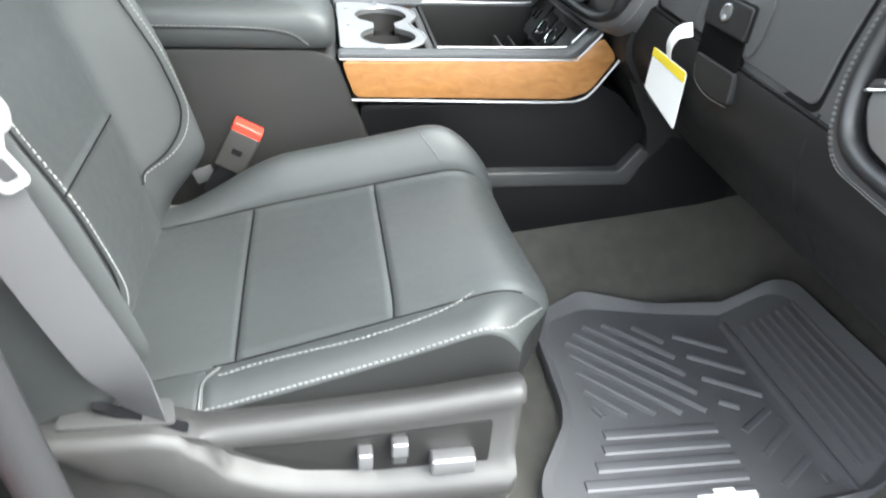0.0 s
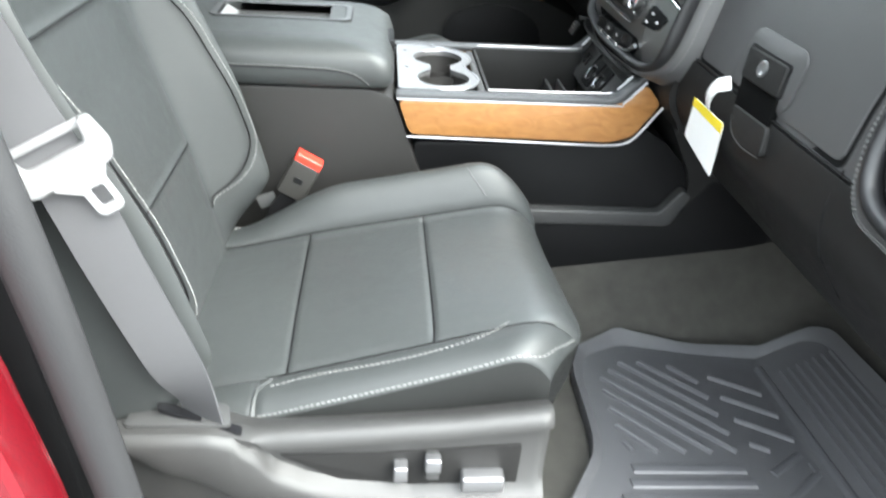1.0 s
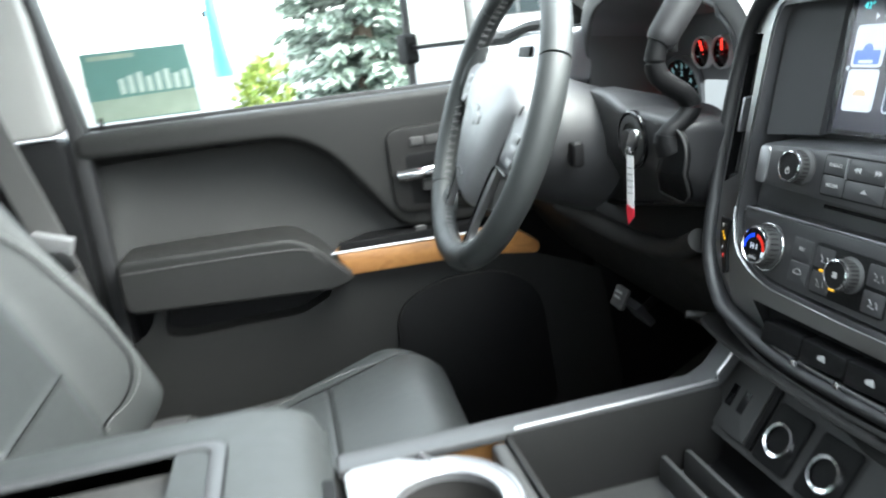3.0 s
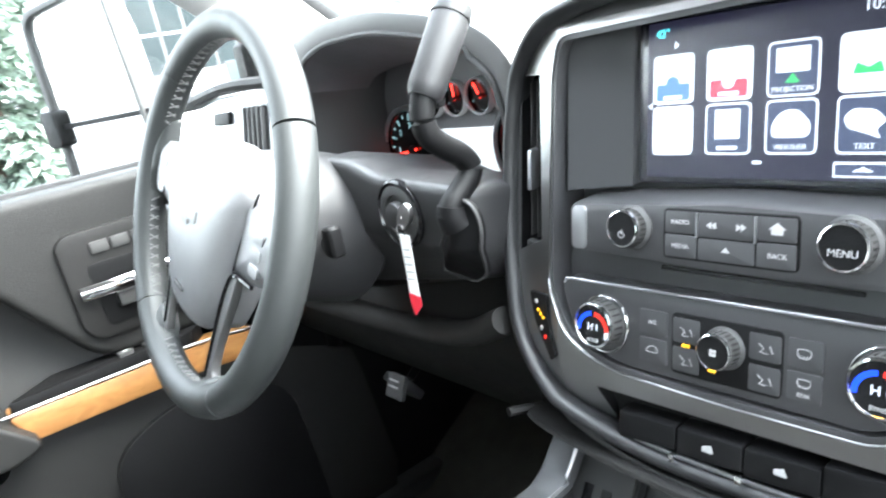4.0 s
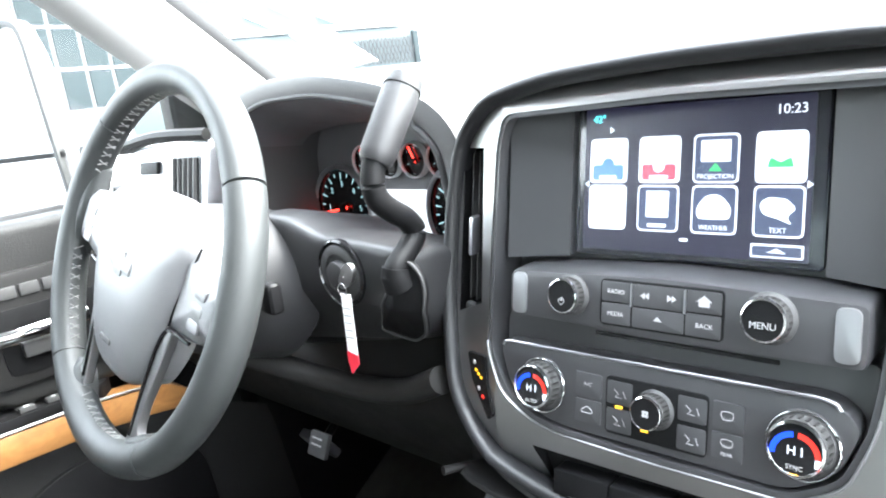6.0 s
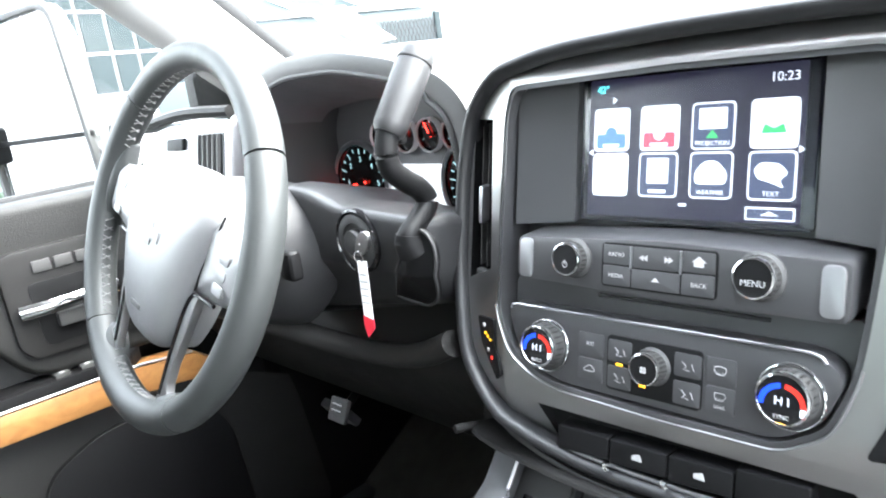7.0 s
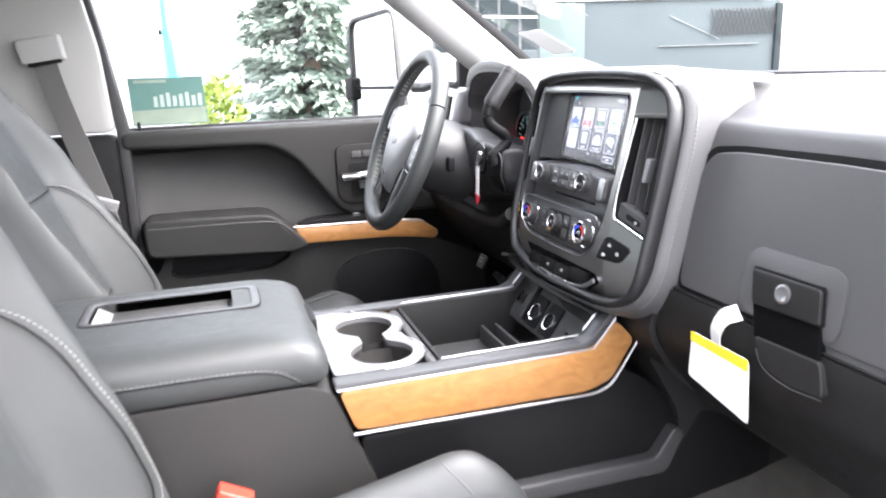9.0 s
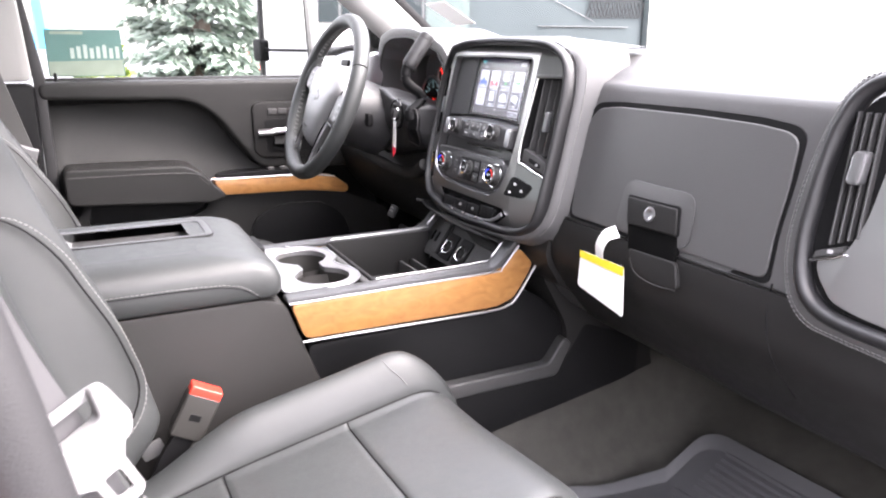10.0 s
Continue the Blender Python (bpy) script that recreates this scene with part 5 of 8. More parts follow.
    LOW = [(-0.33, 0.240), (-0.295, 0.224), (-0.243, 0.190), (-0.161, 0.147), (-0.115, 0.132), (-0.07, 0.122), (0.027, 0.113), (0.18, 0.117)]
    rings_ = []
    for i in range(61):
        x = -0.318 + 0.490 * i / 60
        zt, zu, zl = line(TOP, x), line(UP, x), line(LOW, x)
        zu = min(zu, zt - 0.001)
        gap = max(0.0, min(1.0, (zt - zu - 0.020) / 0.012))
        k = 0.004 if i in (0, 60) else 0.0
        yo = lambda y: y + (0.006 if i in (0, 60) else 0)
        prof_ = [(-0.640, zt - 0.022), (-0.668, zt - 0.006), (-0.682, zt), (-0.692, zt - 0.003), (-0.6970, zt - 0.010 * gap - 0.003), (-0.6965, zt - 0.016 * gap - 0.004),
                 (-0.6965 + 0.010 * gap, zt - 0.022 * gap - 0.005), (-0.6965 + 0.010 * gap, max(zu + 0.007 * gap, zt - 0.9 * (zt - zu))), (-0.699, zu), (-0.7060, zu - 0.005), (-0.7085, zu - 0.012), (-0.7085, min(zl + 0.008, zu - 0.013)), (-0.7050, min(zl + 0.001, zu - 0.016)),
                 (-0.694, zl - 0.008), (-0.690, zl - 0.018), (-0.690, 0.082), (-0.640, 0.082)]
        rings_.append([Vector((x, yo(y), z - (k if z > 0.2 else -k))) for y, z in prof_])
    t = part("side_trim", loft(rings_), BASETRIM, s, "grey plastic seat base trim", sharp=50)
    part("switch_panel", prism(smooth2([(-0.135, 0.206), (-0.02, 0.208), (0.140, 0.221), (0.140, 0.153), (0.016, 0.153), (-0.069, 0.166)], 0.006, 4), "y", -0.6885, -0.680, 0.001), PLASTIC, t, "dark switch panel")
    part("lumbar_switch", box(-0.006, 0.010, -0.704, -0.686, 0.175, 0.198, 0.003, 3), SILVER, t, "pale seat switch")
    part("recline_lever", box(0.030, 0.046, -0.703, -0.686, 0.178, 0.212, 0.004, 3), PLASTIC_G, t)
    part("recline_cap", box(0.029, 0.047, -0.707, -0.694, 0.194, 0.214, 0.003, 3), SILVER, t, "pale seat switch")
    part("slide_switch", box(0.072, 0.122, -0.706, -0.686, 0.158, 0.182, 0.005, 3), SILVER, t, "pale seat switch")
    part("belt_plate", prism(smooth2([(-0.290, -0.648), (-0.190, -0.655), (-0.182, -0.688), (-0.296, -0.688)], 0.008), "z", 0.2475, 0.2525, 0.001), PLASTIC_G, t)
    part("lower_trim", prism(smooth2([(-0.275, 0.006), (-0.270, 0.040), (-0.200, 0.043), (-0.178, 0.068), (0.158, 0.075), (0.162, 0.006)], 0.008, 4), "y", -0.704, -0.640, 0.005), PLASTIC_G, s, "grey lower seat trim")
    part("riser", box(-0.22, 0.150, -0.66, -0.23, 0.004, 0.10, 0.006), PLASTIC_D, s, "black seat riser")
    return s


build_seat()
RECLINE = 0.13  # the driver's backrest leans further back
seat_d = build_seat()
seat_d.matrix_basis = Matrix.Translation((-0.092, 0.455, 0.02)) @ Matrix.Diagonal((1, -1, 1, 1))
seat_d["label"] = "black leather driver's seat behind the armrest console"

# ---- passenger belt ----
belt = thing("seat_belt", (-0.21, -0.675, 0.24), "grey webbing seat belt with a pale plastic tongue", "seat belt", "seat belts")


def ribbon(pts, w, material, parent, name, side, n=8, thick=0.0014):
    """Flat webbing along a line; side: its width direction at each point."""
    line = spline(pts, n)
    k = len(line)
    sd = spline(side, n)
    rings = []
    for i, p in enumerate(line):
        d = (line[min(i + 1, k - 1)] - line[max(i - 1, 0)]).normalized()
        s = Vector(sd[min(i, len(sd) - 1)])
        s = (s - d * s.dot(d)).normalized()
        nn = d.cross(s)
        rings.append([p + s * w / 2 + nn * thick, p - s * w / 2 + nn * thick, p - s * w / 2 - nn * thick, p + s * w / 2 - nn * thick])
    return part(name, loft(rings), material, parent)


ribbon([(-0.40, -0.71, 1.02), (-0.352, -0.705, 0.76), (-0.322, -0.70, 0.64), (-0.288, -0.70, 0.553)], 0.050, WEB, belt, "upper_webbing", [(1, 0.35, 0.2)] * 4)
ribbon([(-0.288, -0.702, 0.556), (-0.262, -0.70, 0.46), (-0.232, -0.692, 0.35), (-0.215, -0.68, 0.275), (-0.213, -0.672, 0.235)], 0.050, WEB, belt, "lower_webbing", [(1, 0.35, 0.25), (1, 0.35, 0.25), (1, 0.25, 0.1), (0.9, -0.3, -0.3), (0.9, -0.35, -0.42)])
q = Vector((0.93, 0.33, 0.44)).normalized()
dn = Vector((0.18, 0.03, -1.0))
dn = (dn - q * dn.dot(q)).normalized()
nn = q.cross(dn)
TM = Matrix.Translation((-0.285, -0.706, 0.566)) @ Matrix((q, dn, nn)).transposed().to_4x4()
at_tongue = lambda a, b, d: TM @ Vector((a, b, d))
body_o = smooth2([(-0.041, -0.026), (-0.031, -0.026), (-0.027, -0.006), (0.026, -0.008), (0.030, -0.028), (0.040, -0.026), (0.043, 0.002), (0.036, 0.014), (-0.034, 0.016), (-0.042, 0.006)], 0.006, 5)
part("tongue_body", prism(body_o, "z", -0.009, 0.006, 0.0045, 4, at_tongue), BELTGREY, belt, "pale grey plastic belt tongue")
part("tongue_bar", prism(rrect(-0.034, 0.034, -0.026, -0.019, 0.003), "z", 0.003, 0.008, 0.0015, 2, at_tongue), BELTGREY, belt, "pale bar behind the webbing")
shoulder = smooth2([(-0.016, 0.010), (0.032, 0.008), (0.030, 0.015), (0.024, 0.020), (0.024, 0.048), (0.020, 0.053), (0.004, 0.053), (0.000, 0.048), (0.000, 0.024), (-0.006, 0.019), (-0.017, 0.018)], 0.003, 3)
part("tongue_blade", plate_with_hole([(p.x, p.y) for p in shoulder], rrect(0.0062, 0.0180, 0.026, 0.045, 0.003), 0.0, 0.0035, lambda a, b, d: TM @ Vector((a, b, -d - 0.006))), BELTGREY, belt, "pale belt tongue with a square eye")
part("slot", prism(rrect(-0.262, -0.172, -0.683, -0.671, 0.004), "z", 0.247, 0.2530, 0, place=lambda a, b, d: Vector((a, b + (a + 0.217) * -0.20, d - (a + 0.217) * 0.25))), GLOSS, belt, "dark slot for the belt")

# ---- buckle ----
buckle = thing("belt_buckle", (-0.215, -0.198, 0.19), "black belt buckle with a red release button", "buckle", "belt buckles")
b0, b1 = Vector((-0.218, -0.198, 0.195)), Vector((-0.138, -0.203, 0.345))
ax = (b1 - b0).normalized()
sx = Vector((0.88, -0.05, -0.47))
sx = (sx - ax * sx.dot(ax)).normalized()
BM_ = Matrix.Translation(b1) @ Matrix((sx, ax, sx.cross(ax))).transposed().to_4x4()
part("housing", box(-0.0235, 0.0235, -0.074, -0.006, -0.013, 0.013, 0.006, 3, BM_), SHELL, buckle, "dark grey plastic buckle housing")
part("release_button", box(-0.022, 0.022, -0.012, 0.004, -0.012, 0.012, 0.003, 3, BM_), RED, buckle, "bright red release button")
part("mark", box(-0.008, 0.008, -0.045, -0.034, 0.012, 0.0135, 0.001, 1, BM_), PLASTIC_D, buckle)
part("stalk", sweep([BM_ @ Vector((0, -0.072, 0)), BM_ @ Vector((-0.004, -0.11, 0)), b0 - ax * 0.03], [(-0.014, -0.006), (0.014, -0.006), (0.014, 0.006), (-0.014, 0.006)], up=sx.cross(ax)), PLASTIC_D, buckle)
BRACKET = mat("bracket_steel", (0.10, 0.10, 0.10), 0.5, metal=0.3, vary=0.1)
tab = thing("anchor_bracket", (-0.19, -0.185, 0.20), "pale grey metal bracket behind the buckle", "bracket")
part("plate", box(-0.016, 0.016, -0.012, 0.012, -0.002, 0.002, 0.003, 2, pose(-0.214, -0.178, 0.256, 90, -20, 0)), BRACKET, tab, "pale upright plate")
part("arm", box(-0.030, 0.030, -0.011, 0.011, -0.002, 0.002, 0.003, 2, pose(-0.146, -0.178, 0.243, 90, -12, 0)), BRACKET, tab, "pale side plate")
part("foot", box(-0.032, 0.032, -0.014, 0.014, -0.003, 0.003, 0.003, 2, pose(-0.250, -0.196, 0.196, 70, 8, 10)), BRACKET, tab, "pale foot plate")

# ---- centre console ----
con = thing("centre_console", (0.0, 0.01, 0.0), "black floor console with wood strips, cupholders and armrest bin", "console")
YR, YL = -0.148, 0.168
side = smooth2([(-0.42, 0.06), (-0.42, 0.443), (-0.04, 0.443), (-0.006, 0.43), (0.045, 0.29), (0.06, 0.06)], 0.012, 4)
part("bin", prism(side, "y", YR, YL, 0.006), BINSKIN, con, "black grained armrest bin")
part("tunnel", prism(smooth2([(0.03, 0.05), (0.03, 0.350), (0.36, 0.350), (0.40, 0.40), (0.47, 0.36), (0.55, 0.28), (0.70, 0.22), (0.70, 0.05)], 0.01, 3), "y", YR + 0.016, YL - 0.016, 0.004), PLASTIC_D, con, "black inset console side")
wood = smooth2([(0.0, 0.428), (0.020, 0.370), (0.360, 0.366), (0.398, 0.378), (0.436, 0.436), (0.405, 0.470), (0.370, 0.432)], 0.012, 4)
wood_far = smooth2([(0.0, 0.426), (0.020, 0.370), (0.340, 0.366), (0.372, 0.390), (0.352, 0.426)], 0.012, 4)
for y0, y1, ye in ((YR - 0.003, YR + 0.010, YR - 0.004), (YL - 0.010, YL + 0.003, YL + 0.004)):
    w = part("wood_strip", prism(wood if ye < 0 else wood_far, "y", y0, y1, 0.003), WOOD, con, "honey-brown burl wood strip")
    low = [Vector((x, ye, z)) for x, z in ((0.016, 0.3665), (0.10, 0.3655), (0.25, 0.3625), (0.355, 0.3615), (0.385, 0.366), (0.404, 0.380), (0.440, 0.434))]
    part("chrome_line", tube(low, 0.0022, 8, smooth=3), SILVER, w, "thin satin metal line")
    up_ = [Vector((x, ye + (0.002 if ye < 0 else -0.002), z)) for x, z in ((-0.002, 0.430), (0.20, 0.4305), (0.355, 0.431), (0.372, 0.436), (0.404, 0.4725))]
    part("chrome_line", tube(up_, 0.0017, 8, smooth=3), SILVER, w, "thin satin metal line")
rail = smooth2([(-0.004, 0.429), (0.358, 0.431), (0.375, 0.438), (0.412, 0.480), (0.402, 0.486), (0.368, 0.448), (0.352, 0.4395), (-0.004, 0.4375)], 0.004, 3)
part("rail", prism(rail, "y", YR, YR + 0.029, 0.003), RAIL, con, "satin grey console rail")
part("rail", prism(rail, "y", YL - 0.029, YL, 0.003), RAIL, con, "satin grey console rail")
part("rail_bridge", prism(rrect(YR + 0.004, YL - 0.004, 0.474, 0.490, 0.004), "x", 0.395, 0.425, 0.003), RAIL, con, "satin grey console rail")

# cupholders
PL = lambda a, b, d: Vector((a, b, 0.4345 + d))
CUPS = ((0.079, -0.058), (0.076, 0.058))
CUPMAT = mat("cup_silver", (0.26, 0.26, 0.267), 0.38, metal=0.7, bump=0.05, bscale=1500, vary=0.04)
WELL = mat("well_plastic", (0.022, 0.021, 0.020), 0.40, vary=0.06)
nut = []
for i in range(72):
    a = 2 * math.pi * i / 72
    d = Vector((math.cos(a), math.sin(a)))
    best = 0.019 / max(abs(d.x), 0.42)
    for cx, cyy in CUPS:
        c = Vector((cx - 0.0775, cyy))
        bq = d.dot(c)
        disc_ = bq * bq - (c.length_squared - 0.0455 ** 2)
        if disc_ > 0 and bq > 0:
            best = max(best, bq + math.sqrt(disc_))
    nut.append((0.0775 + d.x * best, d.y * best))
scallop = []
for cx, cyy, a0, a1 in ((0.076, 0.058, 88, -42), (0.079, -0.058, 40, -88)):
    for i in range(13):
        a = radians(a0 + (a1 - a0) * i / 12)
        scallop.append((cx + 0.0605 * math.cos(a), max(YR + 0.031, min(YL - 0.031, cyy + 0.066 * math.sin(a)))))
plate_out = [(0.001, YL - 0.029), (0.050, YL - 0.029)] + scallop + [(0.050, YR + 0.029), (0.001, YR + 0.029)]
hold = part("cup_plate", plate_with_hole(plate_out, nut, -0.006, 0.003, PL), CUPMAT, con, "bright silver cupholder plate", sharp=50)
part("plate_edge", sweep([PL(a, b, 0.0026) for a, b in [(0.070, YL - 0.031)] + scallop + [(0.070, YR + 0.031)]], disc(0.0022, 8), up=(0, 0, 1)), SILVER, hold, "bright rolled edge of the plate")
part("cup_lip", tube([PL(*p, 0.0022) for p in nut], 0.0014, 6, True, 1), SILVER, hold)
part("cup_liner", loft([[Vector((0.0775 + (a - 0.0775) * k, b * k, z)) for a, b in nut] for z, k in ((0.4300, 1.012), (0.424, 1.012), (0.353, 1.004))], True, False), WELL, hold, "black liner of the cupholders", sharp=60)
for cx, cyy in CUPS:
    part("cup", lathe([(0.0462, 0.0), (0.043, -0.065), (0.040, -0.072), (0, -0.072)], 32, Matrix.Translation((cx, cyy, 0.424))), WELL, con, "black cupholder well")
part("cup_floor", box(0.04, 0.115, -0.05, 0.05, 0.3515, 0.3545, 0.001), PLASTIC_D, con)
part("screw_cap", lathe([(0.004, 0), (0.004, 0.001), (0, 0.0012)], 12, Matrix.Translation((0.018, 0.10, 0.4375))), DARKSILVER, hold)
part("screw_cap", lathe([(0.004, 0), (0.004, 0.001), (0, 0.0012)], 12, Matrix.Translation((0.018, 0.0, 0.4375))), DARKSILVER, hold)
part("cup_front", box(0.150, 0.156, YR + 0.03, YL - 0.03, 0.352, 0.4335, 0.002), PLASTIC, con)

# open tray with dividers
part("tray_wall", box(0.150, 0.372, YR + 0.024, YR + 0.030, 0.350, 0.436, 0.002), PLASTIC, con)
part("tray_wall", box(0.150, 0.372, YL - 0.030, YL - 0.024, 0.350, 0.436, 0.002), PLASTIC, con)
part("tray_mat", box(0.100, 0.352, YR + 0.030, YL - 0.030, 0.3495, 0.354, 0.001), PLASTIC_G, con, "dark grey tray floor")
part("tray_step", prism(smooth2([(0.135, 0.352), (0.170, 0.352), (0.158, 0.400), (0.150, 0.430), (0.135, 0.430)], 0.006, 3), "y", YR + 0.030, YL - 0.030, 0.002), PLASTIC_G, con, "sloped rear wall of the tray")
part("rail_line", tube([Vector((x, YL - 0.028, z)) for x, z in ((0.16, 0.4400), (0.350, 0.4420), (0.368, 0.4500), (0.400, 0.4860))], 0.0016, 6, smooth=3), SILVER, con, "thin bright line along the rail")
part("rail_line", tube([Vector((x, YR + 0.0285, z)) for x, z in ((0.15, 0.4400), (0.350, 0.4420), (0.368, 0.4500), (0.400, 0.4860))], 0.0016, 6, smooth=3), SILVER, con, "thin bright line along the rail")
for x in (0.300, 0.326):
    part("divider", prism(smooth2([(-0.112, 0.352), (0.132, 0.352), (0.128, 0.384), (-0.108, 0.384)], 0.006), "x", x - 0.0025, x + 0.0025, 0.001), PLASTIC_G, con, "upright tray divider")
coin = part("coin_box", box(0.196, 0.254, 0.008, 0.060, 0.3535, 0.3560, 0.001), GLOSS, con, "dark coin recess")
part("coin_rim", tube([(0.254, 0.008, 0.3565), (0.254, 0.060, 0.3565), (0.194, 0.061, 0.3565), (0.194, 0.040, 0.3565)], 0.0020, 8, smooth=1), CHROME, coin, "bright rim of the coin recess")

# socket panel at the front of the tray
def sock(y, s, d):
    """s: up the sloped panel from its foot, d: out of it."""
    return Vector((0.358 + 0.050 * s / 0.088, y, 0.392 + 0.0725 * s / 0.088)) + Vector((-0.823, 0, 0.568)) * d


SP = lambda a, b, d: sock(a, b, d)
pnl = part("socket_panel", prism(rrect(-0.118, 0.166, 0.0, 0.088, 0.008), "x", -0.02, 0.0, 0.002, place=SP), PLASTIC_G, con, "grey sloped socket panel")


def sock_m(y, s, d):
    return Matrix.Translation(sock(y, s, d)) @ Matrix(((0, 0.568, -0.823), (-1, 0, 0), (0, 0.823, 0.568))).to_4x4()


for y in (0.056, 0.002):
    part("socket_frame", prism(rrect(y - 0.021, y + 0.021, 0.006, 0.062, 0.005), "x", 0.0, 0.004, 0.0015, place=SP), PLASTIC_D, pnl)
    part("socket_ring", lathe([(0.0120, 0.003), (0.0125, 0.007), (0.0155, 0.0075), (0.0160, 0.003)], 24, sock_m(y, 0.032, 0)), CHROME, pnl, "chrome power socket ring")
    part("socket", lathe([(0.0122, 0.0065), (0.0115, -0.012), (0, -0.012)], 24, sock_m(y, 0.032, 0)), GLOSS, pnl, "dark power socket")
usb = part("usb_panel", prism(rrect(0.092, 0.158, 0.008, 0.074, 0.004), "x", 0.0, 0.003, 0.001, place=SP), PLASTIC_G, pnl, "grey panel with two ports")
for y in (0.114, 0.132):
    part("port", prism(rrect(y - 0.0045, y + 0.0045, 0.030, 0.052, 0.001), "x", 0.0025, 0.0036, 0, place=SP), GLOSS, usb)
part("rib", prism(rrect(0.081, 0.087, 0.008, 0.078, 0.001), "x", 0.0, 0.004, 0.001, place=SP), PLASTIC_D, pnl)
part("blank_panel", prism(rrect(-0.110, -0.024, 0.008, 0.070, 0.005), "x", 0.0, 0.0025, 0.001, place=SP), PLASTIC_G, pnl)
# raised flap over the sockets
fl = []
for i in range(25):
    t = i / 24
    y = 0.186 - 0.310 * t
    lip = 0.030 + 0.016 * math.sin(math.pi * min(1, t * 1.1)) ** 0.6
    a = Vector((0.410, y, 0.4800))
    b = a + Vector((-lip, 0.0, 0.004 - 0.012 * t))
    fl.append([a, a + Vector((0, 0, 0.006)), a.lerp(b, 0.6) + Vector((0, 0, 0.0085)), b + Vector((0, 0, 0.0045)), b + Vector((-0.0018, 0, 0.002)), b, a.lerp(b, 0.5) + Vector((0, 0, 0.001))])
flap = part("flap", loft(fl), PLASTIC, con, "raised black flap over the sockets")
part("flap_tip", tube([(0.400, 0.186, 0.484), (0.384, 0.194, 0.487), (0.370, 0.199, 0.489)], 0.0042, 8), PLASTIC, flap, "upturned end of the flap")
part("inner_flap", prism(smooth2([(-0.105, 0.062), (-0.020, 0.064), (0.030, 0.078), (0.030, 0.088), (-0.105, 0.088)], 0.006, 3), "x", 0.0, 0.010, 0.003, place=SP), PLASTIC, pnl, "black cover tipped up over a socket")
part("lower_port", prism(rrect(-0.062, -0.054, 0.022, 0.034, 0.001), "x", 0.002, 0.0034, 0, place=SP), GLOSS, pnl)

# lower side ledge
led = smooth2([(-0.02, 0.236), (0.478, 0.234), (0.512, 0.282), (0.530, 0.268), (0.500, 0.206), (-0.02, 0.206)], 0.010, 4)
part("ledge", prism(led, "y", YR - 0.006, YR + 0.02, 0.006, 3), PLASTIC_G, con, "grey moulded ledge along the console side")
part("kick_panel", prism(smooth2([(0.52, 0.10), (0.52, 0.30), (0.44, 0.44), (0.50, 0.46), (0.70, 0.36), (0.75, 0.15)], 0.02, 3), "y", YR, YL, 0.006), PLASTIC, con, "black console nose under the dash")
part("lower_side", prism(smooth2([(0.03, 0.05), (0.03, 0.21), (0.50, 0.21), (0.56, 0.30), (0.70, 0.25), (0.70, 0.05)], 0.01, 3), "y", YR - 0.001, YR + 0.03, 0.003), PLASTIC_D, con)

# armrest lid with a pen recess
lid_out = lambda g, f: smooth2([(-0.415 - g, YR - 0.004 - g), (-0.008 + g + f, YR - 0.004 - g), (-0.008 + g + f, YL + 0.004 + g), (-0.415 - g, YL + 0.004 + g)], 0.030, 6)
armrest = thing("armrest_lid", (-0.22, 0.01, 0.444), "black leather console armrest lid with a pen recess", "armrest")
rings = [[Vector((p[0], p[1], z)) for p in lid_out(g, f)] for z, g, f in ((0.446, -0.003, 0.0), (0.452, 0.001, 0.0), (0.470, 0.001, 0.0), (0.488, 0.000, -0.006), (0.499, -0.006, -0.016), (0.506, -0.015, -0.027), (0.5105, -0.026, -0.039), (0.5130, -0.038, -0.050), (0.5142, -0.050, -0.060))]
part("pad", loft(rings, True, False), LEATHER, armrest, "black leather lid pad", sharp=60)
top_out = lid_out(-0.050, -0.060)
rec = smooth2([(-0.306, -0.004), (-0.092, -0.004), (-0.092, 0.088), (-0.306, 0.088)], 0.014, 4)
rec_o = smooth2([(-0.318, -0.014), (-0.080, -0.014), (-0.080, 0.098), (-0.318, 0.098)], 0.020, 4)
part("top", plate_with_hole([(p[0], p[1]) for p in top_out], rec, -0.014, 0.0, lambda a, b, d: Vector((a, b, 0.5142 + d))), LEATHER, armrest, "black leather lid top", sharp=60)
part("recess", box(-0.314, -0.084, -0.010, 0.094, 0.494, 0.5000, 0.001), PLASTIC_G, armrest, "dark ribbed pen recess")
part("recess_edge", frame_ring(rec_o, rec, "z", 0.494, 0.5165, 0.0030), RAIL, armrest, "grey rounded frame of the recess")
for i in range(16):
    x = -0.268 + i * 0.0105
    part("rib", box(x - 0.0016, x + 0.0016, -0.002, 0.030, 0.499, 0.5050, 0.001, 1), RAIL, armrest)
part("recess_end", prism(smooth2([(-0.114, 0.493), (-0.094, 0.493), (-0.094, 0.512), (-0.104, 0.512)], 0.003), "y", 0.000, 0.084, 0.001), PLASTIC_G, armrest)
part("recess_groove", tube([Vector((p.x, p.y, 0.5146)) for p in rec_o], 0.0012, 6, True, 1), PLASTIC_D, armrest, "dark groove round the recess")
part("recess_ramp", prism(smooth2([(-0.304, 0.493), (-0.272, 0.493), (-0.304, 0.512)], 0.003), "y", 0.000, 0.084, 0.001), BELTGREY, armrest, "pale ramp at the recess end")
sl = spline([Vector((-0.41, YR - 0.0062, 0.4785)), Vector((-0.25, YR - 0.0062, 0.4785)), Vector((-0.13, YR - 0.0062, 0.4775)), Vector((-0.075, YR - 0.0062, 0.471)), Vector((-0.045, YR - 0.0050, 0.452))], 10)
stitch(sl, STITCH, armrest, r=0.0005)
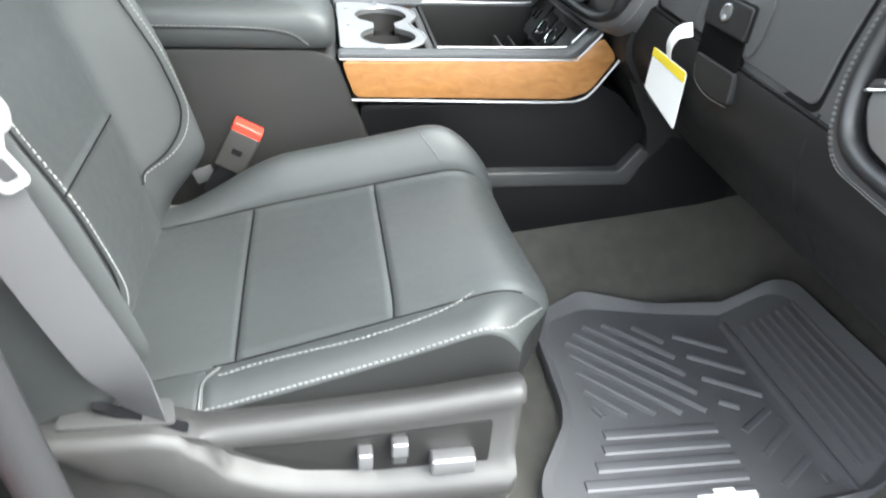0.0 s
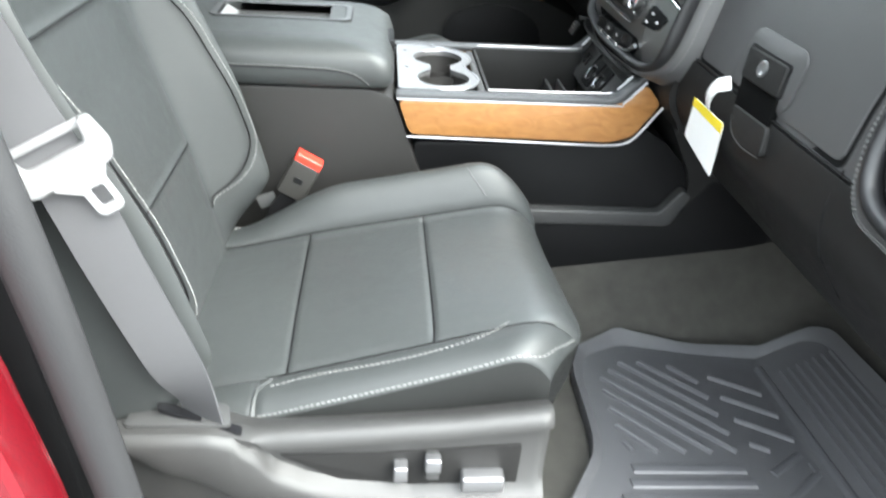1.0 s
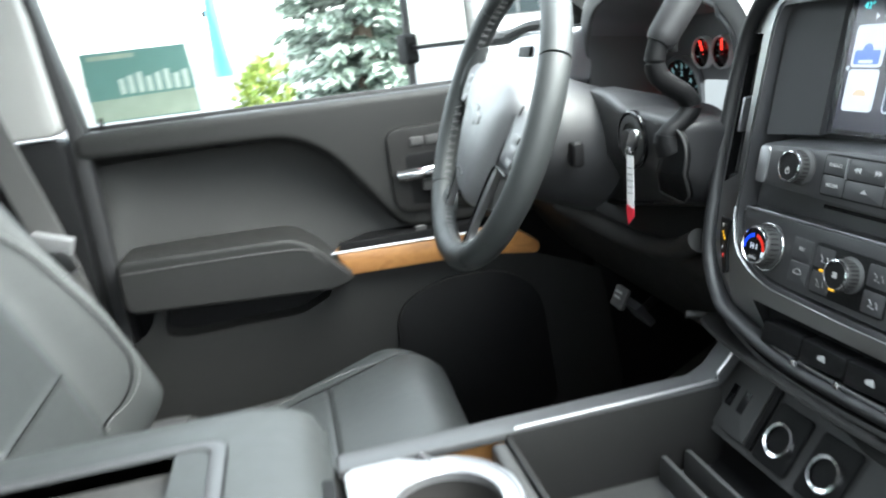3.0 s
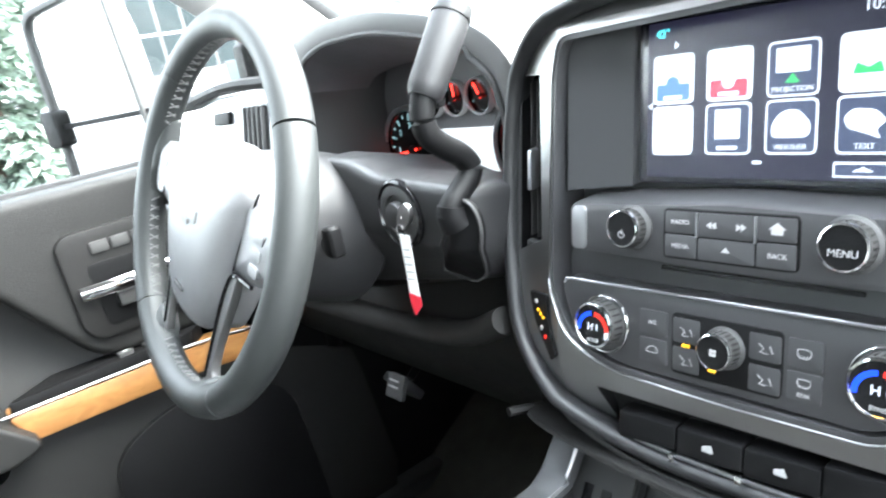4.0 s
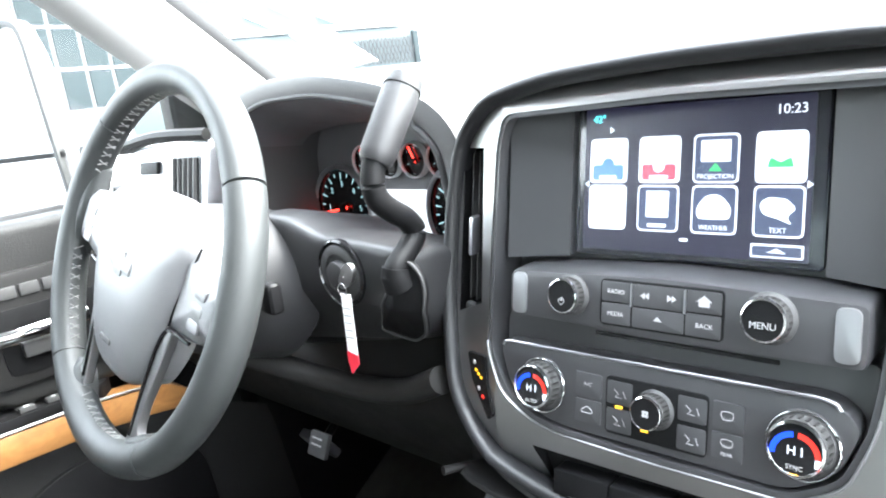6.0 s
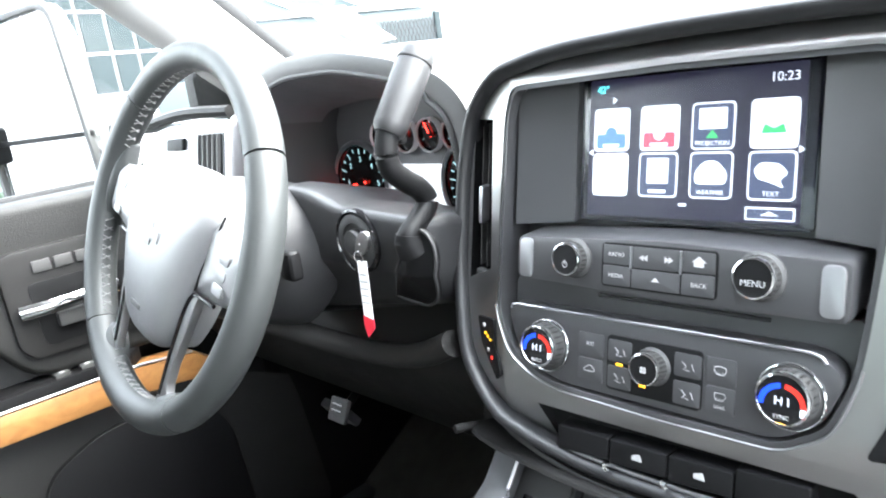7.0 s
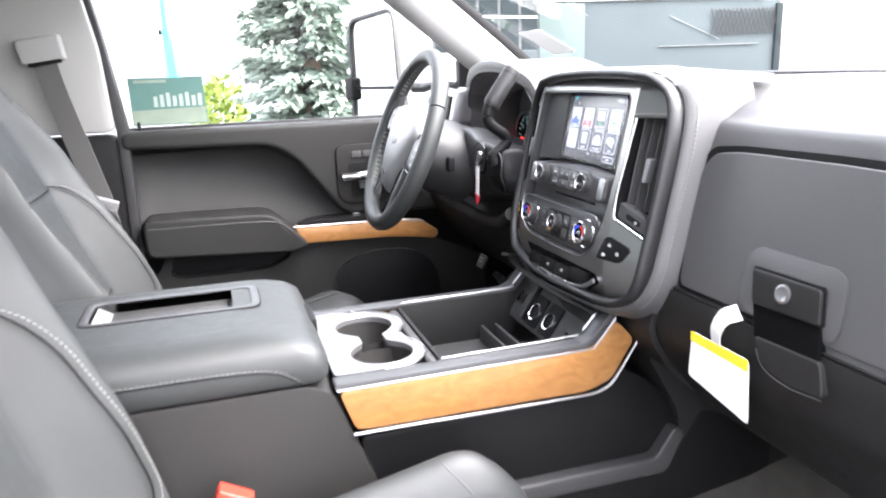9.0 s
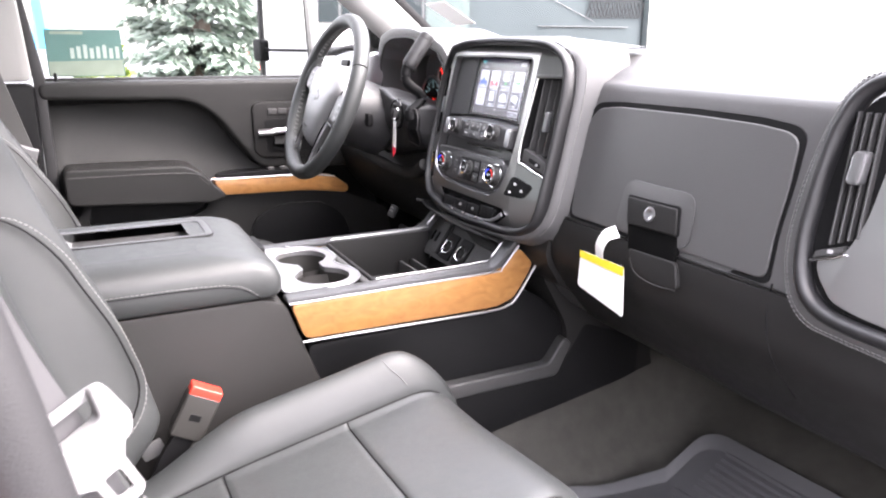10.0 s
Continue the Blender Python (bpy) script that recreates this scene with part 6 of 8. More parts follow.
part("seam", tube([p + Vector((0, 0.0008, -0.0035)) for p in sl], 0.0011, 5, smooth=0), PLASTIC_D, armrest)
part("latch", box(-0.018, -0.006, -0.03, 0.05, 0.462, 0.490, 0.004), PLASTIC_D, armrest, "grey lid latch")

# ---- steering wheel ----
WC = Vector((0.254, 0.444, 0.689))
TA = radians(21.3)
WM = Matrix.Translation(WC) @ Matrix(((math.cos(TA), 0, math.sin(TA)), (0, 1, 0), (-math.sin(TA), 0, math.cos(TA)))).to_4x4() @ Matrix.Rotation(radians(14), 4, "X")  # turned a little to the right
# wheel frame: local x along the column towards the dash, y to the driver's left, z up the wheel
wheel = thing("steering_wheel", WC, "black leather-wrapped steering wheel with light stitching", "steering wheel")
RW, RT = 0.1775, 0.0165
wp = lambda a, b, d: WM @ Vector((d, a, b))
wax = WM.to_3x3() @ Vector((1, 0, 0))


def rim_arc(a0, a1, n, r=RT):
    return sweep([wp(RW * math.sin(a), RW * math.cos(a), 0) for a in [radians(a0 + (a1 - a0) * i / n) for i in range(n + 1)]], disc(r, 14, r * 1.06), False, up=wax)


for a0, a1 in ((-51.5, 51.5), (52.1, 141.7), (142.3, 217.7), (218.3, 307.9)):
    part("rim", rim_arc(a0, a1, 28), LEATHER, wheel, "black leather rim section")
# cross stitching on the inner side of the rim
for first, last, count in ((-70, 70, 70), (103, 140, 20), (164, 196, 18), (220, 257, 20)):
    cs = bmesh.new()
    for i in range(count):
        a = radians(first + (last - first) * i / (count - 1))
        turn = 0.028 * (1 if i % 2 else -1)
        ri = RW - RT * 0.98
        q0, q1 = wp(ri * math.sin(a), ri * math.cos(a), -0.0045), wp(ri * math.sin(a + turn), ri * math.cos(a + turn), 0.0045)
        b = sweep([q0, q1], disc(0.0008, 4), False, up=wax)
        me = bpy.data.meshes.new("t")
        b.to_mesh(me)
        b.free()
        cs.from_mesh(me)
        bpy.data.meshes.remove(me)
    part("stitching", cs, STITCH, wheel, smooth=False)
HUBG = mat("hub_grey", (0.17, 0.17, 0.175), 0.36, bump=0.2, bscale=900, vary=0.06)
hub = smooth2([(0.070, 0.062), (0.0, 0.068), (-0.070, 0.062), (-0.098, 0.044), (-0.090, 0.005), (-0.078, -0.030), (-0.066, -0.068), (-0.048, -0.100), (-0.024, -0.112), (0.024, -0.112), (0.048, -0.100), (0.066, -0.068), (0.078, -0.030), (0.090, 0.005), (0.098, 0.044)], 0.014, 5)


def crown(outline, steps=12):
    """The airbag cover: steep sides, a broad crowned face and a soft crease across its top."""
    c = Vector((0.0, -0.018))
    out = [[wp(q[0], q[1], 0.035) for q in outline]]
    for k, d in ((1.0, 0.006), (0.99, -0.001), (0.97, -0.005), (0.93, -0.0095), (0.87, -0.013), (0.78, -0.016), (0.64, -0.0185), (0.46, -0.020), (0.25, -0.0208), (0.05, -0.021)):
        out.append([wp(c.x + (q[0] - c.x) * k, c.y + (q[1] - c.y) * k, d + 0.06 * max(0.0, -(c.y + (q[1] - c.y) * k) - 0.03) * (1 if d < 0 else 0)) for q in outline])
    return loft(out)


cover = part("airbag_cover", crown(hub), HUBG, wheel, "grey moulded airbag cover", sharp=70)
part("emblem", prism(smooth2([(0.026, 0.006), (0.009, 0.006), (0.009, 0.012), (-0.009, 0.012), (-0.009, 0.006), (-0.026, 0.006), (-0.026, -0.006), (-0.009, -0.006), (-0.009, -0.012), (0.009, -0.012), (0.009, -0.006), (0.026, -0.006)], 0.001, 2), "x", -0.018, -0.0220, 0.0004, place=wp), HUBG, cover, "plain cross-shaped badge")
part("cover_mark", prism(rrect(-0.012, 0.012, -0.078, -0.073, 0.001), "x", -0.010, -0.0172, 0.0004, place=wp), PLASTIC_G, cover)
for s in (1, -1):
    # upper spoke: runs level from the cover to the rim, its lower edge cut on the slant
    so_ = smooth2([(s * 0.072, 0.050), (s * 0.110, 0.040), (s * 0.146, 0.034), (s * 0.168, 0.036), (s * 0.173, 0.000), (s * 0.168, -0.026), (s * 0.150, -0.022), (s * 0.120, -0.029), (s * 0.092, -0.031), (s * 0.070, -0.034)], 0.008, 4)
    spoke = part("spoke", dome([(q.x, q.y) for q in so_], 0.020, (0.004, -0.006), wp, 8, 2.6), HUBG, wheel, "grey wheel spoke", sharp=60)
    part("spoke_seam", tube([wp(s * 0.102, 0.047, -0.0005), wp(s * 0.094, 0.018, -0.0015), wp(s * 0.085, -0.010, -0.0015), wp(s * 0.080, -0.030, -0.0005)], 0.0011, 6, up=(0, 1, 0)), PLASTIC_D, spoke, "dark joint between cover and control pad")
    for k in range(3):
        part("button", prism(rrect(s * 0.128 - 0.009, s * 0.128 + 0.009, 0.016 - 0.014 * k - 0.005, 0.016 - 0.014 * k + 0.005, 0.003), "x", -0.0066, -0.002, 0.0008, 2, wp), HUBG, spoke)
    # leather root where the upper spoke meets the rim
    part("rim_root", dome([(q.x, q.y) for q in smooth2([(s * 0.152, 0.060), (s * 0.172, 0.052), (s * 0.176, -0.026), (s * 0.160, -0.044), (s * 0.158, -0.024), (s * 0.150, 0.000), (s * 0.150, 0.034)], 0.006, 4)], 0.014, (0.002, -0.009), wp, 5, 2.2), LEATHER, wheel, "leather root of the upper spoke", sharp=60)
    # lower spoke: a slim graphite leg with a gloss black outline
    lo = smooth2([(s * 0.070, -0.033), (s * 0.090, -0.031), (s * 0.086, -0.055), (s * 0.081, -0.080), (s * 0.074, -0.108), (s * 0.073, -0.130), (s * 0.086, -0.148), (s * 0.056, -0.164), (s * 0.058, -0.140), (s * 0.062, -0.107), (s * 0.067, -0.062)], 0.005, 4)
    leg = part("lower_spoke", prism(lo, "x", -0.001, 0.008, 0.004, 3, wp), DARKSILVER, wheel, "graphite lower spoke")
    part("spoke_outline", tube([wp(s * 0.118, -0.031, 0.001), wp(s * 0.084, -0.033, -0.0010), wp(s * 0.073, -0.050, -0.0016), wp(s * 0.068, -0.080, -0.0016), wp(s * 0.065, -0.110, -0.0014), wp(s * 0.063, -0.142, -0.0010)], 0.0020, 8, up=(0, 1, 0)), GLOSS, leg, "gloss black line down the spoke")
    part("rim_root", dome([(q.x, q.y) for q in smooth2([(s * 0.104, -0.140), (s * 0.050, -0.170), (s * 0.056, -0.148), (s * 0.084, -0.130)], 0.008, 4)], 0.014, (0.002, -0.007), wp, 5, 2.2), LEATHER, wheel, "leather root of the lower spoke", sharp=60)

# ---- steering column ----
SHROUD = mat("shroud_plastic", (0.022, 0.022, 0.023), 0.42, spec=0.45, bump=0.2, bscale=1100, vary=0.08)
col = thing("steering_column", (0.40, 0.42, 0.56), "black steering column shroud with ignition lock", "steering column")
part("collar", lathe([(0.060, 0.0), (0.072, 0.02), (0.079, 0.06), (0.079, 0.13), (0.06, 0.15)], 36, WM @ Matrix.Translation((0.026, 0, -0.008)) @ Matrix.Rotation(radians(90), 4, "Y")), SHROUD, col, "black round column collar")
so = [(0.62, 0.655), (0.56, 0.692), (0.42, 0.708), (0.376, 0.705), (0.330, 0.690), (0.268, 0.687), (0.205, 0.682), (0.212, 0.620), (0.230, 0.594), (0.347, 0.572), (0.45, 0.552), (0.60, 0.575)]
sr = []
for x, k, dz in ((0.371, 0.05, 0.003), (0.371, 0.35, 0.003), (0.371, 0.65, 0.003), (0.371, 0.85, 0.003), (0.3715, 0.955, 0.003), (0.374, 0.985, 0.003), (0.382, 1.0, 0.002), (0.41, 1.01, 0.0), (0.52, 0.98, -0.03)):
    ring_ = [Vector((x, 0.42 + (p[0] - 0.42) * k, 0.635 + (p[1] - 0.635) * k + dz)) for p in smooth2(so, 0.011, 4)]
    sr.append([v + Vector((0.55 * max(0.0, 0.636 - v.z) if x < 0.4 else 0.0, 0, 0)) for v in ring_])
part("shroud", loft(sr), SHROUD, col, "black grained shroud", sharp=50)
IG = Vector((0.371, 0.297, 0.660))
im = Matrix.Translation(IG) @ Matrix.Rotation(radians(-90), 4, "Y")
lock = part("ignition_lock", lathe([(0.0320, -0.002), (0.0320, 0.003), (0.0300, 0.0045), (0.0285, 0.002), (0.0270, -0.001)], 36, im), GLOSS, col, "gloss black ring round the ignition lock")
part("lock_face", lathe([(0.0280, -0.001), (0.0270, 0.0035), (0.0240, 0.0050), (0.0185, 0.0050), (0.0175, 0.0020), (0.0130, 0.0020), (0.0120, 0.0090), (0.0070, 0.0100), (0, 0.0100)], 36, im), PLASTIC_G, lock, "grey ignition lock face")
boot = [(q.x, q.y) for q in smooth2([(0.223, 0.677), (0.203, 0.678), (0.192, 0.668), (0.190, 0.652), (0.198, 0.630), (0.212, 0.608), (0.234, 0.596), (0.276, 0.602), (0.253, 0.628), (0.232, 0.656)], 0.008, 4)]
on_face = lambda a, b, d: Vector((0.371 - d + 0.55 * max(0.0, 0.636 - b), a, b))
part("boot_rim", sweep([on_face(a, b, 0.001) for a, b in boot], disc(0.0016, 8), True, up=(1, 0, 0)), PLASTIC_G, col, "raised edge round the lever boot")
part("lever_boot", dome(boot, -0.004, (0.000, 0.010), on_face, 8, 1.5), PLASTIC_D, col, "black shift lever boot", sharp=60)
part("boot_collar", sweep([(0.368, 0.216, 0.660), (0.363, 0.2155, 0.669), (0.364, 0.215, 0.674)], disc(0.0115, 14), up=(1, 0, 0), scale=[1.35, 1.10, 1.0]), PLASTIC_D, col, "black collar at the lever's foot")
part("knee_trim", tube([(0.352, 0.480, 0.556), (0.368, 0.435, 0.545), (0.394, 0.390, 0.527), (0.404, 0.330, 0.524), (0.403, 0.270, 0.535), (0.398, 0.215, 0.560)], 0.013, 12, up=(1, 0, 0)), BINSKIN, col, "rounded trim edge under the column")
part("turn_lever", box(0.315, 0.33, 0.335, 0.352, 0.630, 0.660, 0.006, 3), PLASTIC_D, col)
part("tilt_knob", lathe([(0.012, 0), (0.012, 0.008), (0.009, 0.012), (0, 0.012)], 16, Matrix.Translation((0.33, 0.352, 0.640)) @ Matrix.Rotation(radians(-90), 4, "Y")), PLASTIC_G, col)

shift = thing("shift_lever", (0.378, 0.220, 0.665), "black column shift lever with a silver-tipped grip", "shift lever")
part("stalk", tube([(0.360, 0.216, 0.664), (0.365, 0.215, 0.674), (0.379, 0.215, 0.684), (0.391, 0.215, 0.697), (0.384, 0.215, 0.710), (0.370, 0.215, 0.720), (0.357, 0.215, 0.732), (0.354, 0.2155, 0.746), (0.359, 0.2155, 0.762), (0.365, 0.215, 0.771)], 0.0100, 14), PLASTIC_D, shift, "black bent stalk")
k0, k1 = Vector((0.3585, 0.2155, 0.761)), Vector((0.405, 0.213, 0.825))
across = (k1 - k0).normalized().cross(Vector((0, 1, 0))).normalized()
part("grip", sweep([k0.lerp(k1, t) for t in (0, 0.05, 0.12, 0.5, 0.78, 0.84)], disc(0.0150, 20), up=(0, 1, 0), scale=[0.78, 0.93, 1.0, 1.03, 1.05, 1.03]), SHROUD, shift, "black leather grip", sharp=50)
part("cap", sweep([k0.lerp(k1, t) for t in (0.84, 0.88, 0.97, 1.0)], disc(0.0150, 20), up=(0, 1, 0), scale=[1.04, 1.05, 1.0, 0.86]), SHROUD, shift, "dark grey cap")
part("cap_ring", tube([k0.lerp(k1, 0.84) + (Vector((0, 1, 0)) * math.cos(a) + across * math.sin(a)) * 0.0159 for a in [2 * math.pi * i / 24 for i in range(24)]], 0.0005, 5, True, 1), PLASTIC_D, shift, "dark joint below the cap")
part("cap_face", sweep([k0.lerp(k1, t) for t in (0.995, 1.012)], disc(0.0118, 20), up=(0, 1, 0)), SILVER, shift)
part("rocker", sweep([k0.lerp(k1, t) - across * 0.0125 * (0.8 if t in (0.06, 0.80) else 1.0) + Vector((0, 0.004, 0)) for t in (0.06, 0.12, 0.45, 0.74, 0.80)], disc(0.0050, 12, 0.0075), up=(0, 1, 0), scale=[0.6, 1.0, 1.0, 1.0, 0.6]), PLASTIC_G, shift, "grey gear rocker along the grip")
part("button", box(-0.004, 0.004, -0.006, 0.006, -0.008, 0.008, 0.003, 2, Matrix.Translation(k0.lerp(k1, 0.10) - across * 0.0150 + Vector((0, 0.005, 0)))), PLASTIC_D, shift)

key = thing("ignition_key", IG + Vector((-0.012, 0, -0.02)), "key in the ignition with a white and red paper tag", "key")
KC = IG + Vector((-0.014, -0.024, 0.003))
bow = [(0.0085 * math.cos(a) * (1.0 if math.sin(a) > 0 else 0.8), 0.015 * math.sin(a)) for a in [2 * math.pi * i / 24 for i in range(24)]]
bm_ = Matrix.Translation(KC) @ Matrix.Rotation(radians(42), 4, "X")
part("key_head", prism(bow, "x", -0.0022, 0.0022, 0.0010, 2, lambda a, b, d: bm_ @ Vector((d, a, b))), METAL, key, "bare metal key head")
part("key_blade", tube([IG + Vector((-0.004, 0, 0)), KC.lerp(IG, 0.5), KC], 0.0032, 8, smooth=1), METAL, key)
part("ring", tube([KC + Vector((-0.002, 0.007 + 0.006 * math.cos(a), -0.013 + 0.006 * math.sin(a))) for a in [2 * math.pi * i / 16 for i in range(16)]], 0.0008, 6, True, 1), CHROME, key)
tg = Matrix.Translation(KC + Vector((-0.002, 0.003, -0.016))) @ Matrix.Rotation(radians(4), 4, "X") @ Matrix.Rotation(radians(12), 4, "Z")
part("tag", box(-0.0006, 0.0006, -0.0056, 0.0056, -0.062, 0.0, 0.0003, 1, tg), WHITE, key, "white paper tag")
part("tag_tip", prism(smooth2([(-0.0058, -0.058), (0.0058, -0.055), (0.0058, -0.064), (0.003, -0.078), (-0.0058, -0.067)], 0.001), "x", -0.0009, 0.0009, 0, place=lambda a, b, d: tg @ Vector((d, a, b))), TAGRED, key, "red tag end")
for k in range(5):
    part("print_bar", box(-0.0009, -0.0006, -0.0040, 0.0040, -0.014 - 0.007 * k, -0.0130 - 0.007 * k, 0, 1, tg), TRIM_L, key)

# ---- instrument cluster ----
clu = thing("instrument_cluster", (0.53, 0.43, 0.62), "black instrument cluster with red-needled dials", "instrument cluster")
HO = smooth2([(0.630, 0.62), (0.622, 0.76), (0.585, 0.824), (0.506, 0.843), (0.402, 0.843), (0.309, 0.826), (0.240, 0.804), (0.212, 0.775), (0.205, 0.62)], 0.03, 5)
HI = smooth2([(0.606, 0.63), (0.600, 0.750), (0.560, 0.802), (0.500, 0.817), (0.402, 0.817), (0.318, 0.802), (0.258, 0.783), (0.236, 0.760), (0.230, 0.63)], 0.025, 5)
slope = lambda a, b, d: Vector((d + 0.10 * (0.82 - b) - 0.02, a, b))
part("hood", frame_ring(HO, HI, "x", 0.468, 0.66, 0.008, place=slope), DASH, clu, "black padded instrument hood")
HF = smooth2([(0.618, 0.636), (0.612, 0.742), (0.575, 0.772), (0.500, 0.782), (0.402, 0.782), (0.318, 0.775), (0.264, 0.765), (0.250, 0.750), (0.246, 0.636)], 0.025, 5)
funnel = [[slope(a.x + (b.x - a.x) * k, a.y + (b.y - a.y) * k, 0.472 + 0.100 * k) for a, b in zip(HI, HF)] for k in (0.0, 0.15, 0.4, 0.7, 1.0)]
part("binnacle", loft(funnel, True, False), mat("binnacle_grey", (0.10, 0.098, 0.103), 0.55, bump=0.15, bscale=900, vary=0.05), clu, "grey moulded wall round the dials", sharp=60)
part("hood_lip", sweep([slope(p[0], p[1], 0.470) for p in inset(HI, -0.004)], disc(0.0035, 8), True, up=(1, 0, 0)), PLASTIC_G, clu, "grey inner edge of the hood")
part("backing", prism(HI, "x", 0.585, 0.60, 0), mat("cluster_grey", (0.12, 0.115, 0.12), 0.5, vary=0.05), clu)
NEEDLE = glow("needle_red", (1.0, 0.03, 0.02), 0.5)
TICK = glow("tick_cyan", (0.45, 0.75, 0.82), 0.07)
RINGWHITE = mat("pale_dial_ring", (0.62, 0.62, 0.63), 0.35, vary=0.03)
DISPLAY = glow("pale_display", (0.75, 0.80, 0.85), 0.10)


def gauge_m(y, z, d=0.0):
    return Matrix.Translation((0.583 - d, y, z)) @ Matrix(((0, 0.0, -1), (-1, 0, 0), (0, 1, 0))).to_4x4()


def gauge(y, z, r, a0, a1, needle, nt, nums=()):
    g = part("dial", lathe([(r, 0), (r, 0.006), (r * 0.95, 0.004), (r * 0.93, 0.001), (0, 0.001)], 36, gauge_m(y, z)), GLOSS, clu, "black dial with lit ticks")
    part("dial_ring", lathe([(r * 1.09, 0.0), (r * 1.09, 0.007), (r * 1.05, 0.009), (r * 0.99, 0.008), (r * 0.98, 0.003)], 36, gauge_m(y, z)), RINGWHITE if r < 0.03 else SILVER, g)
    for i in range(nt):
        a = radians(a0 + (a1 - a0) * i / (nt - 1))
        m = gauge_m(y, z, 0.0015) @ Matrix.Rotation(a, 4, "Z")
        ln = 0.16 if i % 2 == 0 else 0.09
        part("tick", box(r * (0.88 - ln), r * 0.88, -r * 0.014, r * 0.014, 0, 0.0004, 0, 1, m), TICK, g)
    for i, txt in enumerate(nums):
        a = radians(a0 + (a1 - a0) * i / (len(nums) - 1))
        part("number", text_mesh(txt, r * 0.20, gauge_m(y, z, 0.0018) @ Matrix.Translation((r * 0.60 * math.cos(a), r * 0.60 * math.sin(a), 0))), TICK, g, smooth=False)
    m = gauge_m(y, z, 0.004) @ Matrix.Rotation(radians(needle), 4, "Z")
    part("needle", box(-r * 0.15, r * 0.86, -r * 0.03, r * 0.03, 0, 0.0015, 0, 1, m), NEEDLE, g, "lit red needle")
    part("needle_hub", lathe([(r * 0.13, 0), (r * 0.12, 0.006), (0, 0.006)], 20, gauge_m(y, z, 0.002)), PLASTIC_D, g)
    return g


gauge(0.551, 0.668, 0.055, 225, -45, 190, 17, ("0", "1", "2", "3", "4", "5", "6"))
gauge(0.330, 0.668, 0.055, 225, -45, 225, 21)
for y in (0.491, 0.446, 0.401, 0.356):
    gauge(y, 0.731, 0.0200, 200, -20, 115 if y != 0.446 else 95, 5)
part("display", prism(rrect(0.388, 0.492, 0.634, 0.694, 0.004), "x", 0.581, 0.585, 0.001), DISPLAY, clu, "pale driver information display")
part("lower_lip", tube([(0.575, 0.58, 0.632), (0.555, 0.50, 0.640), (0.55, 0.42, 0.642), (0.555, 0.34, 0.640), (0.575, 0.27, 0.632)], 0.0052, 8), RINGWHITE, clu, "pale lower lip")

# driver's end vent panel with light switch
evp = thing("end_vent_panel", (0.42, 0.71, 0.70), "satin silver dash end panel with an air vent", "air vent")
EV = lambda a, b, d: Vector((0.405 - d + 0.22 * (b - 0.74) - 0.12 * (a - 0.7), a, b))
part("face", prism(smooth2([(0.60, 0.700), (0.795, 0.695), (0.800, 0.770), (0.74, 0.785), (0.60, 0.785)], 0.012, 4), "x", -0.05, 0.0, 0.005, place=EV), SILVER, evp, "satin silver panel")
part("vent_well", prism(rrect(0.612, 0.672, 0.706, 0.768, 0.004), "x", -0.002, 0.0015, 0, place=EV), GLOSS, evp)
for i in range(5):
    y = 0.620 + 0.011 * i
    part("slat", prism(rrect(y - 0.0012, y + 0.0012, 0.708, 0.766, 0.0005, 1), "x", 0.0, 0.006, 0, place=EV), PLASTIC_G, evp)
part("light_switch", prism(rrect(0.700, 0.740, 0.748, 0.764, 0.002), "x", 0.0, 0.006, 0.002, place=EV), PLASTIC_D, evp, "black lamp switch")
part("brow", tube([EV(0.60, 0.792, 0.0), EV(0.70, 0.795, 0.006), EV(0.80, 0.785, 0.0)], 0.008, 8), PLASTIC, evp, "black brow over the vent")

# hood release tab on the lower edge of the dash
rel = thing("hood_release", (0.445, 0.505, 0.37), "grey plastic hood release tab under the dash", "lever")
part("tab", box(-0.004, 0.004, -0.018, 0.018, -0.016, 0.016, 0.003, 2, pose(0.445, 0.505, 0.392, 0, 25, 0)), PLASTIC_G, rel)
for k in (-1, 1):
    part("print_bar", box(-0.0046, -0.0040, -0.010, 0.010, 0.004 * k - 0.001, 0.004 * k + 0.001, 0, 1, pose(0.445, 0.505, 0.396, 0, 25, 0)), MARK, rel)

# pedals
ped = thing("parking_brake_pedal", (0.60, 0.70, 0.02), "black rubber foot pedal on its arm", "pedal")
part("pad", box(-0.008, 0.008, -0.03, 0.03, -0.025, 0.025, 0.004, 2, pose(0.585, 0.725, 0.265, 0, -35, 0)), RUBBER, ped)
part("arm", tube([(0.60, 0.725, 0.27), (0.70, 0.725, 0.34), (0.80, 0.725, 0.45)], 0.008, 8), PLASTIC_D, ped)
for nm, y, w, z in (("brake_pedal", 0.47, 0.045, 0.20), ("accelerator_pedal", 0.30, 0.028, 0.17)):
    p_ = thing(nm, (0.72, y, 0.08), "black ribbed rubber foot pedal", "pedal", "pedals")
    part("pad", box(-0.008, 0.008, -w, w, -0.03, 0.03, 0.004, 2, pose(0.74, y, z, 0, -30, 0)), RUBBER, p_)
    part("arm", tube([(0.745, y, z), (0.82, y, 0.33), (0.86, y, 0.5)], 0.008, 8), PLASTIC_D, p_)

# ---- rubber floor mat ----
fmat = thing("floor_mat", (0.5, -0.5, 0.0), "deep black rubber floor mat with moulded ribs", "floor mat")


def mat_z(x, y):
    """The mat lies flat in the well and bends up the toe board."""
    k = max(0.0, min(1.0, (-0.24 - y) / 0.10))
    toe = (x - 0.645) * 0.62 if x > 0.645 else 0.0
    return max(floor_z(x, y) - 0.004, toe) * (1 - k) + k * toe + 0.003


